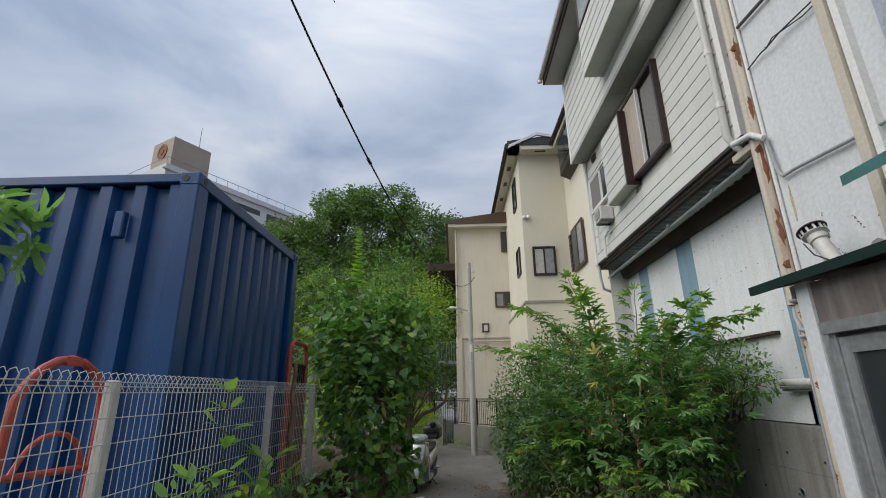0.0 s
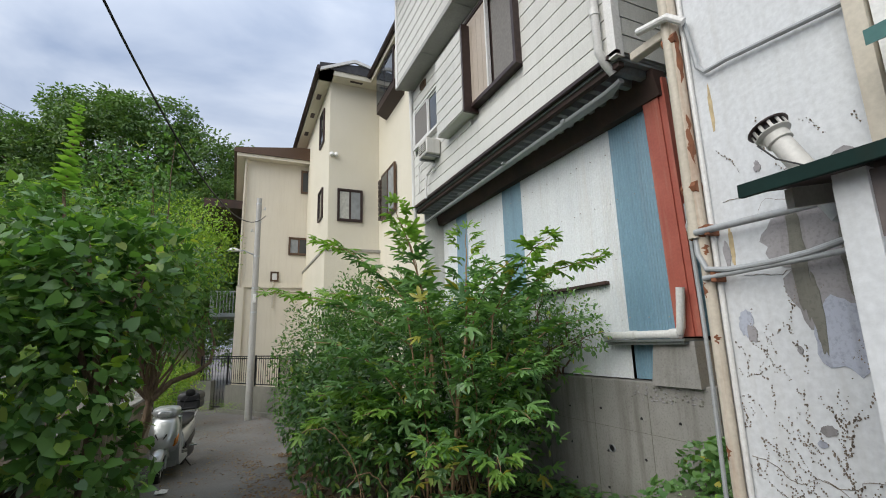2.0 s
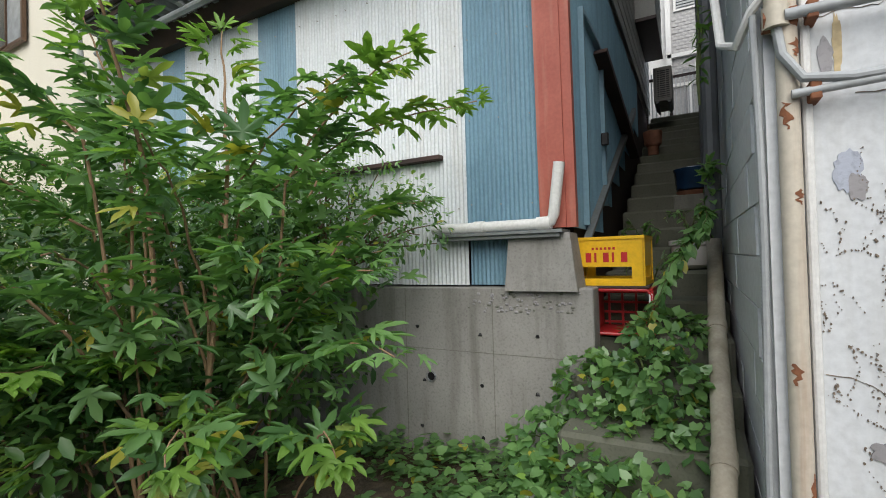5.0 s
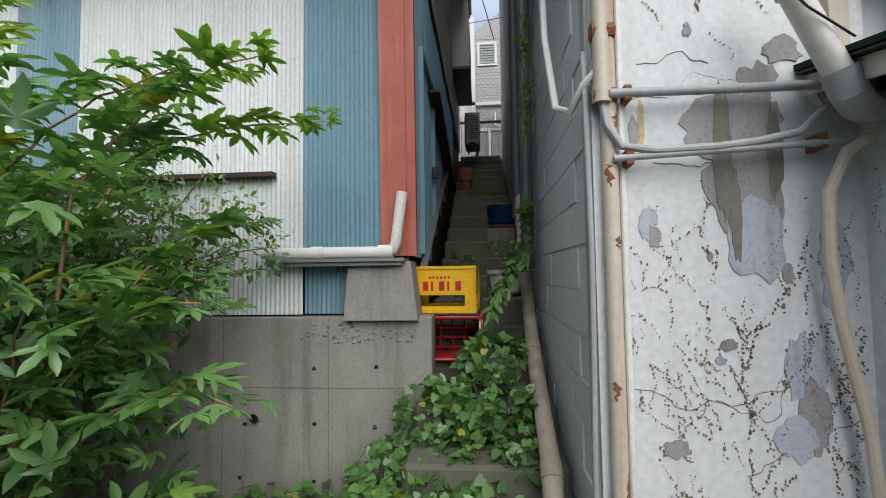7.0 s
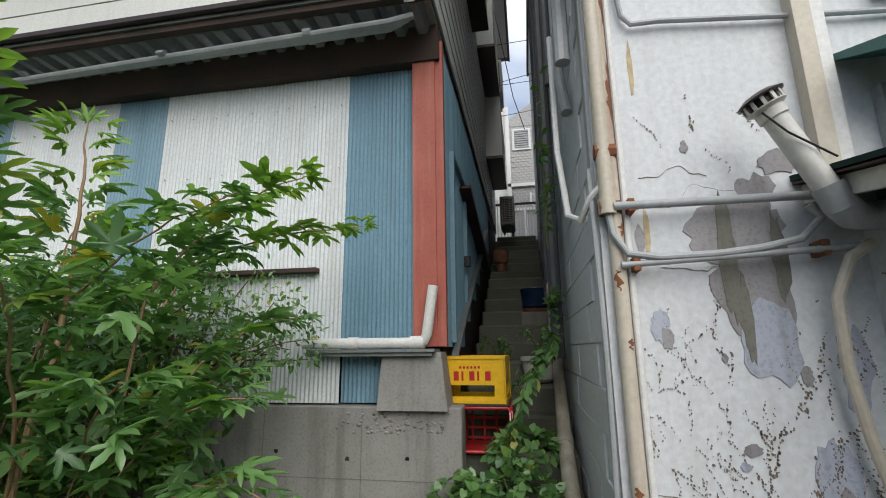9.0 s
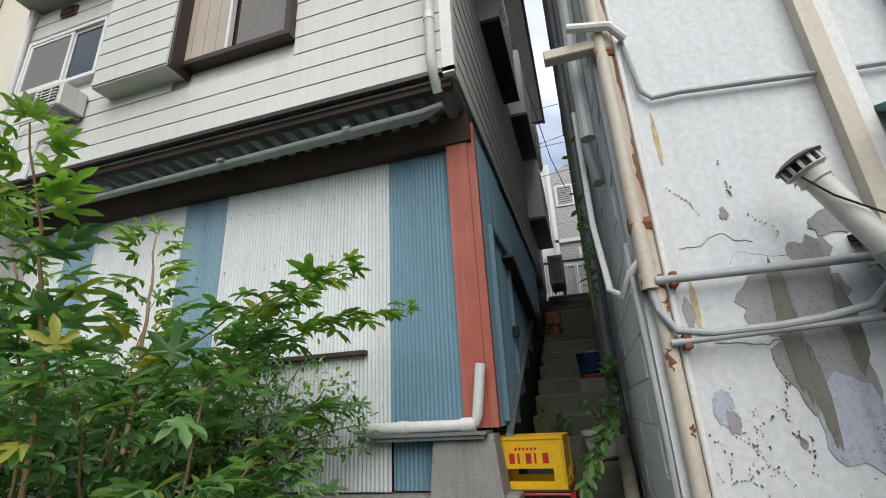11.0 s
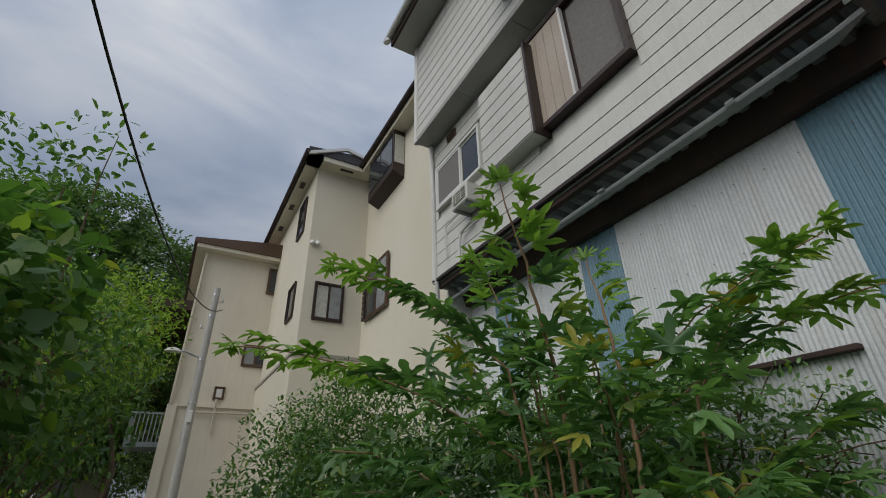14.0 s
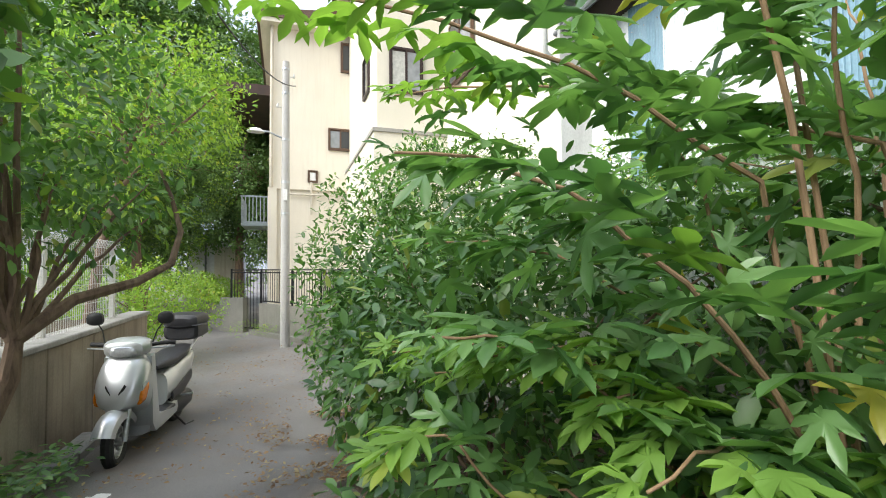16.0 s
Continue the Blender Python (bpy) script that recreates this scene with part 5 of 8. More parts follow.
def leaves(name, kind, spots, material, parent=None, label="", category=""):
    """Many leaves in one mesh. spots: (place, direction of the tip, up, length)."""
    v0, f0 = SHAPES[kind]
    v0 = np.array(v0, float)
    P = np.array([s[0] for s in spots], float)
    D = np.array([s[1] for s in spots], float)
    U = np.array([s[2] for s in spots], float)
    S = np.array([s[3] for s in spots], float)
    D /= np.linalg.norm(D, axis=1)[:, None] + 1e-9
    Y = np.cross(U, D)
    Y /= np.linalg.norm(Y, axis=1)[:, None] + 1e-9
    Z = np.cross(D, Y)
    V = P[:, None, :] + S[:, None, None] * (v0[None, :, 0:1] * D[:, None, :] + v0[None, :, 1:2] * Y[:, None, :] + v0[None, :, 2:3] * Z[:, None, :])
    n, k = len(spots), len(v0)
    me = bpy.data.meshes.new(name)
    loops = np.array([i for q in f0 for i in q])
    sizes = np.array([len(q) for q in f0])
    L = (np.arange(n)[:, None] * k + loops[None, :]).ravel()
    tot = np.tile(sizes, n)
    start = np.concatenate(([0], np.cumsum(tot)[:-1]))
    me.vertices.add(n * k)
    me.vertices.foreach_set("co", V.ravel())
    me.loops.add(len(L))
    me.loops.foreach_set("vertex_index", L.astype(np.int32))
    me.polygons.add(len(tot))
    me.polygons.foreach_set("loop_start", start.astype(np.int32))
    me.polygons.foreach_set("loop_total", tot.astype(np.int32))
    me.update()
    me.validate()
    me.materials.append(material)
    ob = new(name, me)
    if parent:
        ob.parent = parent
    return tagged(ob, label, category, "", "stuff")


def rand_dir(r):
    a, z = r.uniform(0, math.tau), r.uniform(-1, 1)
    s = math.sqrt(1 - z * z)
    return Vector((s * math.cos(a), s * math.sin(a), z))


def crown_spots(r, blobs, n, size, droop=0.3, shell=0.55, clump=0.0):
    """Leaf places in a set of ellipsoids (centre, radii), dense towards the outside, with gaps from noise."""
    vol = [b[1][0] * b[1][1] * b[1][2] for b in blobs]
    out = []
    while len(out) < n:
        c, rad = r.choices(blobs, vol)[0]
        d = rand_dir(r)
        q = shell + (1 - shell) * r.random() ** 0.6
        p = Vector((c[0] + d.x * rad[0] * q, c[1] + d.y * rad[1] * q, c[2] + d.z * rad[2] * q))
        g = noise.noise(p * (2.2 / max(0.4, min(rad))) + Vector((9, 4, 1)))
        if g < -0.12 and r.random() < 0.85:
            continue
        p += d * 0.25 * min(rad) * noise.noise(p * 3.0)
        tip = (d * 0.7 + rand_dir(r) * 0.8 + Vector((0, 0, -droop))).normalized()
        up = (Vector((0, 0, 1)) * 0.9 + d * 0.5 + rand_dir(r) * 0.55).normalized()
        out.append((p, tip, up, size * r.uniform(0.65, 1.2)))
    return out


def curve_pts(a, b, lift, n=10, wob=0.03, r=None):
    a, b = Vector(a), Vector(b)
    pts = []
    for i in range(n + 1):
        t = i / n
        p = a.lerp(b, t) + Vector((0, 0, lift * math.sin(math.pi * t)))
        if r and 0 < i < n:
            p += rand_dir(r) * wob
        pts.append(p)
    return pts


def shoot(g, r, pts, r0, r1, n=6):
    g.tube(pts, [r0 + (r1 - r0) * i / (len(pts) - 1) for i in range(len(pts))], n)


def lobed_shrub():
    """The tall shrub with deeply lobed leaves: several stems from one root, arching shoots."""
    r = random.Random(11)
    e = thing("lobed_leaf_shrub", (2.1, 5.9, 0.0), "tall shrub with deeply lobed green leaves and tan stems", "shrub")
    tips = [((0.42, 6.65, 2.13), 0.28, 1), ((0.93, 6.78, 2.72), 0.25, 1), ((1.48, 5.72, 2.90), 0.1, 1), ((2.62, 4.85, 2.46), 0.25, 1), ((2.35, 5.05, 2.30), 0.2, 0),
            ((2.42, 6.05, 2.80), 0.15, 1), ((1.9, 6.6, 2.95), 0.1, 1), ((1.15, 7.6, 2.25), 0.2, 1), ((3.2, 5.8, 2.25), 0.2, 0), ((2.55, 5.45, 1.05), 0.25, 1),
            ((1.55, 5.2, 0.72), 0.3, 1), ((2.0, 4.85, 0.62), 0.3, 1), ((1.25, 6.0, 0.95), 0.3, 1), ((1.35, 5.55, 1.45), 0.3, 0), ((1.1, 6.9, 1.45), 0.3, 0),
            ((2.75, 5.15, 1.45), 0.25, 0), ((1.75, 6.0, 2.2), 0.2, 0), ((1.6, 5.4, 1.9), 0.2, 0), ((0.85, 6.3, 1.62), 0.3, 0), ((2.2, 4.7, 1.0), 0.3, 0),
            ((1.0, 7.0, 1.05), 0.3, 1), ((0.92, 6.75, 0.78), 0.3, 1), ((1.2, 6.55, 1.1), 0.3, 1), ((1.15, 7.25, 0.9), 0.3, 1), ((1.35, 6.3, 1.0), 0.3, 1), ((3.0, 4.65, 2.28), 0.25, 1), ((1.3, 5.1, 0.35), 0.25, 0), ((1.75, 4.75, 0.30), 0.25, 0), ((1.05, 5.7, 0.45), 0.25, 0), ((3.0, 5.0, 1.75), 0.3, 0), ((2.0, 7.2, 2.5), 0.2, 0), ((2.95, 6.6, 2.55), 0.2, 0),
            ((0.72, 6.0, 0.85), 0.25, 1), ((0.95, 6.35, 1.2), 0.25, 0), ((1.9, 5.1, 1.45), 0.25, 0), ((2.4, 4.95, 1.35), 0.25, 0),
            # low boughs whose lighter young green also stands for sunlit leaves
            ((1.55, 6.35, 0.80), 0.2, 1), ((1.75, 5.95, 0.95), 0.2, 1), ((1.35, 6.65, 0.62), 0.2, 1), ((2.0, 5.6, 0.72), 0.2, 1), ((1.65, 6.9, 0.98), 0.2, 1), ((1.5, 6.15, 0.55), 0.2, 1)]
    ARCHING = ((0.42, 6.65, 2.13), (0.93, 6.78, 2.72), (2.62, 4.85, 2.46), (2.35, 5.05, 2.30), (3.0, 4.65, 2.28), (1.15, 7.6, 2.25), (1.0, 7.0, 1.05), (1.15, 7.25, 0.9))
    old, young = [], []
    for k, (tip, lift, fresh_or_lit) in enumerate(tips):
        root = Vector((2.15 + r.uniform(-0.35, 0.25), 5.95 + r.uniform(-0.3, 0.4), 0.02))
        if tip[2] < 0.9:
            root = Vector((tip[0] * 0.55 + 0.9, tip[1] * 0.6 + 2.35, 0.02))
        mid = Vector((root.x * 0.55 + tip[0] * 0.45 + 0.1, root.y * 0.6 + tip[1] * 0.4, tip[2] * 0.62 + 0.1))
        arch = tip in ARCHING
        if arch:
            mid = Vector((root.x * 0.82 + tip[0] * 0.18, root.y * 0.82 + tip[1] * 0.18, tip[2] * 0.74))
        pts = [root.lerp(mid, i / 6) + Vector((r.uniform(-.015, .015), r.uniform(-.015, .015), 0.06 * math.sin(math.pi * i / 6))) for i in range(6)]
        pts += curve_pts(mid, tip, lift * 0.5, 9, 0.012, r)
        g = Geo()
        big = 0.017 if k in (2, 5, 8) else (0.010 if tip[2] > 1.6 else 0.006)
        shoot(g, r, pts, big, 0.0035, 7)
        part("stem", rel(e, g), M["stem"], e, "", True)
        length = sum((pts[i + 1] - pts[i]).length for i in range(len(pts) - 1))
        m = int(length / (0.046 if tip[2] > 1.3 else 0.038))
        for j in range(m):
            t = j / m
            if t < (0.40 if tip[2] > 1.6 else 0.28):
                continue
            s = t * (len(pts) - 1)
            i = min(int(s), len(pts) - 2)
            p = pts[i].lerp(pts[i + 1], s - i)
            d = (pts[i + 1] - pts[i]).normalized()
            side = d.cross(Vector((0, 0, 1))).normalized()
            ang = j * 2.4
            out = (side * (1 if j % 2 else -1) * r.uniform(0.7, 1.1) + Vector((0, 0, 1)) * r.uniform(-0.15, 0.35) + d * r.uniform(0.1, 0.6)).normalized()
            pet = r.uniform(0.03, 0.13)
            q = p + out * pet
            tipd = (out + d * 0.30 + Vector((0, 0, -0.14)) + rand_dir(r) * 0.28).normalized()
            up = (Vector((0, 0, 1)) + rand_dir(r) * 0.40 + out * 0.10).normalized()
            size = (0.155 + 0.05 * r.random()) * (1.0 - 0.45 * max(0, t - 0.8) / 0.2)
            if (q.x - 0.6) ** 2 + (q.y - 5.3) ** 2 > 0.95:
                # bough ends get the young green, partly as painted light from behind
                (young if (fresh_or_lit and t > 0.72) or r.random() < 0.03 else old).append((q, tipd, up, size))
        # leaf cluster at the tip
        for j in range(4 if fresh_or_lit else 2):
            a = j * 1.8 + k
            out = (d * 0.8 + side * math.cos(a) * 0.7 + Vector((0, 0, 0.5 * math.sin(a) + 0.2))).normalized()
            (young if fresh_or_lit else old).append((pts[-1] + out * 0.02, out, (Vector((0, 0, 1)) + rand_dir(r) * 0.4).normalized(), r.uniform(0.07, 0.13)))
    # loose inner leaves that fill the body
    for s in crown_spots(r, [((2.0, 5.85, 1.45), (0.95, 0.85, 0.75)), ((1.75, 5.75, 0.75), (0.95, 0.75, 0.6)), ((2.7, 5.75, 1.3), (0.6, 0.75, 0.6)), ((1.5, 6.6, 1.7), (0.6, 0.7, 0.5)), ((1.5, 5.9, 0.45), (0.6, 0.6, 0.4)), ((2.3, 5.3, 0.6), (0.7, 0.5, 0.5)), ((2.5, 6.4, 1.7), (0.7, 0.6, 0.5))], 520, 0.15, 0.1, 0.35):
        if s[0].z > 0.08 and s[0].x < 3.5 and (s[0].x - 0.6) ** 2 + (s[0].y - 5.3) ** 2 > 1.1:
            old.append(s)
    c = e.location
    for nm, sp, mt in (("foliage", old, "leaf_lobed"), ("young_foliage", young, "leaf_young")):
        leaves(nm, "lobed", [(p - c, d, u, z) for p, d, u, z in sp], M[mt], e)


lobed_shrub()


def leafy_bush(name, at, blobs, n, size, kind, mt, label, seed, twigs=14, bark="bark", droop=0.3, shell=0.5, extra=None, floor=0.04, cat="bush"):
    r = random.Random(seed)
    e = thing(name, at, label, cat)
    c = Vector(at)
    sp = [s for s in crown_spots(r, blobs, n, size, droop, shell) if s[0].z > ground_z(0, s[0].y) + floor]
    leaves("foliage", kind, [(p - c, d, u, z) for p, d, u, z in sp], M[mt], e)
    if extra:
        k, n2, s2, mt2 = extra
        sp = [s for s in crown_spots(r, blobs, n2, s2, droop, 0.8) if s[0].z > ground_z(0, s[0].y) + floor]
        leaves("young_foliage", k, [(p - c, d, u, z) for p, d, u, z in sp], M[mt2], e)
    for _ in range(twigs):
        b, rad = r.choice(blobs)
        d = rand_dir(r)
        tip = Vector((b[0] + d.x * rad[0] * 0.8, b[1] + d.y * rad[1] * 0.8, max(b[2] + d.z * rad[2] * 0.8, 0.3)))
        g = Geo()
        shoot(g, r, curve_pts(c + Vector((r.uniform(-.25, .25), r.uniform(-.25, .25), 0)), tip, 0.12, 8, 0.03, r), 0.014, 0.003, 6)
        part("branch", rel(e, g), M[bark], e, "", True)
    return e


# last four blobs put the dark leaves behind the lobed shrub, for its shadowy inside
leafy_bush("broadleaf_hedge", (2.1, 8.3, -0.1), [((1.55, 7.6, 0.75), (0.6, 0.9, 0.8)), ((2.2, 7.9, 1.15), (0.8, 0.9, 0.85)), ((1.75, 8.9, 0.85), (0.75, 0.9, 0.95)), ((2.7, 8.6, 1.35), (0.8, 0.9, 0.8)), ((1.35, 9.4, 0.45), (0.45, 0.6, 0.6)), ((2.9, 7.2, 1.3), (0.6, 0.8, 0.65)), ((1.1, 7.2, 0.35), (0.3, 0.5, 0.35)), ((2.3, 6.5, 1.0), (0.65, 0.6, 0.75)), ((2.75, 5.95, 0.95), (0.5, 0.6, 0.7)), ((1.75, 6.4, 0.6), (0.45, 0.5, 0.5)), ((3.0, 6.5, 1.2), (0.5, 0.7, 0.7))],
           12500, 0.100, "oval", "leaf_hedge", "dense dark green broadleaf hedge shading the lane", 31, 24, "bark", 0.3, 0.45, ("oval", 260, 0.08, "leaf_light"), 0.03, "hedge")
leafy_bush("climbing_vine", (3.5, 6.3, 1.14), [((3.42, 5.6, 1.72), (0.18, 0.45, 0.34)), ((3.36, 6.2, 1.75), (0.24, 0.6, 0.42)), ((3.3, 7.0, 1.8), (0.3, 0.7, 0.5)), ((3.40, 5.25, 1.62), (0.10, 0.2, 0.2)), ((3.2, 7.9, 1.9), (0.4, 0.7, 0.55)), ((3.46, 6.4, 2.12), (0.08, 1.0, 0.12))],
           7000, 0.056, "oval", "leaf_lobed", "tangled small-leaved vine over the wall ledge", 32, 30, "bark", 0.3, 0.3, ("small", 500, 0.05, "leaf_light"), 1.0, "vine")
leafy_bush("flowering_bush", (2.3, 10.6, -0.3), [((1.5, 10.2, 1.5), (0.6, 0.6, 1.0)), ((2.3, 10.5, 2.0), (0.8, 0.8, 1.05)), ((1.1, 10.0, 1.1), (0.35, 0.6, 0.85)), ((2.0, 10.3, 1.3), (0.8, 0.8, 1.2)), ((2.6, 10.8, 1.8), (0.8, 0.9, 1.2)), ((1.7, 9.7, 1.0), (0.6, 0.6, 0.9)), ((3.2, 10.4, 2.0), (0.7, 0.8, 1.0)), ((1.35, 10.6, 0.6), (0.5, 0.6, 0.8))],
           16000, 0.075, "oval", "leaf_dark", "tall loose bush of small dark green leaves", 33, 20, "bark", 0.3, 0.4)
leafy_bush("ground_ivy", (3.2, 4.0, 0.1), [((3.25, 3.95, 0.42), (0.22, 0.26, 0.2)), ((3.45, 3.85, 0.72), (0.28, 0.26, 0.16)), ((3.1, 4.15, 0.28), (0.25, 0.25, 0.2)), ((3.75, 3.8, 0.92), (0.3, 0.24, 0.12)), ((3.5, 4.1, 0.6), (0.2, 0.15, 0.2)), ((3.3, 3.7, 0.5), (0.25, 0.15, 0.2)), ((3.0, 3.9, 0.25), (0.25, 0.3, 0.18)), ((3.25, 4.42, 0.30), (0.25, 0.22, 0.24)), ((3.42, 4.2, 0.62), (0.18, 0.22, 0.2)), ((3.0, 4.3, 0.2), (0.3, 0.25, 0.18))],
           3600, 0.062, "heart", "leaf_lobed", "heart-leaved ground ivy over the lowest steps", 34, 8, "greenstem", 0.2, 0.6, ("heart", 60, 0.06, "leaf_young"), 0.05, "ivy")


def ground_cover(name, x0, y0, x1, y1, n, size, kind, mt, label, seed, tall=0.16):
    r = random.Random(seed)
    sp = []
    while len(sp) < n:
        x, y = r.uniform(x0, x1), r.uniform(y0, y1)
        if noise.noise(Vector((x * 1.6, y * 1.6, seed))) < -0.08:
            continue
        if name == "leaf_litter_heap" and r.random() > ((x - x0) / (x1 - x0)) ** 1.4 + 0.04:
            continue
        a = r.uniform(0, math.tau)
        p = Vector((x, y, ground_z(x, y) + 0.05 + r.random() * tall))
        sp.append((p, Vector((math.cos(a), math.sin(a), r.uniform(-0.3, 0.5))), (Vector((0, 0, 1)) + rand_dir(r) * 0.5), size * r.uniform(0.6, 1.25)))
    leaves(name, kind, sp, M[mt], None, label, "ground cover")


ground_cover("weeds_under_wall", 2.3, 4.2, 3.58, 6.4, 1500, 0.07, "heart", "leaf_lobed", "low weeds at the foot of the concrete wall", 41)
ground_cover("weeds_near_corner", 2.45, 3.55, 3.2, 4.4, 320, 0.08, "oval", "leaf_lobed", "low weeds by the corner of the pale building", 42, 0.22)
ground_cover("weeds_beside_fence", -1.7, 0.8, -0.95, 7.5, 2600, 0.085, "oval", "leaf_young", "weeds along the foot of the wire fence", 43, 0.30)
ground_cover("weeds_by_kerb", -1.25, 7.0, -0.75, 9.9, 900, 0.08, "oval", "leaf_lobed", "weeds growing at the kerb", 44, 0.25)
ground_cover("leaf_litter", -1.0, 4.0, 1.6, 16.5, 1900, 0.045, "small", "leaf_litter", "dry fallen leaves scattered on the asphalt", 45, -0.03)
ground_cover("leaf_litter_heap", 0.3, 5.8, 1.6, 11.0, 4600, 0.05, "small", "leaf_litter", "drift of dry leaves under the hedge", 46, 0.0)
ground_cover("grass_by_gate", -0.6, 17.6, 0.5, 19.3, 500, 0.13, "blade", "leaf_light", "tuft of grass at the gate post", 47, 0.25)


leafy_bush("tall_weeds", (-1.4, 3.2, 0.05), [((-1.42, 2.3, 0.55), (0.2, 0.45, 0.42)), ((-1.38, 3.3, 0.55), (0.24, 0.5, 0.40)), ((-1.42, 4.4, 0.5), (0.22, 0.6, 0.42)), ((-1.5, 2.85, 1.0), (0.10, 0.16, 0.32)), ((-1.3, 5.3, 0.4), (0.3, 0.5, 0.4))],
           800, 0.10, "oval", "leaf_lobed", "tall weeds growing in front of the wire fence", 48, 12, "greenstem", 0.2, 0.4, ("oval", 80, 0.1, "leaf_light"), 0.05, "weeds")


def plantain(at, n, size, label, mt="leaf_lobed", seed=1, kind="oval", category="plant"):
    """A rosette of long leaves on short stalks."""
    r = random.Random(seed)
    e = thing("leafy_plant", at, label, category)
    sp = []
    g = Geo()
    for k in range(n):
        a = k * 2.4 + r.uniform(-0.2, 0.2)
        d = Vector((math.cos(a), math.sin(a), r.uniform(0.35, 1.1))).normalized()
        h = r.uniform(0.02, 0.25) * size * 3
        p = Vector((0, 0, h)) + d * 0.02
        g.tube([(0, 0, 0), p], 0.004, 5)
        sp.append((p, d, Vector((0, 0, 1)), size * r.uniform(0.7, 1.2)))
    part("stalk", g, M["greenstem"], e)
    leaves("foliage", kind, sp, M[mt], e)


plantain((2.85, 3.95, 0.05), 14, 0.20, "young plant with long narrow light green leaves", "leaf_young", 3)
plantain((-1.35, 2.75, 0.05), 16, 0.26, "large-leaved weed in front of the fence", "leaf_young", 4)
plantain((-1.55, 3.0, 0.55), 14, 0.13, "tall weed poking through the fence", "leaf_young", 5)
plantain((-1.25, 1.9, 0.1), 16, 0.26, "large-leaved weed in front of the fence", "leaf_young", 6)
plantain((-0.95, 7.6, 0.0), 22, 0.45, "clump of long strap-shaped leaves", "leaf_dark", 7, "blade")


def tree(name, at, trunk, limbs, blobs, n, size, kind, mt, label, seed, r0=0.06, extra=None, droop=0.3, shell=0.4, bark="bark"):
    r = random.Random(seed)
    e = thing(name, at, label, "tree")
    c = Vector(at)
    g = Geo()
    g.tube([Vector(p) for p in trunk], [r0 * (1 - 0.5 * i / (len(trunk) - 1)) for i in range(len(trunk))], 10)
    part("trunk", rel(e, g), M[bark], e, "", True)
    for pts, rad in limbs:
        g = Geo()
        g.tube([Vector(p) for p in pts], [rad * (1 - 0.75 * i / (len(pts) - 1)) for i in range(len(pts))], 8)
        part("limb", rel(e, g), M[bark], e, "", True)
    top = Vector(trunk[-1])
    for k in range(16):
        b, rad = blobs[k % len(blobs)]
        d = rand_dir(r)
        tip = Vector((b[0] + d.x * rad[0] * 0.75, b[1] + d.y * rad[1] * 0.75, b[2] + d.z * rad[2] * 0.75))
        g = Geo()
        shoot(g, r, curve_pts(top, tip, 0.1 * rad[2], 7, 0.05 * min(rad), r), r0 * 0.28, r0 * 0.05, 6)
        part("branch", rel(e, g), M[bark], e, "", True)
    sp = crown_spots(r, blobs, n, size, droop, shell)
    if kind == "spray":
        sp = [s for s in sp if noise.noise(s[0] * 0.75) + 0.5 * noise.noise(s[0] * 1.9) > -0.16]
    leaves("crown", kind, [(p - c, d, u, z) for p, d, u, z in sp], M[mt], e)
    if extra:
        k2, n2, s2, mt2 = extra
        sp = crown_spots(r, blobs, n2, s2, droop, 0.85)
        leaves("young_leaves", k2, [(p - c, d, u, z) for p, d, u, z in sp], M[mt2], e)


tree("mulberry_tree", (-1.0, 6.5, 0.0), [(-1.0, 6.5, -0.05), (-0.92, 6.45, 0.6), (-0.9, 6.42, 1.3), (-1.0, 6.6, 2.0)], [([(-0.9, 6.42, 1.2), (-1.3, 6.9, 2.0), (-1.55, 7.3, 3.2), (-1.6, 7.6, 4.3)], 0.03), ([(-0.9, 6.42, 0.9), (-0.8, 6.9, 1.8), (-0.74, 7.5, 2.8)], 0.025)],
     [((-1.15, 6.35, 1.35), (0.62, 0.75, 0.75)), ((-1.05, 6.9, 2.1), (0.75, 0.9, 0.8)), ((-1.7, 7.4, 2.6), (0.6, 0.7, 0.7)), ((-1.55, 6.7, 2.0), (0.6, 0.7, 0.8)), ((-0.85, 6.2, 0.75), (0.42, 0.5, 0.45)), ((-0.8, 7.5, 2.7), (0.5, 0.5, 0.45))],
     4300, 0.115, "heart", "leaf_dark", "bushy young tree with broad dark leaves beside the lane", 51, 0.045, ("heart", 260, 0.10, "leaf_light"))
r = random.Random(77)
sp = []
for k in range(60):
    t = k / 60
    p = Vector((-1.55 - 0.06 * t, 7.3 + 0.3 * t, 3.2 + 1.15 * t))
    a = k * 2.4
    sp.append((p, Vector((math.cos(a), math.sin(a), 0.25)), Vector((0, 0, 1)) + rand_dir(r) * 0.3, 0.15 * (1.15 - 0.7 * t)))
leaves("tall_shoot", "heart", sp, M["leaf_young"], bpy.data.objects["mulberry_tree"]).location = (1.0, -6.5, 0.0)

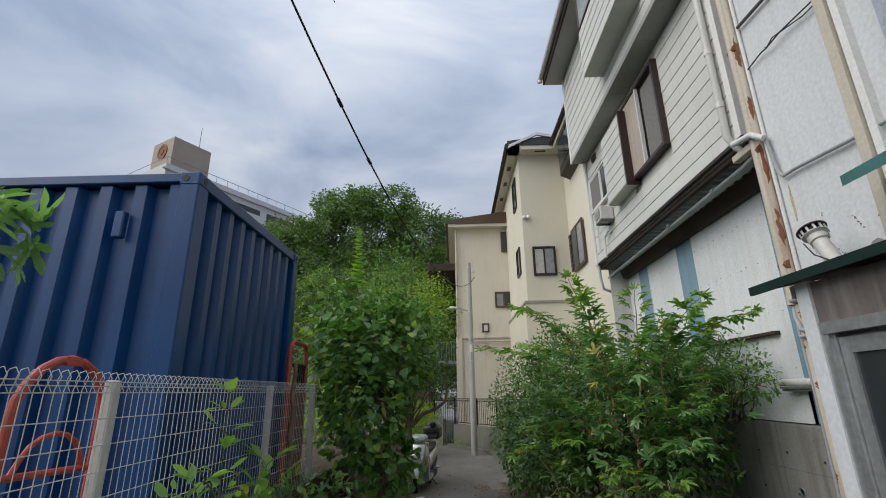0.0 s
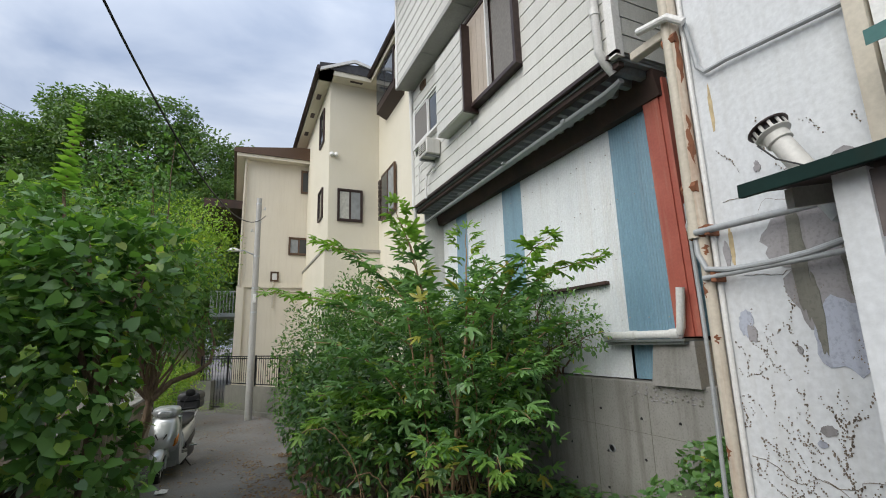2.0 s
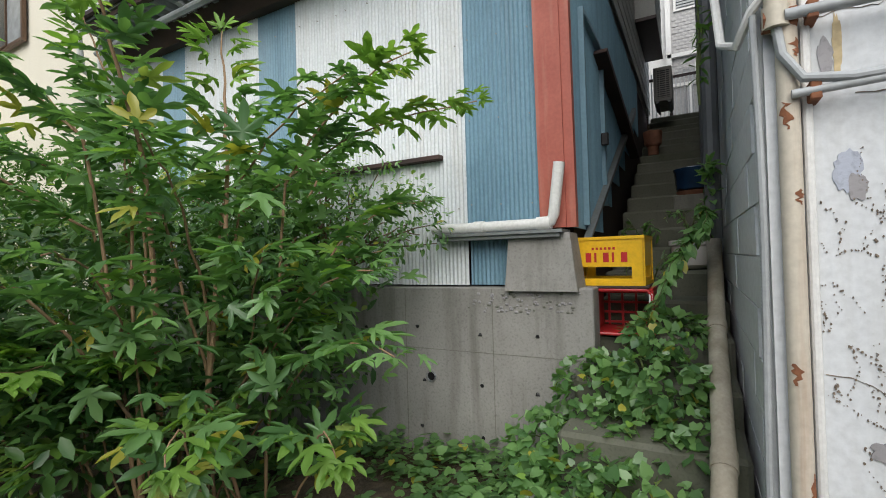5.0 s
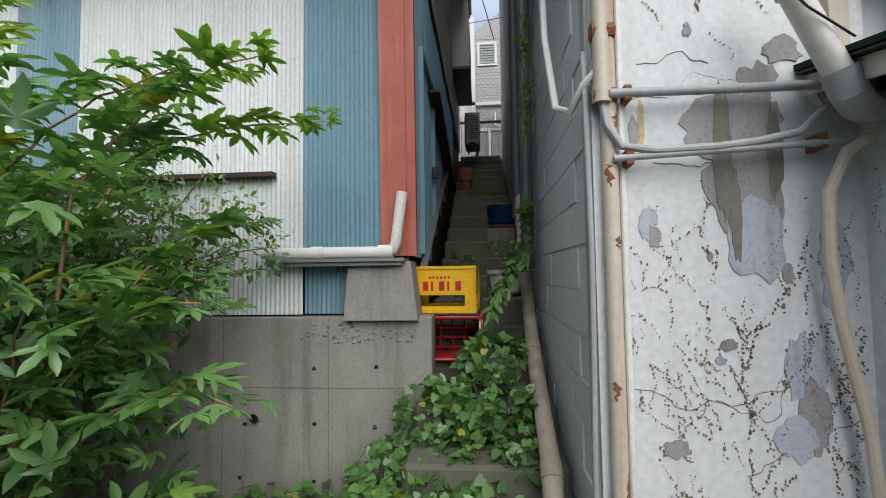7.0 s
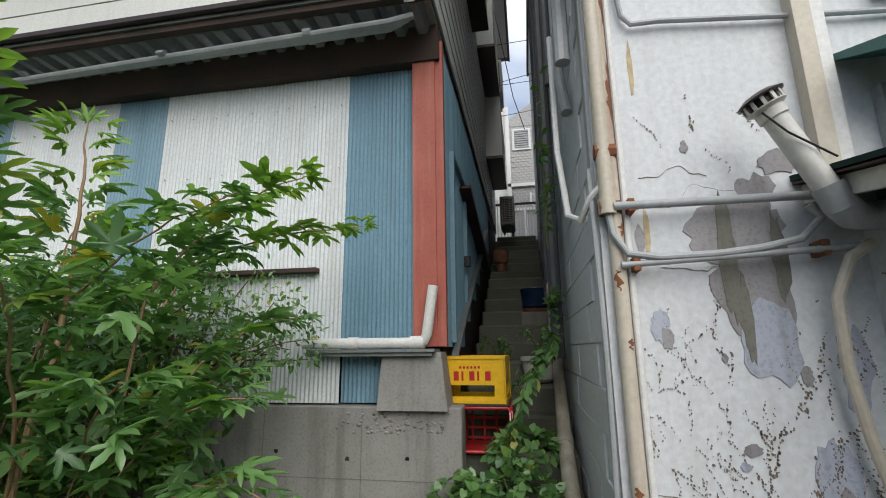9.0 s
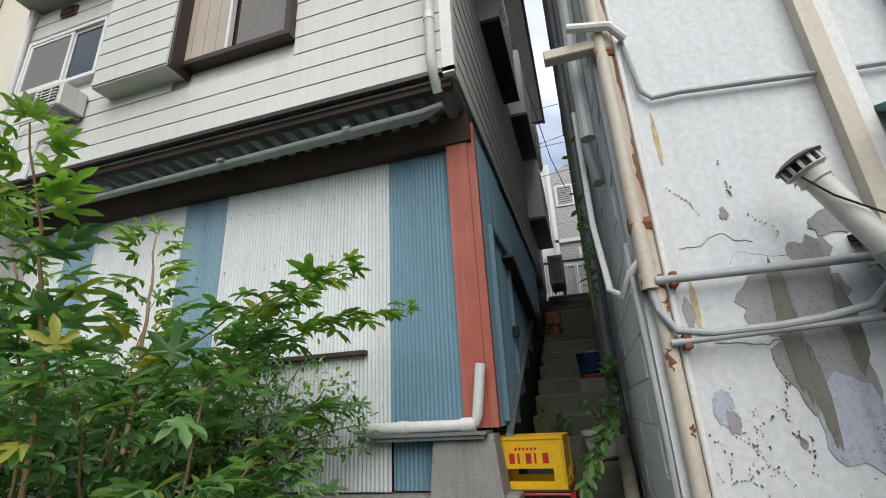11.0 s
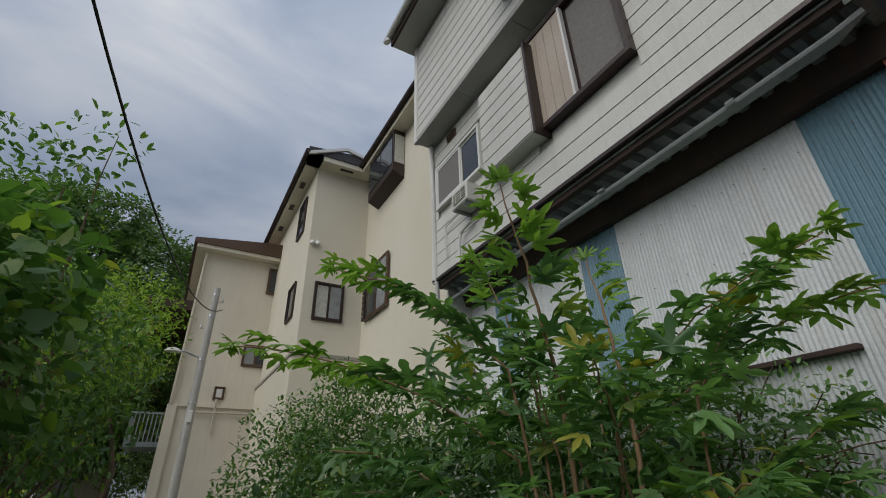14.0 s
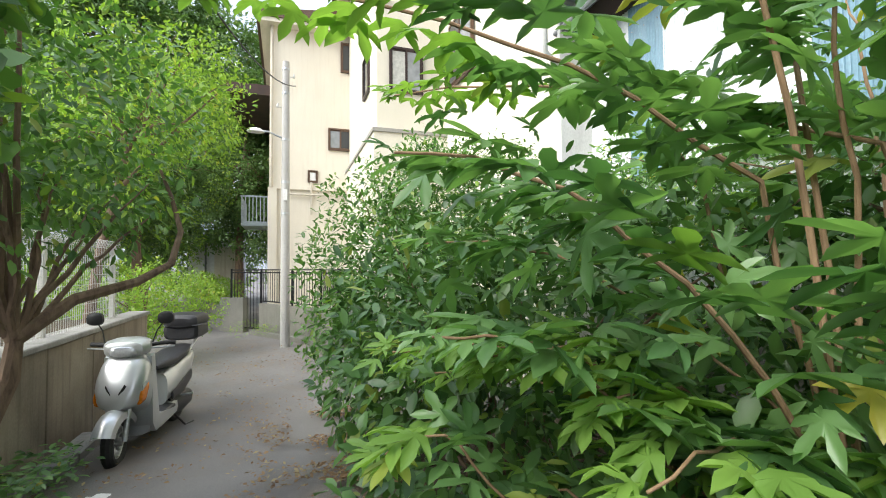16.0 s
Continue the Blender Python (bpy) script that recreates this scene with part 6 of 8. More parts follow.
tree("camellia_tree", (-0.92, 8.35, -0.1), [(-0.98, 8.25, -0.15), (-0.86, 8.33, 0.4), (-0.75, 8.42, 0.75), (-0.74, 8.45, 0.95)],
     [([(-0.74, 8.45, 0.95), (-0.55, 8.65, 1.15), (-0.30, 8.9, 1.24), (-0.14, 9.08, 1.36), (-0.10, 9.18, 1.6), (-0.17, 9.22, 1.85), (-0.24, 9.2, 2.05)], 0.04), ([(-0.74, 8.45, 0.95), (-0.9, 8.5, 1.5), (-1.0, 8.6, 2.2), (-0.9, 8.8, 3.2)], 0.045), ([(-0.74, 8.45, 0.95), (-1.1, 8.3, 1.4), (-1.4, 8.3, 2.2)], 0.03)],
     [((-1.0, 8.7, 2.5), (0.85, 0.95, 0.9)), ((-0.55, 9.2, 2.35), (0.65, 0.75, 0.75)), ((-1.2, 8.5, 3.5), (0.6, 0.7, 0.7)), ((-1.5, 9.1, 2.0), (0.6, 0.8, 0.7)), ((-0.75, 8.2, 3.9), (0.32, 0.35, 0.5)), ((-0.95, 8.4, 1.75), (0.55, 0.6, 0.5)), ((-0.5, 8.9, 1.75), (0.5, 0.5, 0.4)), ((-1.2, 8.3, 2.6), (0.5, 0.6, 0.7))],
     5600, 0.085, "oval", "leaf_dark", "old camellia tree with a bent trunk and glossy leaves", 52, 0.075, ("oval", 300, 0.08, "leaf_light"))
tree("light_green_tree", (-1.6, 12.3, 0.4), [(-1.7, 12.3, 0.3), (-1.5, 12.2, 1.6), (-1.2, 12.2, 3.0)], [([(-1.3, 12.2, 2.4), (-0.6, 12.0, 3.2), (-0.1, 11.7, 3.6)], 0.03)],
     [((-1.1, 12.2, 3.6), (1.2, 1.3, 1.0)), ((-0.35, 11.9, 3.5), (0.7, 0.9, 0.75)), ((-1.8, 12.8, 3.0), (1.0, 1.2, 1.0)), ((-0.5, 12.6, 4.2), (0.7, 0.8, 0.6))],
     7000, 0.075, "oval", "leaf_light", "airy tree with light yellow-green leaves over the lane", 53, 0.07)
tree("overhanging_tree", (-2.9, 0.3, 0.6), [(-2.9, 0.3, 0.5), (-2.8, 0.5, 1.3), (-2.6, 0.9, 1.9)], [([(-2.6, 0.9, 1.9), (-2.2, 1.3, 2.2), (-1.75, 1.62, 2.18)], 0.012)],
     [((-1.66, 1.66, 2.17), (0.2, 0.2, 0.13)), ((-1.78, 1.62, 1.98), (0.16, 0.14, 0.12)), ((-1.74, 1.62, 1.80), (0.1, 0.12, 0.05)), ((-2.0, 1.4, 2.2), (0.25, 0.25, 0.2))],
     130, 0.15, "lobed", "leaf_lobed", "small tree with lobed leaves leaning over the fence", 54, 0.04)
tree("tall_slender_tree", (-2.4, -1.6, 0.6), [(-2.4, -1.6, 0.5), (-2.3, -1.4, 3.0), (-1.6, -0.6, 5.0), (-1.2, 0.4, 5.2)], [([(-1.2, 0.4, 5.2), (-0.8, 1.3, 4.5), (-0.52, 1.96, 3.72)], 0.012), ([(-1.2, 0.4, 5.2), (-1.5, 1.3, 4.7), (-1.5, 1.9, 4.0)], 0.01)],
     [((-0.48, 2.05, 3.63), (0.12, 0.12, 0.1)), ((-1.48, 2.0, 3.80), (0.1, 0.1, 0.08)), ((-1.4, 0.0, 5.3), (0.7, 0.6, 0.4))],
     120, 0.12, "lobed", "leaf_young", "slender tree with lobed leaves reaching over the lane", 60, 0.05)
tree("broad_crowned_tree", (-6.0, 31.0, 0.0), [(-6, 31, -0.4), (-6.2, 31, 4), (-6, 31, 7.5)], [([(-6, 31, 6.5), (-9, 30, 9), (-11.5, 29.5, 11)], 0.25), ([(-6, 31, 6.5), (-3, 31, 9.5), (-0.8, 31, 11)], 0.25), ([(-6, 31, 7), (-6.5, 31, 11), (-6, 31, 14)], 0.25)],
     [((-6, 31, 12.2), (4.2, 4, 3.4)), ((-10, 30.5, 10.5), (3.2, 3.5, 2.8)), ((-2, 31, 11.0), (3.0, 3.5, 2.9)), ((-8, 29, 8.0), (4.0, 3, 2.8)), ((-3.5, 29, 8.0), (3.6, 3, 3.0)), ((-11.5, 31, 7.5), (3, 3, 3)), ((-5.5, 28.5, 5.0), (3.5, 2.6, 2.6)), ((-0.9, 30, 7.0), (2.2, 2.6, 3.0)), ((-4.2, 31, 14.6), (2.2, 2, 1.4)), ((-8, 31, 14.3), (2.4, 2, 1.4)), ((-12.5, 31, 11.5), (2.4, 2.5, 2.2)), ((-0.2, 31, 12.4), (1.8, 2, 1.5))],
     19000, 0.46, "spray", "leaf_tree", "huge broad-crowned tree towering behind the lane", 55, 0.5, None, 0.3, 0.5)
tree("roadside_tree", (-3.2, 20.5, 0.0), [(-3.2, 20.5, -0.4), (-3.3, 20.4, 2), (-3.2, 20.5, 4)], [([(-3.2, 20.5, 3), (-2.2, 20.2, 4.2), (-1.4, 20, 4.8)], 0.08)],
     [((-2.8, 20.6, 4.4), (2.0, 1.8, 1.9)), ((-4.2, 19.5, 3.6), (2.0, 1.8, 1.8)), ((-2.2, 21.5, 6.0), (1.6, 1.8, 1.6)), ((-4.5, 17.5, 4.6), (1.8, 2.0, 1.7)), ((-3.4, 22, 2.4), (1.6, 1.5, 1.3))],
     9000, 0.22, "spray", "leaf_tree", "dense green tree beside the bend of the lane", 56, 0.16, ("spray", 1500, 0.2, "leaf_light"))
tree("dark_tree", (-1.2, 27.0, 0.0), [(-1.2, 27, -0.4), (-1.2, 27, 3), (-1.0, 27, 6)], [([(-1.2, 27, 3), (-0.4, 26.6, 5), (0.2, 26.4, 6.5)], 0.1)],
     [((-1.2, 27, 5.5), (2.2, 2, 2.5)), ((-0.4, 26.5, 3.4), (1.6, 1.6, 1.8)), ((-2.6, 27, 4.0), (1.8, 1.6, 2.0)), ((-0.6, 27.5, 8.5), (1.8, 1.8, 1.8))],
     6000, 0.3, "spray", "leaf_tree", "dark tree at the end of the lane", 57, 0.2)
leafy_bush("azalea_bush", (-1.75, 14.6, 0.3), [((-1.3, 15.0, 0.85), (0.75, 0.8, 0.72)), ((-0.95, 15.9, 0.6), (0.5, 0.7, 0.6)), ((-1.6, 14.3, 0.75), (0.6, 0.7, 0.6)), ((-2.2, 15.2, 0.9), (0.8, 0.8, 0.65)), ((-1.35, 15.4, 0.55), (0.55, 0.7, 0.5)), ((-2.7, 14.2, 0.9), (0.7, 0.7, 0.6)), ((-1.8, 16.6, 0.7), (0.7, 0.8, 0.6))],
           8500, 0.07, "oval", "leaf_light", "rounded azalea bush with yellow-green leaves", 58, 14, "bark", 0.1, 0.6, None, 0.1)
leafy_bush("wall_hedge", (-1.6, 22.4, 0.2), [((-0.9, 20.6, 0.65), (0.5, 0.7, 0.4)), ((-1.5, 22.3, 0.7), (0.6, 1.1, 0.45)), ((-2.2, 24.2, 0.75), (0.6, 1.1, 0.5)), ((-1.1, 21.4, 0.35), (0.35, 0.9, 0.35))],
           4500, 0.085, "oval", "leaf_light", "trailing hedge spilling over the low wall", 59, 6, "bark", 0.4, 0.5)

tree("background_trees", (-9.0, 22.0, 0.0), [(-9, 22, -0.4), (-9, 22, 3), (-8.8, 22, 5)], [([(-9, 22, 3), (-7, 21, 4.5), (-5.5, 20.5, 5.2)], 0.15)],
     [((-7.5, 21, 3.0), (3.2, 2.5, 2.6)), ((-12, 23, 3.5), (4, 3, 3.2)), ((-6.5, 25, 2.4), (3.0, 2, 2.4)), ((-17, 24, 4), (4, 3, 3.5)), ((-5.5, 29, 2.6), (3.5, 2, 2.6)), ((-3.5, 33, 2.5), (3.5, 2, 2.5)), ((0.0, 34, 3.0), (3.0, 2, 3.0))],
     9000, 0.30, "spray", "leaf_tree", "thick belt of shrubs and small trees behind the lane", 71, 0.2, ("spray", 2500, 0.28, "leaf_light"), 0.3, 0.35)
leafy_bush("terrace_bush", (-3.2, 11.5, 0.4), [((-2.8, 11.0, 1.0), (0.9, 1.2, 0.7)), ((-3.8, 12.6, 1.3), (1.2, 1.3, 1.0)), ((-2.6, 13.2, 0.9), (0.8, 1.0, 0.6)), ((-4.2, 10.0, 1.2), (1.0, 1.2, 0.9)), ((-2.4, 9.6, 0.85), (0.6, 0.9, 0.5))],
           5500, 0.09, "oval", "leaf_light", "overgrown light green bush behind the mesh fence", 72, 12, "bark", 0.2, 0.45, None, 0.3)

# ---- cream houses ----
def cream_house():
    e = thing("cream_house", (2.83, 15.3, -0.4), "cream stucco three-storey house with dark window frames", "house")
    g = Geo()
    g.box(2.83, 15.3, -0.6, 12.0, 21.5, 10.05)
    g.box(4.42, 10.2, -0.6, 12.0, 15.3, 10.05)
    wall = part("wall", rel(e, g), M["stucco"], e)
    g = Geo()
    g.box(2.73, 15.18, -0.6, 4.42, 15.3, 4.32)
    g.box(2.73, 15.3, -0.6, 2.83, 21.0, 4.32)
    part("plinth_wall", rel(e, g), M["stucco"], e)
    g = Geo()
    g.box(2.70, 15.14, 4.32, 4.42, 15.32, 4.40)
    g.box(2.70, 15.32, 4.32, 2.85, 21.0, 4.40)
    part("grey_coping", rel(e, g), M["acgrey"], e, "grey metal coping")
    # eaves and roof
    g = Geo()
    g.prism([(2.42, 10.02), (2.42, 10.20), (5.0, 10.5), (12.4, 10.5), (12.4, 10.02)], "y", 14.85, 22.0)
    part("roof", rel(e, g), M["roof"], e)
    g = Geo()
    g.prism([(4.0, 10.02), (4.0, 10.20), (7.0, 10.5), (12.4, 10.5), (12.4, 10.02)], "y", 9.7, 14.85)
    part("roof", rel(e, g), M["roof"], e)
    g = Geo()
    g.box(2.46, 14.88, 9.86, 2.85, 22.0, 10.03)
    g.box(2.46, 14.88, 9.86, 4.42, 15.32, 10.03)
    g.box(4.04, 9.7, 9.86, 4.44, 14.88, 10.03)
    part("eave_box", rel(e, g), M["stucco"], e)
    g = Geo()
    g.prism([(2.42, 10.0), (3.5, 10.5), (3.5, 10.40), (2.42, 9.9)], "y", 14.80, 14.88)
    g.prism([(3.5, 10.5), (4.3, 10.32), (4.3, 10.22), (3.5, 10.4)], "y", 14.80, 14.88)
    part("verge_board", rel(e, g), M["white"], e)
    g = Geo()
    g.tube([(2.38, 14.8, 10.0), (2.38, 22.0, 10.0)], 0.07, 8)
    g.tube([(3.97, 9.7, 10.05), (3.97, 14.9, 10.05)], 0.07, 8)
    g.tube([(2.38, 21.2, 9.95), (2.76, 21.2, 9.6), (2.76, 21.2, -0.4)], 0.045, 8)
    part("gutter", rel(e, g), M["brownmetal"], e, "dark brown gutter and downpipe", True)
    for y in (16.2, 17.6, 19.2):
        g = Geo()
        g.box(2.56, y, 9.85, 2.70, y + 0.35, 9.858)
        part("soffit_vent", rel(e, g), M["brownmetal"], e)
    g = Geo()
    g.box(3.4, 15.0, 9.85, 3.8, 15.1, 9.858)
    part("soffit_vent", rel(e, g), M["brownmetal"], e)
    sash("window", e, "y", 15.3, 3.10, 3.88, 5.27, 6.30, ((3.14, 3.5), (3.48, 3.84)), M["brownmetal"], (M["curtain"], M["frosted"]), 0.05, 0.06, -1, e)
    sash("window", e, "x", 4.36, 13.45, 14.75, 5.25, 6.65, ((13.5, 14.12), (14.08, 14.70)), M["bronze"], (M["frosted"], M["glass"]), 0.04, 0.04, -1, e)
    g = Geo()
    for k in range(9):
        g.box(4.30, 14.80, 5.3 + k * 0.145, 4.42, 15.0, 5.40 + k * 0.145)
    part("louvre", rel(e, g), M["brownmetal"], e)
    # dark bay window
    g = Geo()
    g.prism([(4.10, 8.55), (4.42, 8.40), (4.42, 9.95), (4.10, 9.85)], "y", 12.75, 14.45)
    bay = part("bay_window", rel(e, g), M["brownmetal"], e, "dark framed bay window")
    for a, b in ((12.82, 13.55), (13.62, 14.38)):
        g = Geo()
        g.box(4.085, a, 8.78, 4.10, b, 9.75)
        part("pane", rel(e, g), M["glass"], bay)
    g = Geo()
    g.box(4.13, 12.735, 8.8, 4.40, 12.75, 9.7)
    part("pane", rel(e, g), M["curtain"], bay)
    for z0, z1 in ((8.2, 9.4), (5.6, 6.6)):
        sash("window", e, "x", 2.83, 16.2, 17.0, z0, z1, ((16.24, 16.96),), M["brownmetal"], (M["glass"],), 0.05, 0.06, -1, e)
    g = Geo()
    for k in range(2):
        m = pose(3.5 - 0.6 + 0.14 * k, 15.26, 7.4, -35, 0, 0)
        g.lathe([(0.05, -0.09), (0.07, 0.0), (0.06, 0.03)], n=14, m=m)
    part("vent_hood", rel(e, g), M["white"], e, "round white vent hood", True)


cream_house()


def far_cream_house():
    e = thing("tan_house", (0.45, 20.0, -0.4), "yellowed stucco house with brown eaves beyond the bend", "house")
    g = Geo()
    g.box(0.62, 20.0, -0.6, 8, 27, 9.0)
    part("wall", rel(e, g), M["stucco_tan"], e)
    g = Geo()
    g.prism([(0.15, 8.95), (0.15, 9.12), (2.6, 9.45), (8.2, 9.45), (8.2, 8.95)], "y", 19.6, 27.4)
    part("roof", rel(e, g), M["bronze"], e)
    g = Geo()
    g.box(0.25, 19.65, 8.82, 3.1, 20.05, 8.97)
    g.box(0.25, 20.05, 8.82, 0.66, 27, 8.97)
    part("eave_box", rel(e, g), M["stucco_tan"], e)
    g = Geo()
    g.box(0.55, 19.93, 3.86, 3.2, 20.0, 3.95)
    g.box(0.5, 19.9, -0.6, 0.75, 20.0, 3.9)
    part("belt_course", rel(e, g), M["stucco_tan"], e)
    g = Geo()
    g.tube([(0.6, 19.9, 8.8), (0.58, 19.9, 3.9)], 0.05, 8)
    g.tube([(1.0, 19.9, 3.7), (3.0, 19.9, 3.72)], 0.03, 8)
    g.tube([(1.75, 19.92, 4.1), (1.75, 19.92, 3.1)], 0.03, 8)
    part("pipe", rel(e, g), M["pvc_beige"], e, "beige wall pipes", True)
    sash("window", e, "y", 20.0, 2.25, 3.0, 5.15, 5.85, ((2.29, 2.64), (2.62, 2.96)), M["bronze"], (M["frosted"], M["glass"]), 0.05, 0.06, -1, e)
    sash("window", e, "y", 20.0, 2.64, 3.3, 7.67, 8.63, ((2.68, 3.26),), M["bronze"], (M["glass"],), 0.05, 0.06, -1, e)
    sash("hatch", e, "y", 20.0, 1.64, 1.94, 4.10, 4.48, ((1.67, 1.91),), M["bronze"], (M["white"],), 0.03, 0.05, -1, e)
    # dark neighbour roof and balcony on its far side
    g = Geo()
    g.box(-0.9, 22.0, 7.4, 0.65, 27.0, 7.75)
    part("lower_roof", rel(e, g), M["darkbeam"], e)
    g = Geo()
    g.box(-0.45, 22.5, 2.95, 0.62, 24.5, 3.1)
    balcony = part("balcony", rel(e, g), M["alum"], e, "small metal balcony with bars")
    for k in range(9):
        g = Geo()
        g.box(-0.45, 22.56 + k * 0.24, 3.1, -0.42, 22.59 + k * 0.24, 3.95)
        part("bar", rel(e, g), M["alum"], balcony)
        g = Geo()
        g.box(-0.45 + k * 0.12, 22.5, 3.1, -0.42 + k * 0.12, 22.53, 3.95)
        part("bar", rel(e, g), M["alum"], balcony)
    g = Geo()
    g.box(-0.47, 22.48, 3.95, 0.62, 22.54, 4.0)
    part("rail", rel(e, g), M["alum"], balcony)


far_cream_house()


def railing(pts, z0, z1):
    e = thing("black_railing", (pts[0][0], pts[0][1], z0), "black metal railing with upright bars on the low wall", "railing")
    for a, b in zip(pts, pts[1:]):
        a, b = Vector((*a, 0)), Vector((*b, 0))
        L = (b - a).length
        d = (b - a) / L
        for z in (z0 + 0.06, z1 - 0.04, z1 + 0.03):
            g = Geo()
            g.tube([a + Vector((0, 0, z)), b + Vector((0, 0, z))], 0.016, 6)
            part("rail", rel(e, g), M["black"], e)
        n = int(L / 0.11)
        bar = Geo()
        bar.box(-0.008, -0.008, z0 + 0.05, 0.008, 0.008, z1)
        first = part("bar", bar, M["black"], e)
        first.location = (a.x - e.location.x, a.y - e.location.y, -z0)
        for i in range(1, n + 1):
            p = a + d * (i * L / n)
            again(first, "bar", e, Matrix.Translation((p.x - e.location.x, p.y - e.location.y, -z0)))
        for i in range(int(L / 1.5) + 1):
            p = a + d * (i * 1.5)
            g = Geo()
            g.box(p.x - 0.025, p.y - 0.025, z0 - 0.02, p.x + 0.025, p.y + 0.025, z1 + 0.06)
            part("post", rel(e, g), M["black"], e)


railing(FENCE, 0.42, 1.28)
railing([(-0.72, 19.35), (0.06, 18.65)], -0.32, 1.28)


def utility_pole():
    e = thing("utility_pole", (0.69, 16.1, -0.36), "slender grey street pole with lamp and cables", "pole")
    g = Geo()
    g.tube([(0, 0, -0.2), (0, 0, 6.35)], [0.105, 0.075], 14)
    part("shaft", g, M["poleconc"], e, "", True)
    for z in (2.9, 3.6, 4.55, 5.6, 6.15):
        g = Geo()
        k = 0.105 - 0.03 * z / 6.35
        g.tube([(0, 0, z), (0, 0, z + 0.05)], k + 0.008, 14)
        part("band", g, M["alum"], e)
    g = Geo()
    g.tube([(-0.08, 0, 4.62), (-0.35, -0.03, 4.72), (-0.5, -0.04, 4.73)], 0.02, 8)
    part("lamp_arm", g, M["alum"], e)
    g = Geo()
    g.lathe([(0.02, 0.09), (0.07, 0.07), (0.13, 0.0), (0.11, -0.02), (0.01, -0.03)], (0, 0, 0), 16, pose(-0.62, -0.05, 4.70, 0, 0, 0) @ Matrix.Diagonal((1.5, 0.8, 1, 1)))
    part("lamp_head", g, M["acwhite"], e, "white street lamp head", True)
    for z, s in ((6.0, 1), (5.3, -1)):
        g = Geo()
        g.tube([(0.07 * s, 0, z), (0.16 * s, 0, z + 0.02)], 0.012, 6)
        g.lathe([(0.02, 0), (0.03, 0.03), (0.02, 0.09), (0.01, 0.1)], (0.17 * s, 0, z), 10)
        part("insulator", g, M["acwhite"], e)
    g = Geo()
    g.soft(-0.04, -0.13, 3.2, 0.04, -0.09, 3.45, 0.006)
    part("number_plate", g, M["white"], e)


utility_pole()


g = Geo()
g.tube([(-1.61 + 0.155 * y, y, 3.88 + 0.026 * (y - 8.3) ** 2) for y in [-7 + 0.58 * i for i in range(40)] + [16.18]], 0.011, 6)
g.tube([(-1.61 + 0.155 * 4.9, 4.9, 4.18), (-1.61 + 0.155 * 5.0, 5.0, 4.165)], 0.02, 8)
g.tube([(-1.61 + 0.155 * 4.0, 4.0, 4.36), (-1.61 + 0.155 * 4.1, 4.1, 4.34)], 0.02, 8)
mesh("overhead_cable", g, M["cable"], None, True, "black overhead cable sagging from the street pole", "cable")
# ---- things ----
def loft(g, rings, n=18, caps=True):
    """A skin over rings along x: (x, y, z, half width, half height, squareness)."""
    vs, fs = [], []
    for x, y, z, w, h, q in rings:
        for k in range(n):
            a = k * math.tau / n
            c, s = math.cos(a), math.sin(a)
            vs.append((x, y + w * math.copysign(abs(c) ** q, c), z + h * math.copysign(abs(s) ** q, s)))
    for i in range(len(rings) - 1):
        fs += [(i * n + k, i * n + (k + 1) % n, (i + 1) * n + (k + 1) % n, (i + 1) * n + k) for k in range(n)]
    if caps:
        fs += [tuple(range(n - 1, -1, -1)), tuple(range((len(rings) - 1) * n, len(rings) * n))]
    g.add(vs, fs)
    return g


def torus(g, c, R, r, m=None, n=28, k=10, flat=1.0):
    """A ring about the y axis."""
    vs = []
    for i in range(n):
        a = i * math.tau / n
        for j in range(k):
            b = j * math.tau / k
            rr = R + r * math.cos(b)
            p = Vector((c[0] + rr * math.cos(a), c[1] + flat * r * math.sin(b), c[2] + rr * math.sin(a)))
            vs.append(m @ p if m else p)
    g.add(vs, [(i * k + j, ((i + 1) % n) * k + j, ((i + 1) % n) * k + (j + 1) % k, i * k + (j + 1) % k) for i in range(n) for j in range(k)])
    return g


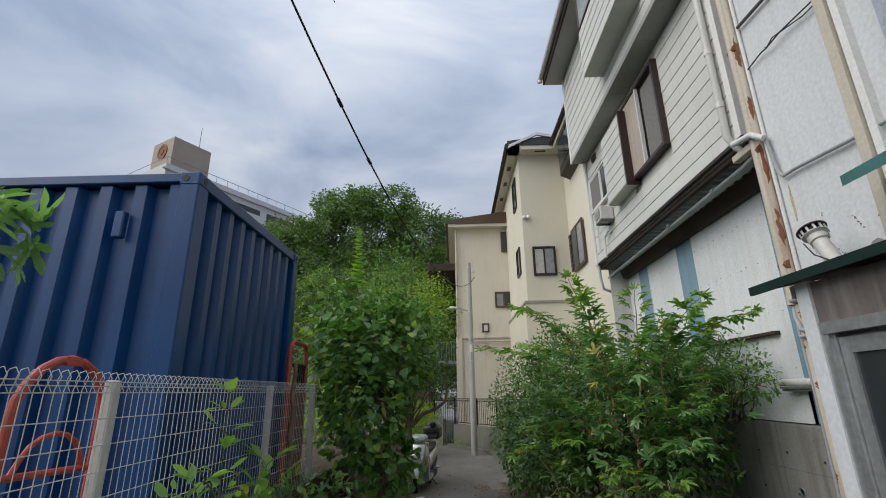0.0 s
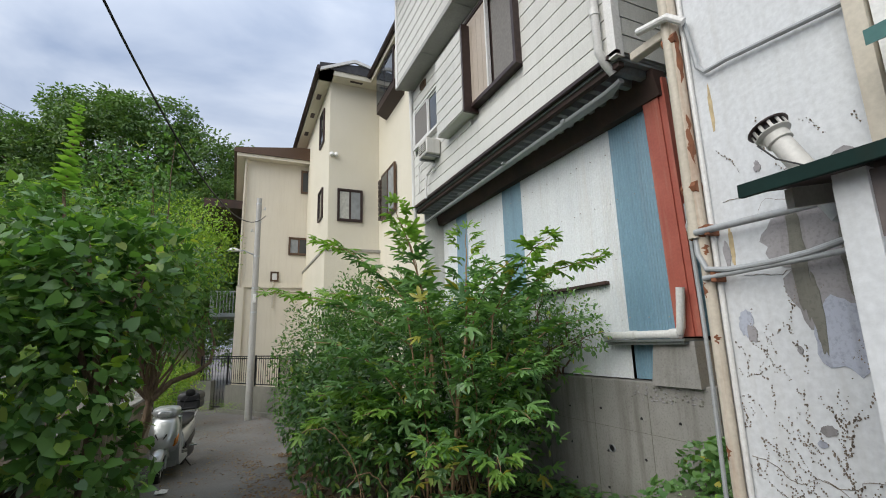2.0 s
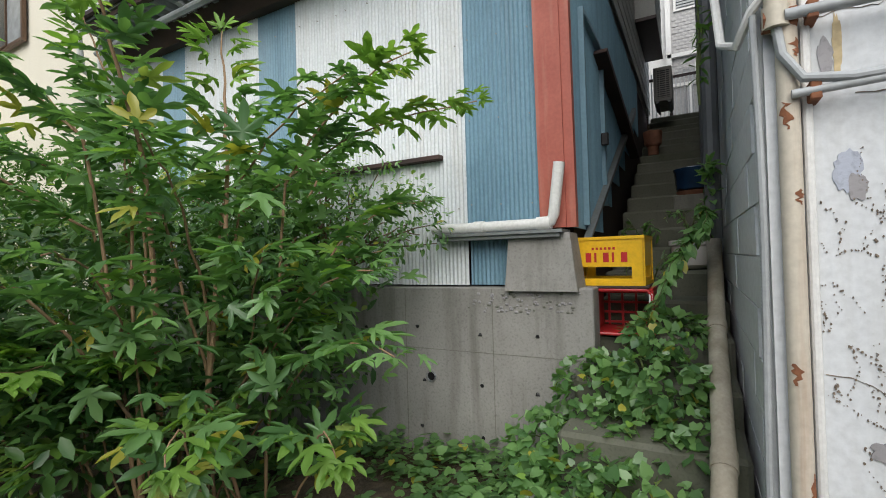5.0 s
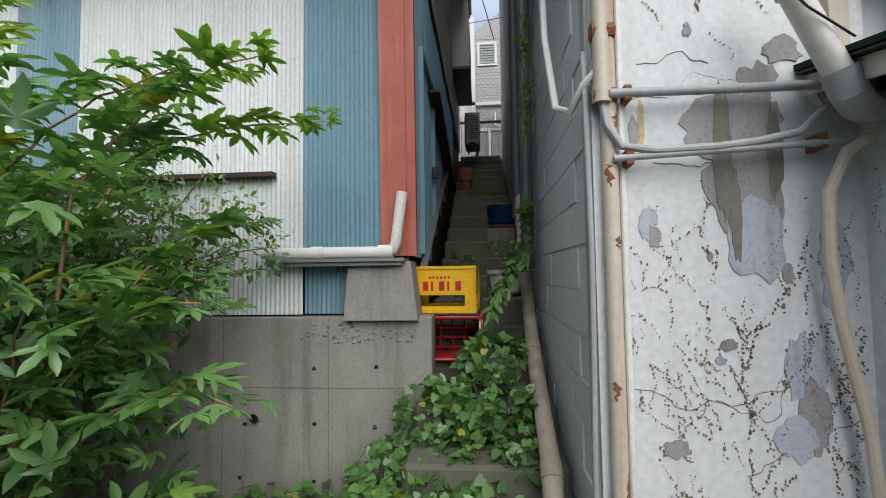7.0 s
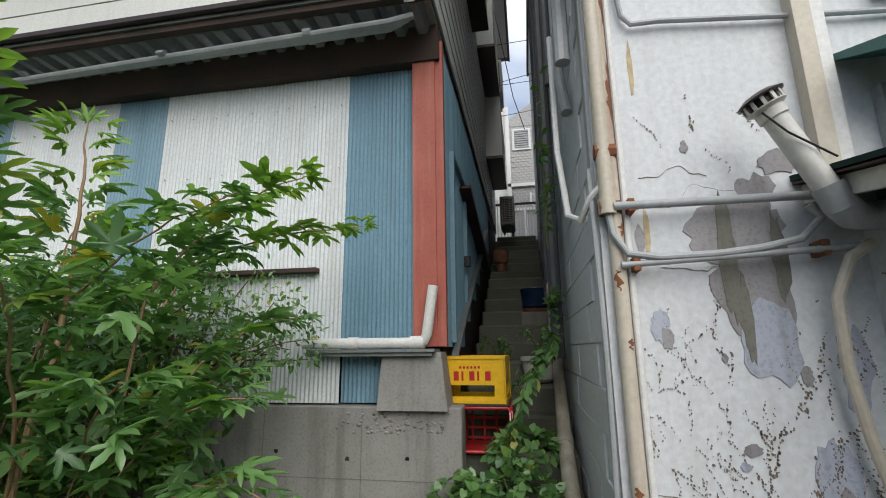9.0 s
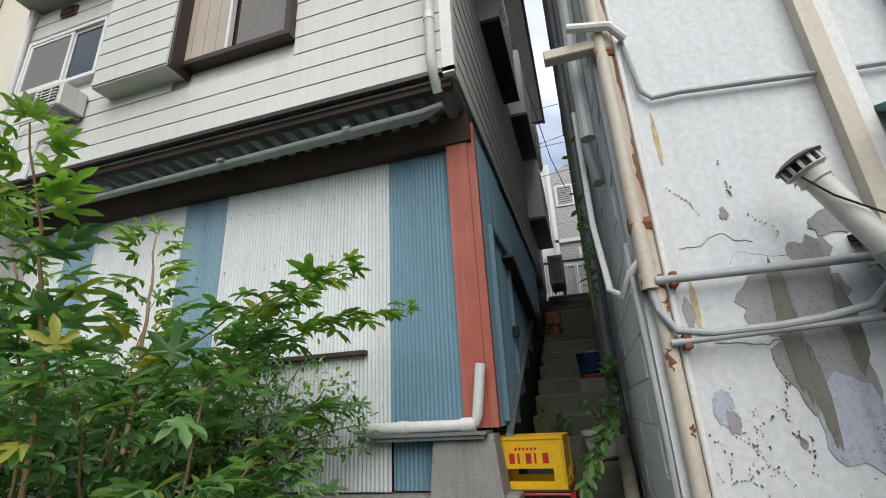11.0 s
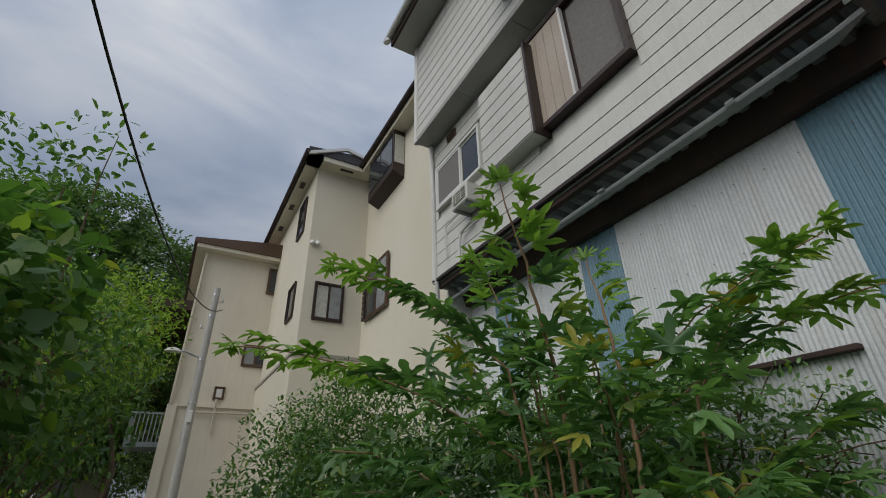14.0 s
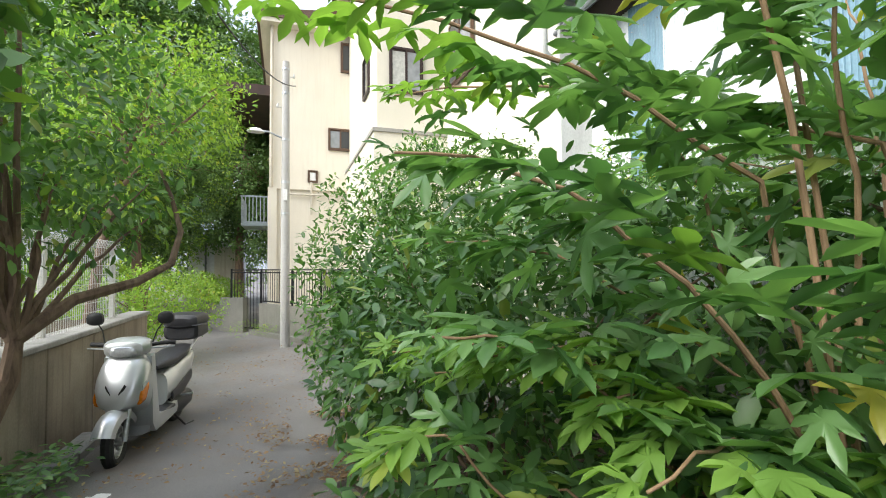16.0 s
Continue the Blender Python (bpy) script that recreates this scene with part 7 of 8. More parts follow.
def scooter():
    """Parked scooter; built facing +x with the rear wheel at the origin, then turned."""
    e = thing("scooter", (0, 0, 0), "silver scooter with a black top box parked on the lane", "scooter")

    def P(name, g, m, label="", parent=None):
        return part(name, g, M[m], parent or e, label, True)
    # wheels
    for x, steer in ((0.0, 0), (1.27, 8)):
        m = Matrix.Translation((x, 0, 0)) @ Matrix.Rotation(radians(steer), 4, "Z")
        g = Geo()
        torus(g, (0, 0, 0.225), 0.178, 0.048, m, 30, 10, 1.0)
        wheel = P("tyre", g, "rubber")
        g = Geo()
        torus(g, (0, 0, 0.225), 0.142, 0.018, m, 26, 8, 1.6)
        for k in range(5):
            a = k * math.tau / 5
            g.tube([m @ Vector((0.02 * math.cos(a), 0, 0.225 + 0.02 * math.sin(a))), m @ Vector((0.14 * math.cos(a + 0.2), 0, 0.225 + 0.14 * math.sin(a + 0.2)))], 0.014, 6)
        g.tube([m @ Vector((0, -0.06, 0.225)), m @ Vector((0, 0.06, 0.225))], 0.035, 12)
        P("rim", g, "alum", "", wheel)
    # fork and fender
    g = Geo()
    for s in (-0.075, 0.075):
        g.tube([(1.27, s, 0.225), (1.20, s, 0.48), (1.13, s * 0.6, 0.72)], 0.022, 10)
    P("fork", g, "alum")
    g = Geo()
    vs, fs, n = [], [], 12
    for i in range(n + 1):
        a = radians(25 + 125 * i / n)
        for j, (dy, dr) in enumerate(((-0.085, -0.06), (-0.078, 0.0), (-0.04, 0.026), (0.0, 0.034), (0.04, 0.026), (0.078, 0.0), (0.085, -0.06))):
            vs.append((1.27 + (0.255 + dr) * math.cos(a), dy, 0.225 + (0.255 + dr) * math.sin(a)))
    for i in range(n):
        fs += [(i * 7 + j, i * 7 + j + 1, (i + 1) * 7 + j + 1, (i + 1) * 7 + j) for j in range(6)]
    g.add(vs, fs)
    P("front_fender", g, "silver")
    # front cowl
    g = Geo()
    loft(g, [(1.30, 0, 0.56, 0.085, 0.06, 0.8), (1.27, 0, 0.60, 0.15, 0.11, 0.75), (1.22, 0, 0.66, 0.19, 0.18, 0.7), (1.15, 0, 0.70, 0.20, 0.24, 0.7), (1.07, 0, 0.70, 0.205, 0.27, 0.65), (0.99, 0, 0.66, 0.20, 0.28, 0.6)])
    P("front_cowl", g, "silver")
    for s in (-1, 1):
        g = Geo()
        g.add([(1.285, s * 0.03, 0.64), (1.272, s * 0.075, 0.72), (1.262, s * 0.085, 0.70), (1.28, s * 0.042, 0.615)], ((0, 1, 2, 3),))
        g.v[-4:] = [(x + 0.012, y, z) for x, y, z in g.v[-4:]]
        P("intake_slit", g, "black")
    for s in (-1, 1):
        g = Geo()
        loft(g, [(1.235, s * 0.16, 0.60, 0.012, 0.02, 1), (1.23, s * 0.168, 0.585, 0.028, 0.06, 0.8), (1.17, s * 0.185, 0.62, 0.024, 0.075, 0.8), (1.12, s * 0.195, 0.67, 0.01, 0.04, 1)])
        P("turn_signal", g, "orange", "orange turn signal")
        g = Geo()
        loft(g, [(1.24, s * 0.15, 0.65, 0.012, 0.02, 1), (1.215, s * 0.172, 0.665, 0.022, 0.04, 0.8), (1.16, s * 0.188, 0.70, 0.016, 0.03, 0.9)])
        P("position_lamp", g, "lens")
    # legshield, floor, under cover
    g = Geo()
    g.prism([(1.02, 0.30), (1.06, 0.92), (1.0, 0.94), (0.94, 0.60), (0.88, 0.34), (0.55, 0.30), (0.5, 0.24), (0.95, 0.20)], "y", -0.20, 0.20)
    P("leg_shield", g, "silver")
    g = Geo()
    g.soft(0.46, -0.19, 0.285, 0.95, 0.19, 0.325, 0.012)
    P("footboard", g, "seat")
    g = Geo()
    loft(g, [(1.0, 0, 0.27, 0.16, 0.09, 0.6), (0.7, 0, 0.22, 0.17, 0.08, 0.6), (0.3, 0, 0.25, 0.15, 0.10, 0.6)])
    P("under_cover", g, "silver")
    g = Geo()
    loft(g, [(0.40, 0, 0.26, 0.13, 0.11, 0.6), (0.15, 0.05, 0.25, 0.12, 0.11, 0.6), (-0.10, 0.08, 0.25, 0.08, 0.09, 0.7)])
    P("engine_cover", g, "seat", "dark engine cover")
    g = Geo()
    loft(g, [(0.22, -0.16, 0.31, 0.05, 0.06, 0.8), (-0.05, -0.17, 0.33, 0.055, 0.075, 0.8), (-0.30, -0.16, 0.36, 0.045, 0.06, 0.8)])
    P("muffler", g, "seat")
    # rear body
    g = Geo()
    loft(g, [(0.52, 0, 0.48, 0.13, 0.17, 0.6), (0.40, 0, 0.53, 0.165, 0.17, 0.6), (0.15, 0, 0.58, 0.17, 0.15, 0.6), (-0.10, 0, 0.63, 0.15, 0.11, 0.65), (-0.32, 0, 0.68, 0.10, 0.07, 0.7), (-0.42, 0, 0.70, 0.05, 0.03, 0.8)])
    P("rear_body", g, "silver")
    for s in (-1, 1):
        g = Geo()
        loft(g, [(0.46, s * 0.155, 0.40, 0.012, 0.04, 0.8), (0.2, s * 0.172, 0.45, 0.012, 0.07, 0.8), (-0.05, s * 0.16, 0.52, 0.012, 0.05, 0.8)])
        P("side_skirt", g, "seat", "dark side panel")
    g = Geo()
    loft(g, [(-0.36, 0, 0.66, 0.075, 0.05, 0.7), (-0.44, 0, 0.66, 0.06, 0.04, 0.7)])
    P("tail_lamp", g, "red")
    g = Geo()
    loft(g, [(0.60, 0, 0.72, 0.07, 0.03, 0.8), (0.50, 0, 0.735, 0.125, 0.05, 0.7), (0.30, 0, 0.74, 0.15, 0.055, 0.65), (0.05, 0, 0.77, 0.155, 0.055, 0.65), (-0.18, 0, 0.80, 0.12, 0.045, 0.7), (-0.28, 0, 0.80, 0.05, 0.02, 0.8)])
    P("seat", g, "seat", "black vinyl seat")
    # handlebar cover with headlight
    g = Geo()
    loft(g, [(1.17, 0, 1.00, 0.10, 0.03, 0.8), (1.15, 0, 1.0, 0.16, 0.07, 0.7), (1.08, 0, 1.01, 0.20, 0.085, 0.7), (1.0, 0, 1.03, 0.18, 0.07, 0.7), (0.94, 0, 1.03, 0.12, 0.04, 0.8)])
    P("handlebar_cover", g, "silver")
    g = Geo()
    loft(g, [(1.10, 0, 0.985, 0.13, 0.06, 0.7), (1.155, 0, 0.985, 0.125, 0.056, 0.7), (1.180, 0, 0.982, 0.095, 0.042, 0.75), (1.186, 0, 0.982, 0.05, 0.02, 0.9)])
    P("headlight", g, "lens", "clear headlight")
    g = Geo()
    g.tube([(1.03, 0, 0.9), (1.06, 0, 0.7)], 0.035, 10)
    P("steering_column", g, "seat")
    for s in (-1, 1):
        g = Geo()
        g.tube([(1.02, s * 0.17, 1.02), (0.98, s * 0.26, 1.03), (0.95, s * 0.36, 1.03)], [0.017, 0.02, 0.021], 10)
        P("grip", g, "rubber")
        g = Geo()
        g.tube([(1.06, s * 0.20, 1.0), (1.04, s * 0.28, 1.0), (1.0, s * 0.37, 1.0)], 0.007, 6)
        P("brake_lever", g, "alum")
        g = Geo()
        g.tube([(1.05, s * 0.20, 1.05), (1.03, s * 0.23, 1.16), (1.02, s * 0.27, 1.22)], 0.006, 6)
        arm = P("mirror_arm", g, "black")
        g = Geo()
        loft(g, [(1.045, s * 0.30, 1.27, 0.03, 0.025, 0.8), (1.035, s * 0.30, 1.27, 0.068, 0.055, 0.75), (1.01, s * 0.30, 1.27, 0.072, 0.06, 0.75), (1.005, s * 0.30, 1.27, 0.066, 0.055, 0.75)])
        P("mirror", g, "black", "black rear-view mirror", arm)
    # rack and top box
    g = Geo()
    for s in (-0.09, 0.09):
        g.tube([(-0.05, s * 1.4, 0.76), (-0.25, s * 1.5, 0.86), (-0.46, s, 0.87)], 0.013, 8)
    g.tube([(-0.46, -0.09, 0.87), (-0.46, 0.09, 0.87)], 0.013, 8)
    P("rack", g, "silver")
    g = Geo()
    loft(g, [(-0.16, 0, 0.98, 0.15, 0.08, 0.5), (-0.19, 0, 0.98, 0.19, 0.098, 0.5), (-0.38, 0, 0.98, 0.20, 0.098, 0.5), (-0.55, 0, 0.98, 0.185, 0.098, 0.5), (-0.59, 0, 0.98, 0.15, 0.08, 0.5)], 24)
    box = P("top_box", g, "seat", "black plastic top box")
    g = Geo()
    loft(g, [(-0.13, 0, 1.09, 0.12, 0.05, 0.6), (-0.17, 0, 1.095, 0.185, 0.085, 0.6), (-0.38, 0, 1.10, 0.205, 0.10, 0.6), (-0.57, 0, 1.095, 0.185, 0.085, 0.6), (-0.61, 0, 1.09, 0.13, 0.05, 0.6)], 24)
    P("lid", g, "seat", "", box)
    g = Geo()
    loft(g, [(-0.145, 0, 1.055, 0.17, 0.006, 0.5), (-0.18, 0, 1.055, 0.203, 0.007, 0.5), (-0.38, 0, 1.055, 0.212, 0.007, 0.5), (-0.58, 0, 1.055, 0.20, 0.007, 0.5)], 24)
    P("seam_strip", g, "pvc_dark", "", box)
    # pegs and stand
    for s in (-1, 1):
        g = Geo()
        g.tube([(0.22, s * 0.15, 0.34), (0.20, s * 0.27, 0.35)], 0.014, 8)
        P("footpeg", g, "alum", "silver footpeg")
    g = Geo()
    g.tube([(0.3, 0.1, 0.18), (0.22, 0.20, 0.015), (0.10, 0.24, 0.012)], 0.012, 8)
    P("stand", g, "black")
    g = Geo()
    g.tube([(0.3, -0.1, 0.18), (0.22, -0.20, 0.015), (0.10, -0.24, 0.012)], 0.012, 8)
    P("stand", g, "black")
    y0 = 11.38
    e.matrix_basis = Matrix.Translation((-0.50, y0, ground_z(0, y0) + 0.0)) @ Matrix.Rotation(radians(-99), 4, "Z")
    return e


scooter()


def beer_crate(at, turn, label, m, upside=True, marks=True):
    """A slatted bottle crate, 0.445 x 0.365 x 0.315."""
    e = thing("bottle_crate", at, label, "crate", "crates on the steps")
    L, W, H, t = 0.445, 0.365, 0.315, 0.016
    # four walls with a hand hole near the lower rim (it stands upside down)
    for k, (ln, off, rot) in enumerate(((L, W / 2, 0), (L, W / 2, 180), (W, L / 2, 90), (W, L / 2, 270))):
        m4 = Matrix.Rotation(radians(rot), 4, "Z")
        g = Geo()
        g.box(-ln / 2, -off, 0.12, ln / 2, -off + t, H - 0.012, m4)
        g.box(-ln / 2, -off, 0.0, ln / 2, -off + t, 0.045, m4)
        g.box(-ln / 2, -off, 0.045, -ln / 2 + 0.07, -off + t, 0.12, m4)
        g.box(ln / 2 - 0.07, -off, 0.045, ln / 2, -off + t, 0.12, m4)
        wall = part("side", g, m, e)
        g = Geo()
        g.box(-ln / 2 - 0.006, -off - 0.008, 0.0, ln / 2 + 0.006, -off, 0.022, m4)
        g.box(-ln / 2 - 0.006, -off - 0.008, H - 0.02, ln / 2 + 0.006, -off, H, m4)
        for x in (-ln / 2 + 0.004, ln / 2 - 0.016):
            g.box(x, -off - 0.007, 0.022, x + 0.012, -off, H - 0.02, m4)
        part("rim", g, m, wall)
        if marks and k == 0:
            for i, w in enumerate((0.036, 0.014, 0.036, 0.014, 0.038)):
                x = -0.13 + i * 0.055
                g = Geo()
                g.box(x, -off - 0.002, 0.150, x + w, -off, 0.212, m4)
                part("printed_mark", g, M["red"], wall)
            g = Geo()
            for i in range(6):
                g.box(-0.09 + i * 0.026, -off - 0.002, 0.230, -0.075 + i * 0.026, -off, 0.246, m4)
            tagged(part("printed_line", g, M["red"], wall), kind="stuff")
    g = Geo()
    for i in range(5):
        g.box(-L / 2 + 0.02, -W / 2 + 0.03 + i * 0.075, H - 0.012, L / 2 - 0.02, -W / 2 + 0.05 + i * 0.075, H - 0.004)
    for i in range(6):
        g.box(-L / 2 + 0.03 + i * 0.075, -W / 2 + 0.02, H - 0.013, -L / 2 + 0.045 + i * 0.075, W / 2 - 0.02, H - 0.005)
    part("base_grid", g, m, e)
    e.rotation_euler = (0, 0, radians(turn))
    return e


beer_crate((3.99, 4.14, 1.192), -90 - 3, "yellow plastic beer crate standing upside down", M["yellow"])


def red_crate():
    e = thing("red_crate", (3.98, 4.08, 0.875), "red plastic crate lying on its side on a step", "crate", "crates on the steps")
    g = Geo()
    g.soft(-0.18, -0.20, 0.0, 0.2, 0.17, 0.016, 0.004)
    g.soft(-0.18, -0.20, 0.284, 0.2, 0.17, 0.30, 0.004)
    g.soft(-0.18, -0.20, 0.016, 0.2, -0.184, 0.284, 0.004)
    g.soft(-0.18, 0.154, 0.016, 0.2, 0.17, 0.284, 0.004)
    part("shell", g, M["red"], e)
    g = Geo()
    pts = [(-0.185, -0.19, 0.04), (-0.185, -0.165, 0.012), (-0.185, 0.13, 0.012), (-0.185, 0.162, 0.04), (-0.185, 0.162, 0.26), (-0.185, 0.13, 0.29), (-0.185, -0.165, 0.29), (-0.185, -0.19, 0.26), (-0.185, -0.19, 0.04)]
    g.tube(pts, 0.012, 8)
    part("rim", g, M["red"], e, "", True)
    for i in range(4):
        g = Geo()
        g.box(0.184, -0.18, 0.03 + i * 0.07, 0.196, 0.15, 0.045 + i * 0.07)
        part("base_bar", g, M["red"], e)
        g = Geo()
        g.box(0.186, -0.16 + i * 0.09, 0.016, 0.198, -0.145 + i * 0.09, 0.284)
        part("base_bar", g, M["red"], e)
    g = Geo()
    g.box(-0.195, -0.196, 0.12, -0.192, -0.176, 0.27)
    part("white_label", g, M["white"], e)


red_crate()
g = Geo()
g.soft(3.78, 3.90, 1.176, 4.2, 4.28, 1.192, 0.004)
mesh("wooden_board", g, M["darkbeam"], None, False, "dark weathered board between the two crates", "board")


def pot(name, at, prof, m, label, saucer=None):
    e = thing(name, at, label, "pot", "pots on the steps")
    g = Geo()
    g.lathe(prof, (0, 0, 0), 28)
    part("bowl", g, M[m], e, "", True)
    R = prof[-1][0]
    g = Geo()
    g.lathe([(R * 0.2, prof[-1][1] - 0.03), (R * 0.86, prof[-1][1] - 0.02)], (0, 0, 0), 20)
    part("soil", g, M["soil"], e)
    if saucer:
        g = Geo()
        g.lathe([(R * 0.8, -0.05), (R * 0.95, -0.005), (R * 0.9, 0.0)], (0, 0, 0), 24)
        part("saucer", g, M[saucer], e, "", True)
    return e


pot("planter", (4.95, 3.66, 1.255), [(0.09, 0), (0.13, 0.03), (0.155, 0.12), (0.16, 0.18), (0.178, 0.19), (0.178, 0.225), (0.16, 0.23)], "ceramic", "white glazed round planter on a step")
pot("planter", (6.2, 3.64, 2.02), [(0.12, 0), (0.16, 0.02), (0.175, 0.2), (0.185, 0.23), (0.17, 0.24)], "bluepot", "dark blue glazed planter on a step", "terracotta")
pot("planter", (7.95, 4.12, 2.775), [(0.07, 0), (0.075, 0.12), (0.10, 0.14), (0.10, 0.16), (0.115, 0.16), (0.13, 0.33), (0.12, 0.34)], "terracotta", "stacked small pots at the edge of the steps")
g = Geo()
g.soft(6.0, 3.5, 1.80, 6.4, 3.82, 1.97, 0.01)
mesh("concrete_block", g, M["concrete_dark"], None, False, "mossy concrete block under the blue planter", "block")


def trailing(at, tips, n, size, kind, mt, label, seed, cat="plant"):
    """A plant with shoots that lean out and hang."""
    r = random.Random(seed)
    e = thing("trailing_plant", at, label, cat)
    c = Vector(at)
    sp = []
    for tip in tips:
        pts = curve_pts((0, 0, 0), Vector(tip) - c, 0.14, 10, 0.01, r)
        g = Geo()
        shoot(g, r, pts, 0.006, 0.002, 6)
        part("stem", g, M["greenstem"], e, "", True)
        for j in range(n):
            s = (0.12 + 0.88 * j / n) * 10
            i = min(int(s), 9)
            p = pts[i].lerp(pts[i + 1], s - i)
            d = (pts[i + 1] - pts[i]).normalized()
            out = (rand_dir(r) * 0.8 + d * 0.6 + Vector((0, 0, -0.45))).normalized()
            sp.append((p, out, (Vector((0, 0, 1)) + rand_dir(r) * 0.5), size * r.uniform(0.7, 1.2)))
    leaves("foliage", kind, sp, M[mt], e)


trailing((4.3, 3.55, 1.55), [(3.62, 3.92, 0.95), (3.75, 3.85, 1.1), (3.9, 3.75, 1.25), (4.1, 3.56, 1.95), (3.85, 3.6, 1.5)], 46, 0.10, "oval", "leaf_lobed", "leafy weed hanging over the steps from the drain pipe", 61)
trailing((4.95, 3.66, 1.47), [(4.8, 3.85, 1.65), (5.0, 3.5, 1.75), (4.75, 3.6, 1.72), (5.15, 3.8, 1.7)], 14, 0.06, "small", "leaf_lobed", "sparse weed in the white planter", 62)
trailing((5.2, 4.05, 1.44), [(5.0, 4.2, 1.55), (5.0, 3.9, 1.5), (5.3, 4.0, 1.6)], 12, 0.09, "oval", "leaf_dark", "fern growing in the steps", 63)
trailing((4.45, 3.95, 1.06), [(4.2, 4.1, 1.25), (4.2, 3.8, 1.2), (4.5, 3.8, 1.3), (4.25, 3.95, 1.3)], 16, 0.10, "blade", "leaf_dark", "striped fern growing beside the crates", 64)
trailing((3.6, 3.6, 2.2), [(3.7, 3.58, 3.6), (3.62, 3.6, 3.0), (3.75, 3.56, 2.7)], 16, 0.08, "oval", "leaf_dark", "vine climbing the drain pipe", 65)


def condenser(at, sx, sy, sz, m, face, label):
    """Air conditioner outdoor unit with a slatted grille."""
    e = thing("air_conditioner", at, label, "air conditioner")
    g = Geo()
    g.soft(-sx / 2, -sy / 2, 0.03, sx / 2, sy / 2, sz, 0.012)
    part("casing", g, M[m], e)
    g = Geo()
    n = int(sz / 0.035)
    if face == "x":
        g.box(-sx / 2 - 0.004, -sy / 2 + 0.04, 0.08, -sx / 2 - 0.001, sy / 2 - 0.06, sz - 0.06)
    else:
        g.box(-sx / 2 + 0.04, -sy / 2 - 0.004, 0.08, sx / 2 - 0.06, -sy / 2 - 0.001, sz - 0.06)
    part("fan_opening", g, M["black"], e)
    g = Geo()
    for i in range(n - 3):
        z = 0.085 + i * 0.035
        if face == "x":
            g.box(-sx / 2 - 0.014, -sy / 2 + 0.035, z, -sx / 2 - 0.004, sy / 2 - 0.055, z + 0.012)
        else:
            g.box(-sx / 2 + 0.035, -sy / 2 - 0.014, z, sx / 2 - 0.055, -sy / 2 - 0.004, z + 0.012)
    if face == "x":
        for y in (-sy / 6, sy / 6):
            g.box(-sx / 2 - 0.015, y - 0.006, 0.08, -sx / 2 - 0.006, y + 0.006, sz - 0.06)
    part("grille", g, M[m], e)
    for s in (-1, 1):
        g = Geo()
        g.box(-sx / 2, s * sy * 0.32 - 0.02, 0.0, sx / 2 + 0.05, s * sy * 0.32 + 0.02, 0.03)
        part("bracket", g, M["steel"], e)


condenser((2.955, 8.17, 4.50), 0.24, 0.36, 0.29, "acwhite", "x", "white air conditioner unit on brackets on the siding")
condenser((9.5, 4.02, 3.86), 0.7, 0.28, 0.60, "acgrey", "x", "grey-beige air conditioner unit at the top of the steps")
condenser((9.0, 4.14, 6.4), 0.7, 0.28, 0.72, "acgrey", "x", "grey-beige air conditioner unit bracketed high in the passage")
g = Geo()
g.tube([(3.02, 8.2, 4.45), (3.02, 8.45, 4.4), (3.02, 8.5, 4.2), (3.02, 8.5, 3.98)], 0.02, 8)
g.tube([(3.04, 8.3, 4.75), (3.04, 8.85, 4.72), (3.04, 8.88, 4.2)], 0.012, 8)
part("refrigerant_pipe", rel(house, g), M["pvc_white"], house, "white insulated pipe", True)


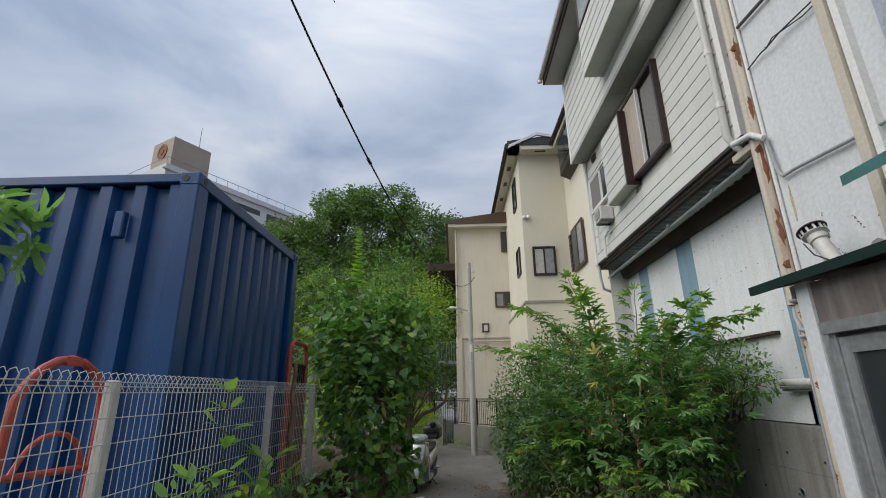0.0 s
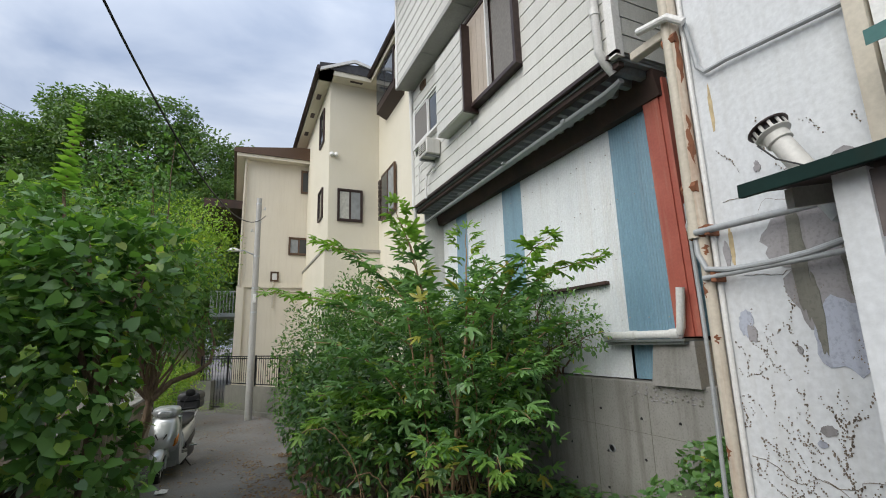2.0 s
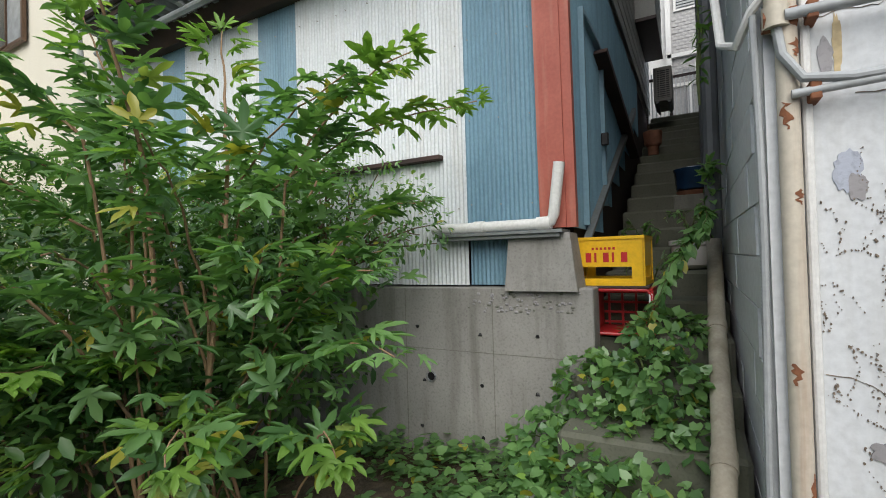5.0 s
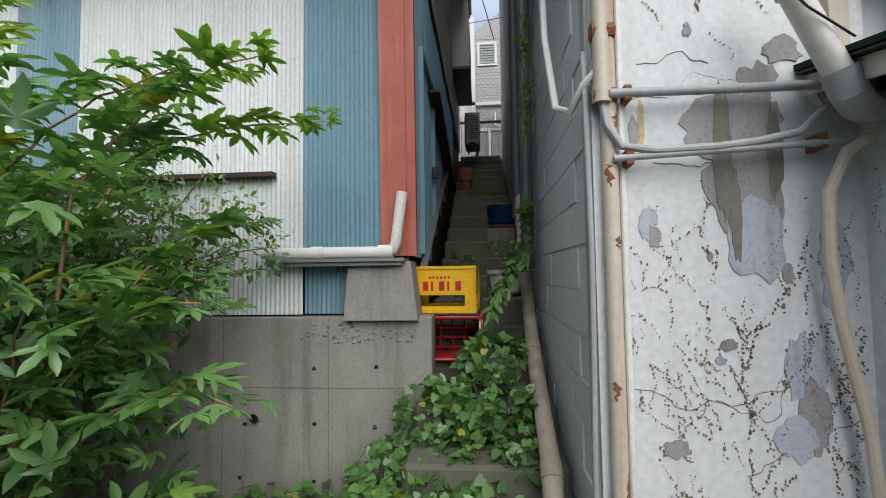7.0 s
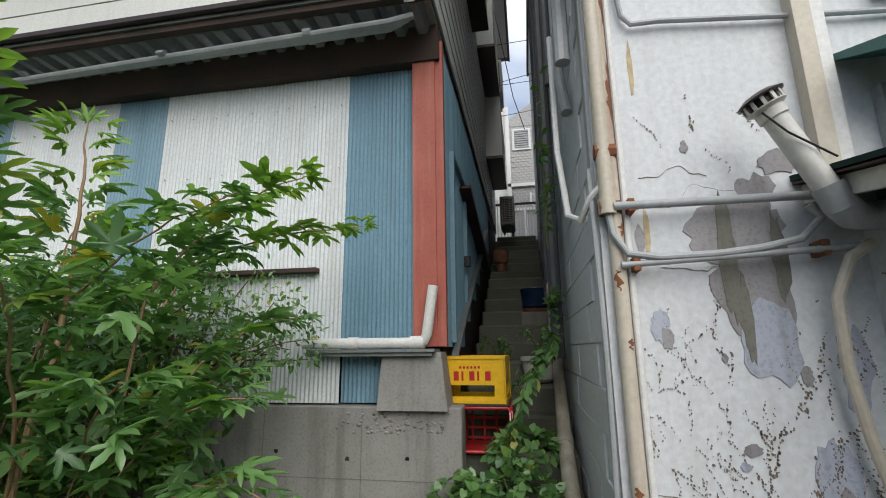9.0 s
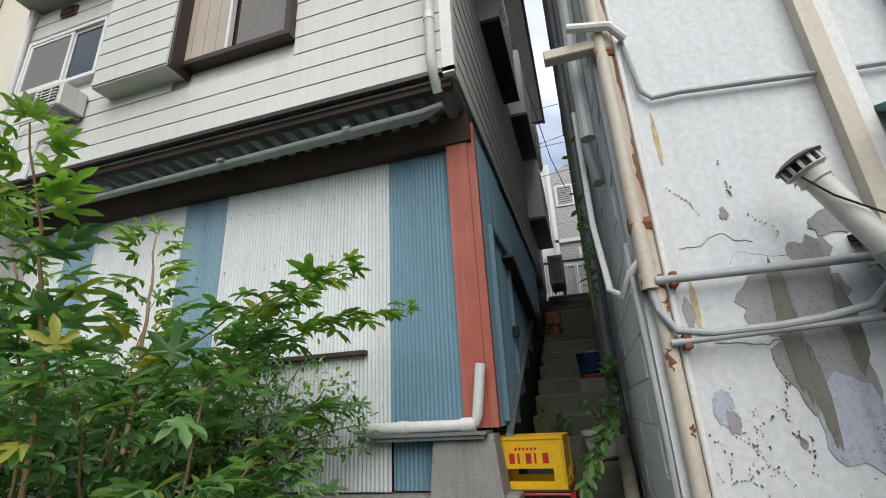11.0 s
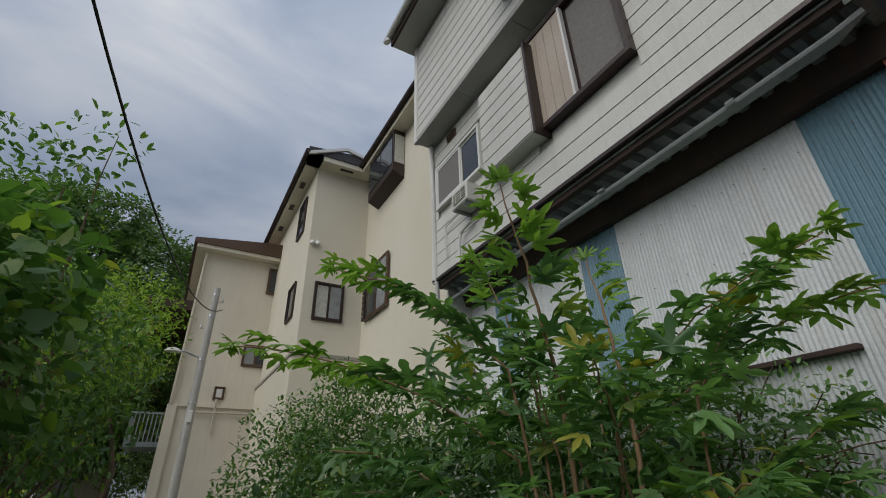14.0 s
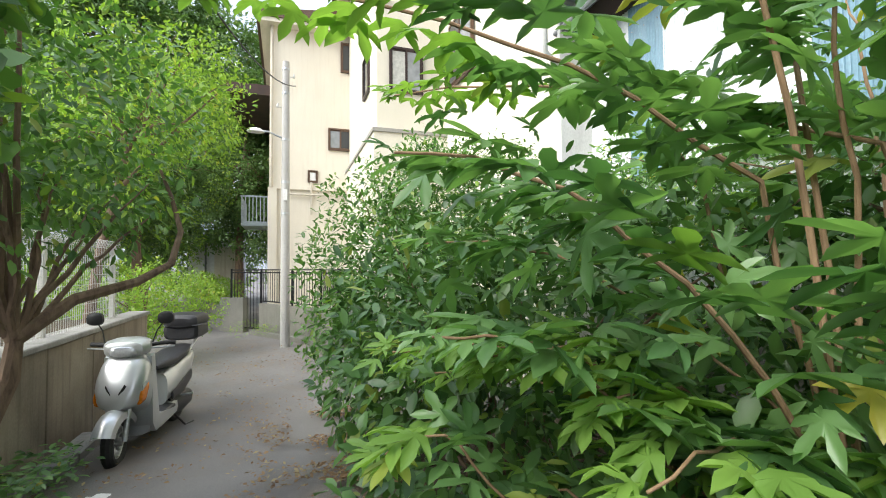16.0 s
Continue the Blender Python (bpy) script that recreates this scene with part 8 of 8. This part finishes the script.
def passage_end():
    e = thing("passage_gate", (10.7, 3.85, 3.85), "dark metal gate with white bars at the top of the steps", "gate")
    g = Geo()
    for y in (-0.55, 0.1, 0.55):
        g.box(-0.03, y - 0.03, 0, 0.03, y + 0.03, 1.08)
    g.box(-0.02, -0.55, 0.9, 0.02, 0.55, 0.95)
    part("frame", g, M["brownmetal"], e)
    first = None
    for i in range(15):
        m = Matrix.Translation((0, -0.5 + i * 0.072, 0))
        if first is None:
            g = Geo()
            g.box(-0.012, -0.012, 0.02, 0.012, 0.012, 1.04)
            first = part("bar", g, M["alum"], e)
            first.matrix_basis = m
        else:
            again(first, "bar", e, m)
    e = thing("tiled_house", (14.0, 3.8, 3.85), "house with grey split-tile walls and a small louvred window", "house")
    g = Geo()
    g.box(14.0, 1.5, 3.0, 19, 4.02, 8.6)
    g.prism([(1.5, 8.6), (4.02, 8.6), (3.2, 9.2), (2.0, 9.2)], "x", 14.0, 19)
    wall = part("wall", rel(e, g), M["brickgrey"], e)
    g = Geo()
    g.box(14.05, 4.02, 3.0, 19, 6.5, 9.1)
    part("plain_wall", rel(e, g), M["white"], e)
    g = Geo()
    g.box(13.9, 1.5, 6.35, 14.0, 4.1, 6.45)
    g.box(13.94, 1.5, 5.6, 14.0, 4.1, 5.68)
    g.box(13.9, 4.0, 5.6, 14.0, 4.12, 9.0)
    part("band", rel(e, g), M["white"], e)
    sash("window", e, "x", 14.0, 3.35, 3.92, 7.55, 8.25, ((3.39, 3.88),), M["white"], (M["glass"],), 0.05, 0.05, -1, e)
    g = Geo()
    for i in range(8):
        g.box(13.93, 3.42, 7.62 + i * 0.075, 13.95, 3.85, 7.67 + i * 0.075)
    part("louvre", rel(e, g), M["frosted"], e)
    g = Geo()
    g.tube([(13.9, 3.62, 5.6), (13.9, 3.62, 3.9)], 0.05, 8)
    g.tube([(13.85, 3.45, 6.1), (13.85, 3.45, 5.75), (13.8, 3.25, 5.6), (13.8, 3.25, 5.0)], 0.035, 8)
    part("downpipe", rel(e, g), M["white"], e, "", True)
    rr = random.Random(3)
    tile = None
    for j in range(34):
        for i in range(7):
            z = 5.72 + j * 0.085
            y = 3.0 + i * 0.15 + (0.07 if j % 2 else 0)
            if z + 0.08 > 8.55 or (3.3 < y + 0.07 < 3.98 and 7.45 < z < 8.3) or 6.3 < z + 0.04 < 6.5 or y + 0.145 > 4.0:
                continue
            m = Matrix.Translation((0 - 0.01 - rr.uniform(0, 0.012), y - 3.8, z - 3.85))
            if tile is None:
                g = Geo()
                g.box(0, 0, 0, 0.02, 0.143, 0.079)
                tile = part("tile", g, M["brickgrey"], wall)
                tile.matrix_basis = m
            else:
                again(tile, "tile", wall, m)
    # wires that cross the gap
    g = Geo()
    for x, z, dz in ((8.0, 7.0, 0.1), (8.6, 6.7, -0.05), (8.2, 6.3, 0.08), (8.9, 6.1, 0.0)):
        g.tube([(x, 3.42, z), (x + 0.2, 4.35, z + dz)], 0.006, 5)
    g.tube([(7.5, 4.2, 8.2), (7.6, 4.0, 7.0), (8.0, 3.8, 5.9), (8.3, 3.62, 5.4)], 0.008, 5)
    tagged(mesh("passage_cables", g, M["cable"], None, False, "thin cables strung across the passage", "cable"), kind="stuff")


passage_end()


def apartment():
    e = thing("apartment_building", (-41.8, 60, -1.0), "pale apartment block with balconies and a roof tower", "building")
    u, v = Vector((8.3, 15, 0)).normalized(), Vector((-15, 8.3, 0)).normalized()
    B = Matrix.Translation((0, 0, 0)) @ Matrix((( u.x, v.x, 0, 0), (u.y, v.y, 0, 0), (0, 0, 1, 0), (0, 0, 0, 1)))
    g = Geo()
    g.box(0, 0, 0, 34, 13, 34.6, B)
    part("wall", g, M["aptwhite"], e)
    g = Geo()
    g.box(0, 0.02, 34.6, 34, 13, 35.6, B)
    g.box(-0.5, -0.4, 34.55, 34, 0.1, 34.75, B)
    part("parapet", g, M["aptwhite"], e)
    g = Geo()
    g.box(0.8, 0.6, 35.6, 6.8, 6.2, 40.6, B)
    tower = part("roof_tower", g, M["towertan"], e, "tan clad roof tower with a round red emblem")
    g = Geo()
    m = B @ Matrix.Translation((0.78, 3.4, 38.7)) @ Matrix.Rotation(radians(-90), 4, "Y")
    g.lathe([(1.3, 0.0), (1.3, 0.1), (0.9, 0.12), (0.85, 0.05), (0.5, 0.05), (0.45, 0.14), (0.02, 0.14)], n=18, m=m)
    part("emblem", g, M["terracotta"], tower)
    g = Geo()
    g.tube([B @ Vector((0, 0, 36.6)), B @ Vector((34, 0, 36.6))], 0.05, 5)
    g.tube([B @ Vector((0, 0, 36.6)), B @ Vector((0, 13, 36.6))], 0.05, 5)
    for i in range(18):
        g.tube([B @ Vector((i * 2, 0, 35.6)), B @ Vector((i * 2, 0, 36.6))], 0.04, 4)
    part("roof_railing", g, M["steel"], e)
    g = Geo()
    g.tube([B @ Vector((5.5, 2, 40.6)), B @ Vector((5.5, 2, 45))], 0.05, 5)
    part("antenna", g, M["steel"], e)
    for fl in range(4):
        z = 33.6 - fl * 3.0
        for i in range(4):
            x = 3.0 + i * 7.6
            g = Geo()
            g.box(x, -0.02, z - 1.9, x + 6.2, 0.02, z, B)
            w = part("window", g, M["glass"], e)
            g = Geo()
            g.box(x - 0.3, -1.2, z - 2.6, x + 6.5, -1.05, z - 1.5, B)
            g.box(x - 0.3, -1.2, z - 2.75, x + 6.5, 0, z - 2.6, B)
            part("balcony", g, M["aptwhite"] if i % 2 else M["towertan"], e)
        for i in range(2):
            g = Geo()
            g.box(-0.03, 3 + i * 5, z - 1.6, 0.02, 5.2 + i * 5, z - 0.3, B)
            part("window", g, M["glass"], e)


apartment()


def shed():
    e = thing("garden_shed", (-2.6, 28, 0), "small grey shed at the end of the lane", "shed")
    g = Geo()
    g.box(-0.75, 0, -0.4, 1.4, 2.5, 2.75)
    part("wall", g, M["aptwhite"], e)
    g = Geo()
    g.prism([(-0.9, 2.75), (-0.9, 2.85), (1.6, 2.98), (1.6, 2.88)], "y", -0.15, 2.6)
    part("roof", g, M["steel"], e)
    g = Geo()
    g.box(0.3, -0.03, 0.9, 1.2, 0.0, 2.3)
    part("board", g, M["pvc_beige"], e, "pale wooden panel")
    g = Geo()
    g.tube([(-0.05, -0.05, 2.75), (-0.05, -0.05, 0)], 0.04, 8)
    part("downpipe", g, M["pvc_dark"], e)


shed()


def handcart():
    """Red tubular frame behind the fence."""
    e = thing("handcart", (-1.78, 2.4, 0.62), "red tubular steel handcart behind the fence", "cart")
    g = Geo()
    pts = [(0, -0.26, 0)] + [(0, -0.26, 0.85)] + [(0, -0.265 * math.cos(a), 0.85 + 0.27 * math.sin(a)) for a in [radians(18 * k) for k in range(1, 10)]] + [(0, 0.265, 0.85), (0, 0.27, 0.0)]
    g.tube(pts, 0.021, 10)
    part("hoop", g, M["redframe"], e, "", True)
    g = Geo()
    g.tube([(0, -0.26, 0.62), (0, 0.26, 0.60)], 0.016, 8)
    g.tube([(0, -0.20, 0.62)] + [(0, -0.18 * math.cos(a), 0.62 + 0.16 * math.sin(a)) for a in [radians(22.5 * k) for k in range(1, 8)]] + [(0, 0.20, 0.60)], 0.012, 8)
    part("crossbar", g, M["redframe"], e, "", True)
    g = Geo()
    g.box(-0.02, -0.05, 1.09, 0.02, 0.05, 1.13)
    part("plate", g, M["redframe"], e)
    for s in (-0.26, 0.27):
        g = Geo()
        torus(g, (0, s, 0.1), 0.075, 0.025, None, 20, 8)
        part("wheel", g, M["rubber"], e)
    e = thing("red_gate_post", (-1.78, 5.48, 0.40), "dark red steel post with black bars beside the container", "post")
    g = Geo()
    g.tube([(0, 0, 0), (0, 0, 1.62), (0, 0.02, 1.70), (0, 0.07, 1.745), (0, 0.14, 1.75), (0, 0.45, 1.75), (0, 0.52, 1.74), (0, 0.57, 1.70), (0, 0.59, 1.62), (0, 0.59, 0)], 0.028, 8)
    part("post", g, M["redframe"], e)
    g = Geo()
    g.soft(-0.015, 0.03, 0.12, 0.015, 0.56, 1.22, 0.008)
    part("side_plate", g, M["brownrust"], e, "rusty brown steel plate")
    for i in range(6):
        g = Geo()
        g.box(0.02, 0.10 + i * 0.07, 1.2, 0.035, 0.115 + i * 0.07, 1.46)
        part("bar", g, M["black"], e)
    g = Geo()
    g.box(0.018, 0.04, 1.46, 0.037, 0.5, 1.5)
    part("top_rail", g, M["black"], e)


handcart()


def rocks():
    r = random.Random(9)
    for at, s in (((-1.3, 5.95, 0.18), (0.26, 0.32, 0.26)), ((-0.98, 5.75, 0.10), (0.18, 0.2, 0.16)), ((2.55, 4.05, 0.02), (0.2, 0.26, 0.1)), ((3.15, 4.35, 0.1), (0.18, 0.2, 0.12)), ((-0.95, 9.05, -0.27), (0.13, 0.1, 0.06))):
        bm = bmesh.new()
        bmesh.ops.create_icosphere(bm, subdivisions=3, radius=1)
        for p in bm.verts:
            q = p.co.copy()
            k = 1 + 0.25 * noise.noise(q * 1.4 + Vector(at)) + 0.08 * noise.noise(q * 4 + Vector(at))
            p.co = Vector((q.x * s[0] * k, q.y * s[1] * k, max(-0.5, min(q.z, 0.75)) * s[2] * k))
        me = bpy.data.meshes.new("stone")
        bm.to_mesh(me)
        bm.free()
        me.materials.append(M["palestone"])
        ob = new("stone", me)
        ob.location = at
        tagged(ob, "pale weathered stone lying at the edge of the lane", "stone", "stones by the lane")


rocks()
# fallen planks leaning on the concrete wall
g = Geo()
g.box(-0.05, -0.012, 0, 0.05, 0.012, 0.75, pose(3.35, 6.5, 0.02, 0, 18, 10))
mesh("broken_plank", g, M["acgrey"], None, False, "broken grey plank leaning on the concrete wall", "plank")
# a crumpled paper scrap on the lane
g = Geo()
rr = random.Random(4)
n = 6
g.v = [(-0.62 + 0.03 * i, 9.15 + 0.03 * j, ground_z(0, 9.2) + 0.02 + 0.02 * rr.random()) for j in range(n) for i in range(n)]
g.f = [(j * n + i, j * n + i + 1, (j + 1) * n + i + 1, (j + 1) * n + i) for j in range(n - 1) for i in range(n - 1)]
mesh("paper_scrap", g, M["white"], None, False, "crumpled white paper scrap on the asphalt", "litter")


def dead_trunk():
    """A dead sapling trunk with stubs and wood curling off, standing against the fence."""
    r = random.Random(77)
    e = thing("dead_trunk", (-1.51, 4.99, 0.05), "dead brown sapling trunk leaning against the wire fence", "trunk")
    g = Geo()
    pts, rad = [], []
    for i in range(22):
        t = i / 21
        pts.append((0.012 * math.sin(i * 1.3), -0.11 * t + 0.012 * math.cos(i * 1.7), 1.80 * t))
        rad.append(0.034 * (1 - 0.45 * t) * (1 + r.uniform(-0.16, 0.2)))
    g.tube(pts, rad, 9)
    part("trunk", g, M["bark"], e)
    for i in (7, 11, 14, 16, 18, 19):
        p = Vector(pts[i])
        a = r.uniform(0, math.tau)
        d = Vector((math.cos(a) * 0.5, math.sin(a), 0.8)) * r.uniform(0.04, 0.12)
        g = Geo()
        g.tube([p, p + d * 0.5 + Vector((0, 0, 0.01)), p + d], [0.014, 0.011, 0.006], 6)
        part("stub", g, M["bark"], e)


dead_trunk()


def tall_weed(at, h, size, label, seed):
    """An upright weed: one green stem with side shoots and pointed leaves."""
    r = random.Random(seed)
    e = thing("tall_weed", at, label, "weed")
    sp = []
    stem = curve_pts((0, 0, 0), (r.uniform(-0.03, 0.03), r.uniform(-0.05, 0.05), h), 0.0, 12, 0.008, r)
    g = Geo()
    shoot(g, r, stem, 0.008, 0.003, 7)
    part("stem", g, M["greenstem"], e, "", True)
    for k in range(4, 13):
        p = stem[k]
        for m in range(2):
            a = k * 1.3 + m * math.pi + r.uniform(-0.4, 0.4)
            d = Vector((math.cos(a) * 0.5, math.sin(a), r.uniform(0.1, 0.5))).normalized()
            ln = size * r.uniform(0.5, 1.3) * (1.25 - 0.6 * k / 12)
            q = p + d * ln
            g = Geo()
            g.tube([p, p.lerp(q, 0.5) + Vector((0, 0, 0.01)), q], 0.0025, 5)
            part("side_shoot", g, M["greenstem"], e, "", True)
            for s in range(3):
                out = (d + rand_dir(r) * 0.55).normalized()
                sp.append((p.lerp(q, 0.6 + 0.2 * s), out, Vector((0, 0, 1)) + rand_dir(r) * 0.3, size * r.uniform(0.6, 1.1)))
    leaves("foliage", "oval", sp, M["leaf_young"], e)


tall_weed((-1.46, 3.44, 0.05), 1.52, 0.13, "tall pale green weed standing before the wire fence", 81)
tall_weed((-1.36, 4.02, 0.05), 0.98, 0.20, "broad-leaved green weed at the foot of the fence", 82)
tall_weed((-1.38, 2.95, 0.05), 1.0, 0.16, "broad-leaved green weed at the foot of the fence", 83)

# the pale building, the far houses and the planting, set to the lane's true line
for moved, dx, dy, dz in (("white_building", -0.045, 0.0, -0.02), ("cream_house", -0.23, 0.0, 0.0), ("tan_house", -0.31, 0.0, -0.12),
                          ("mulberry_tree", 0.10, 0.08, 0.0), ("tall_weeds", 0.12, 0.1, 0.0), ("lobed_leaf_shrub", 0.08, 0.05, 0.0),
                          ("camellia_tree", 0.07, 0.0, 0.04)):
    bpy.data.objects[moved].location += Vector((dx, dy, dz))
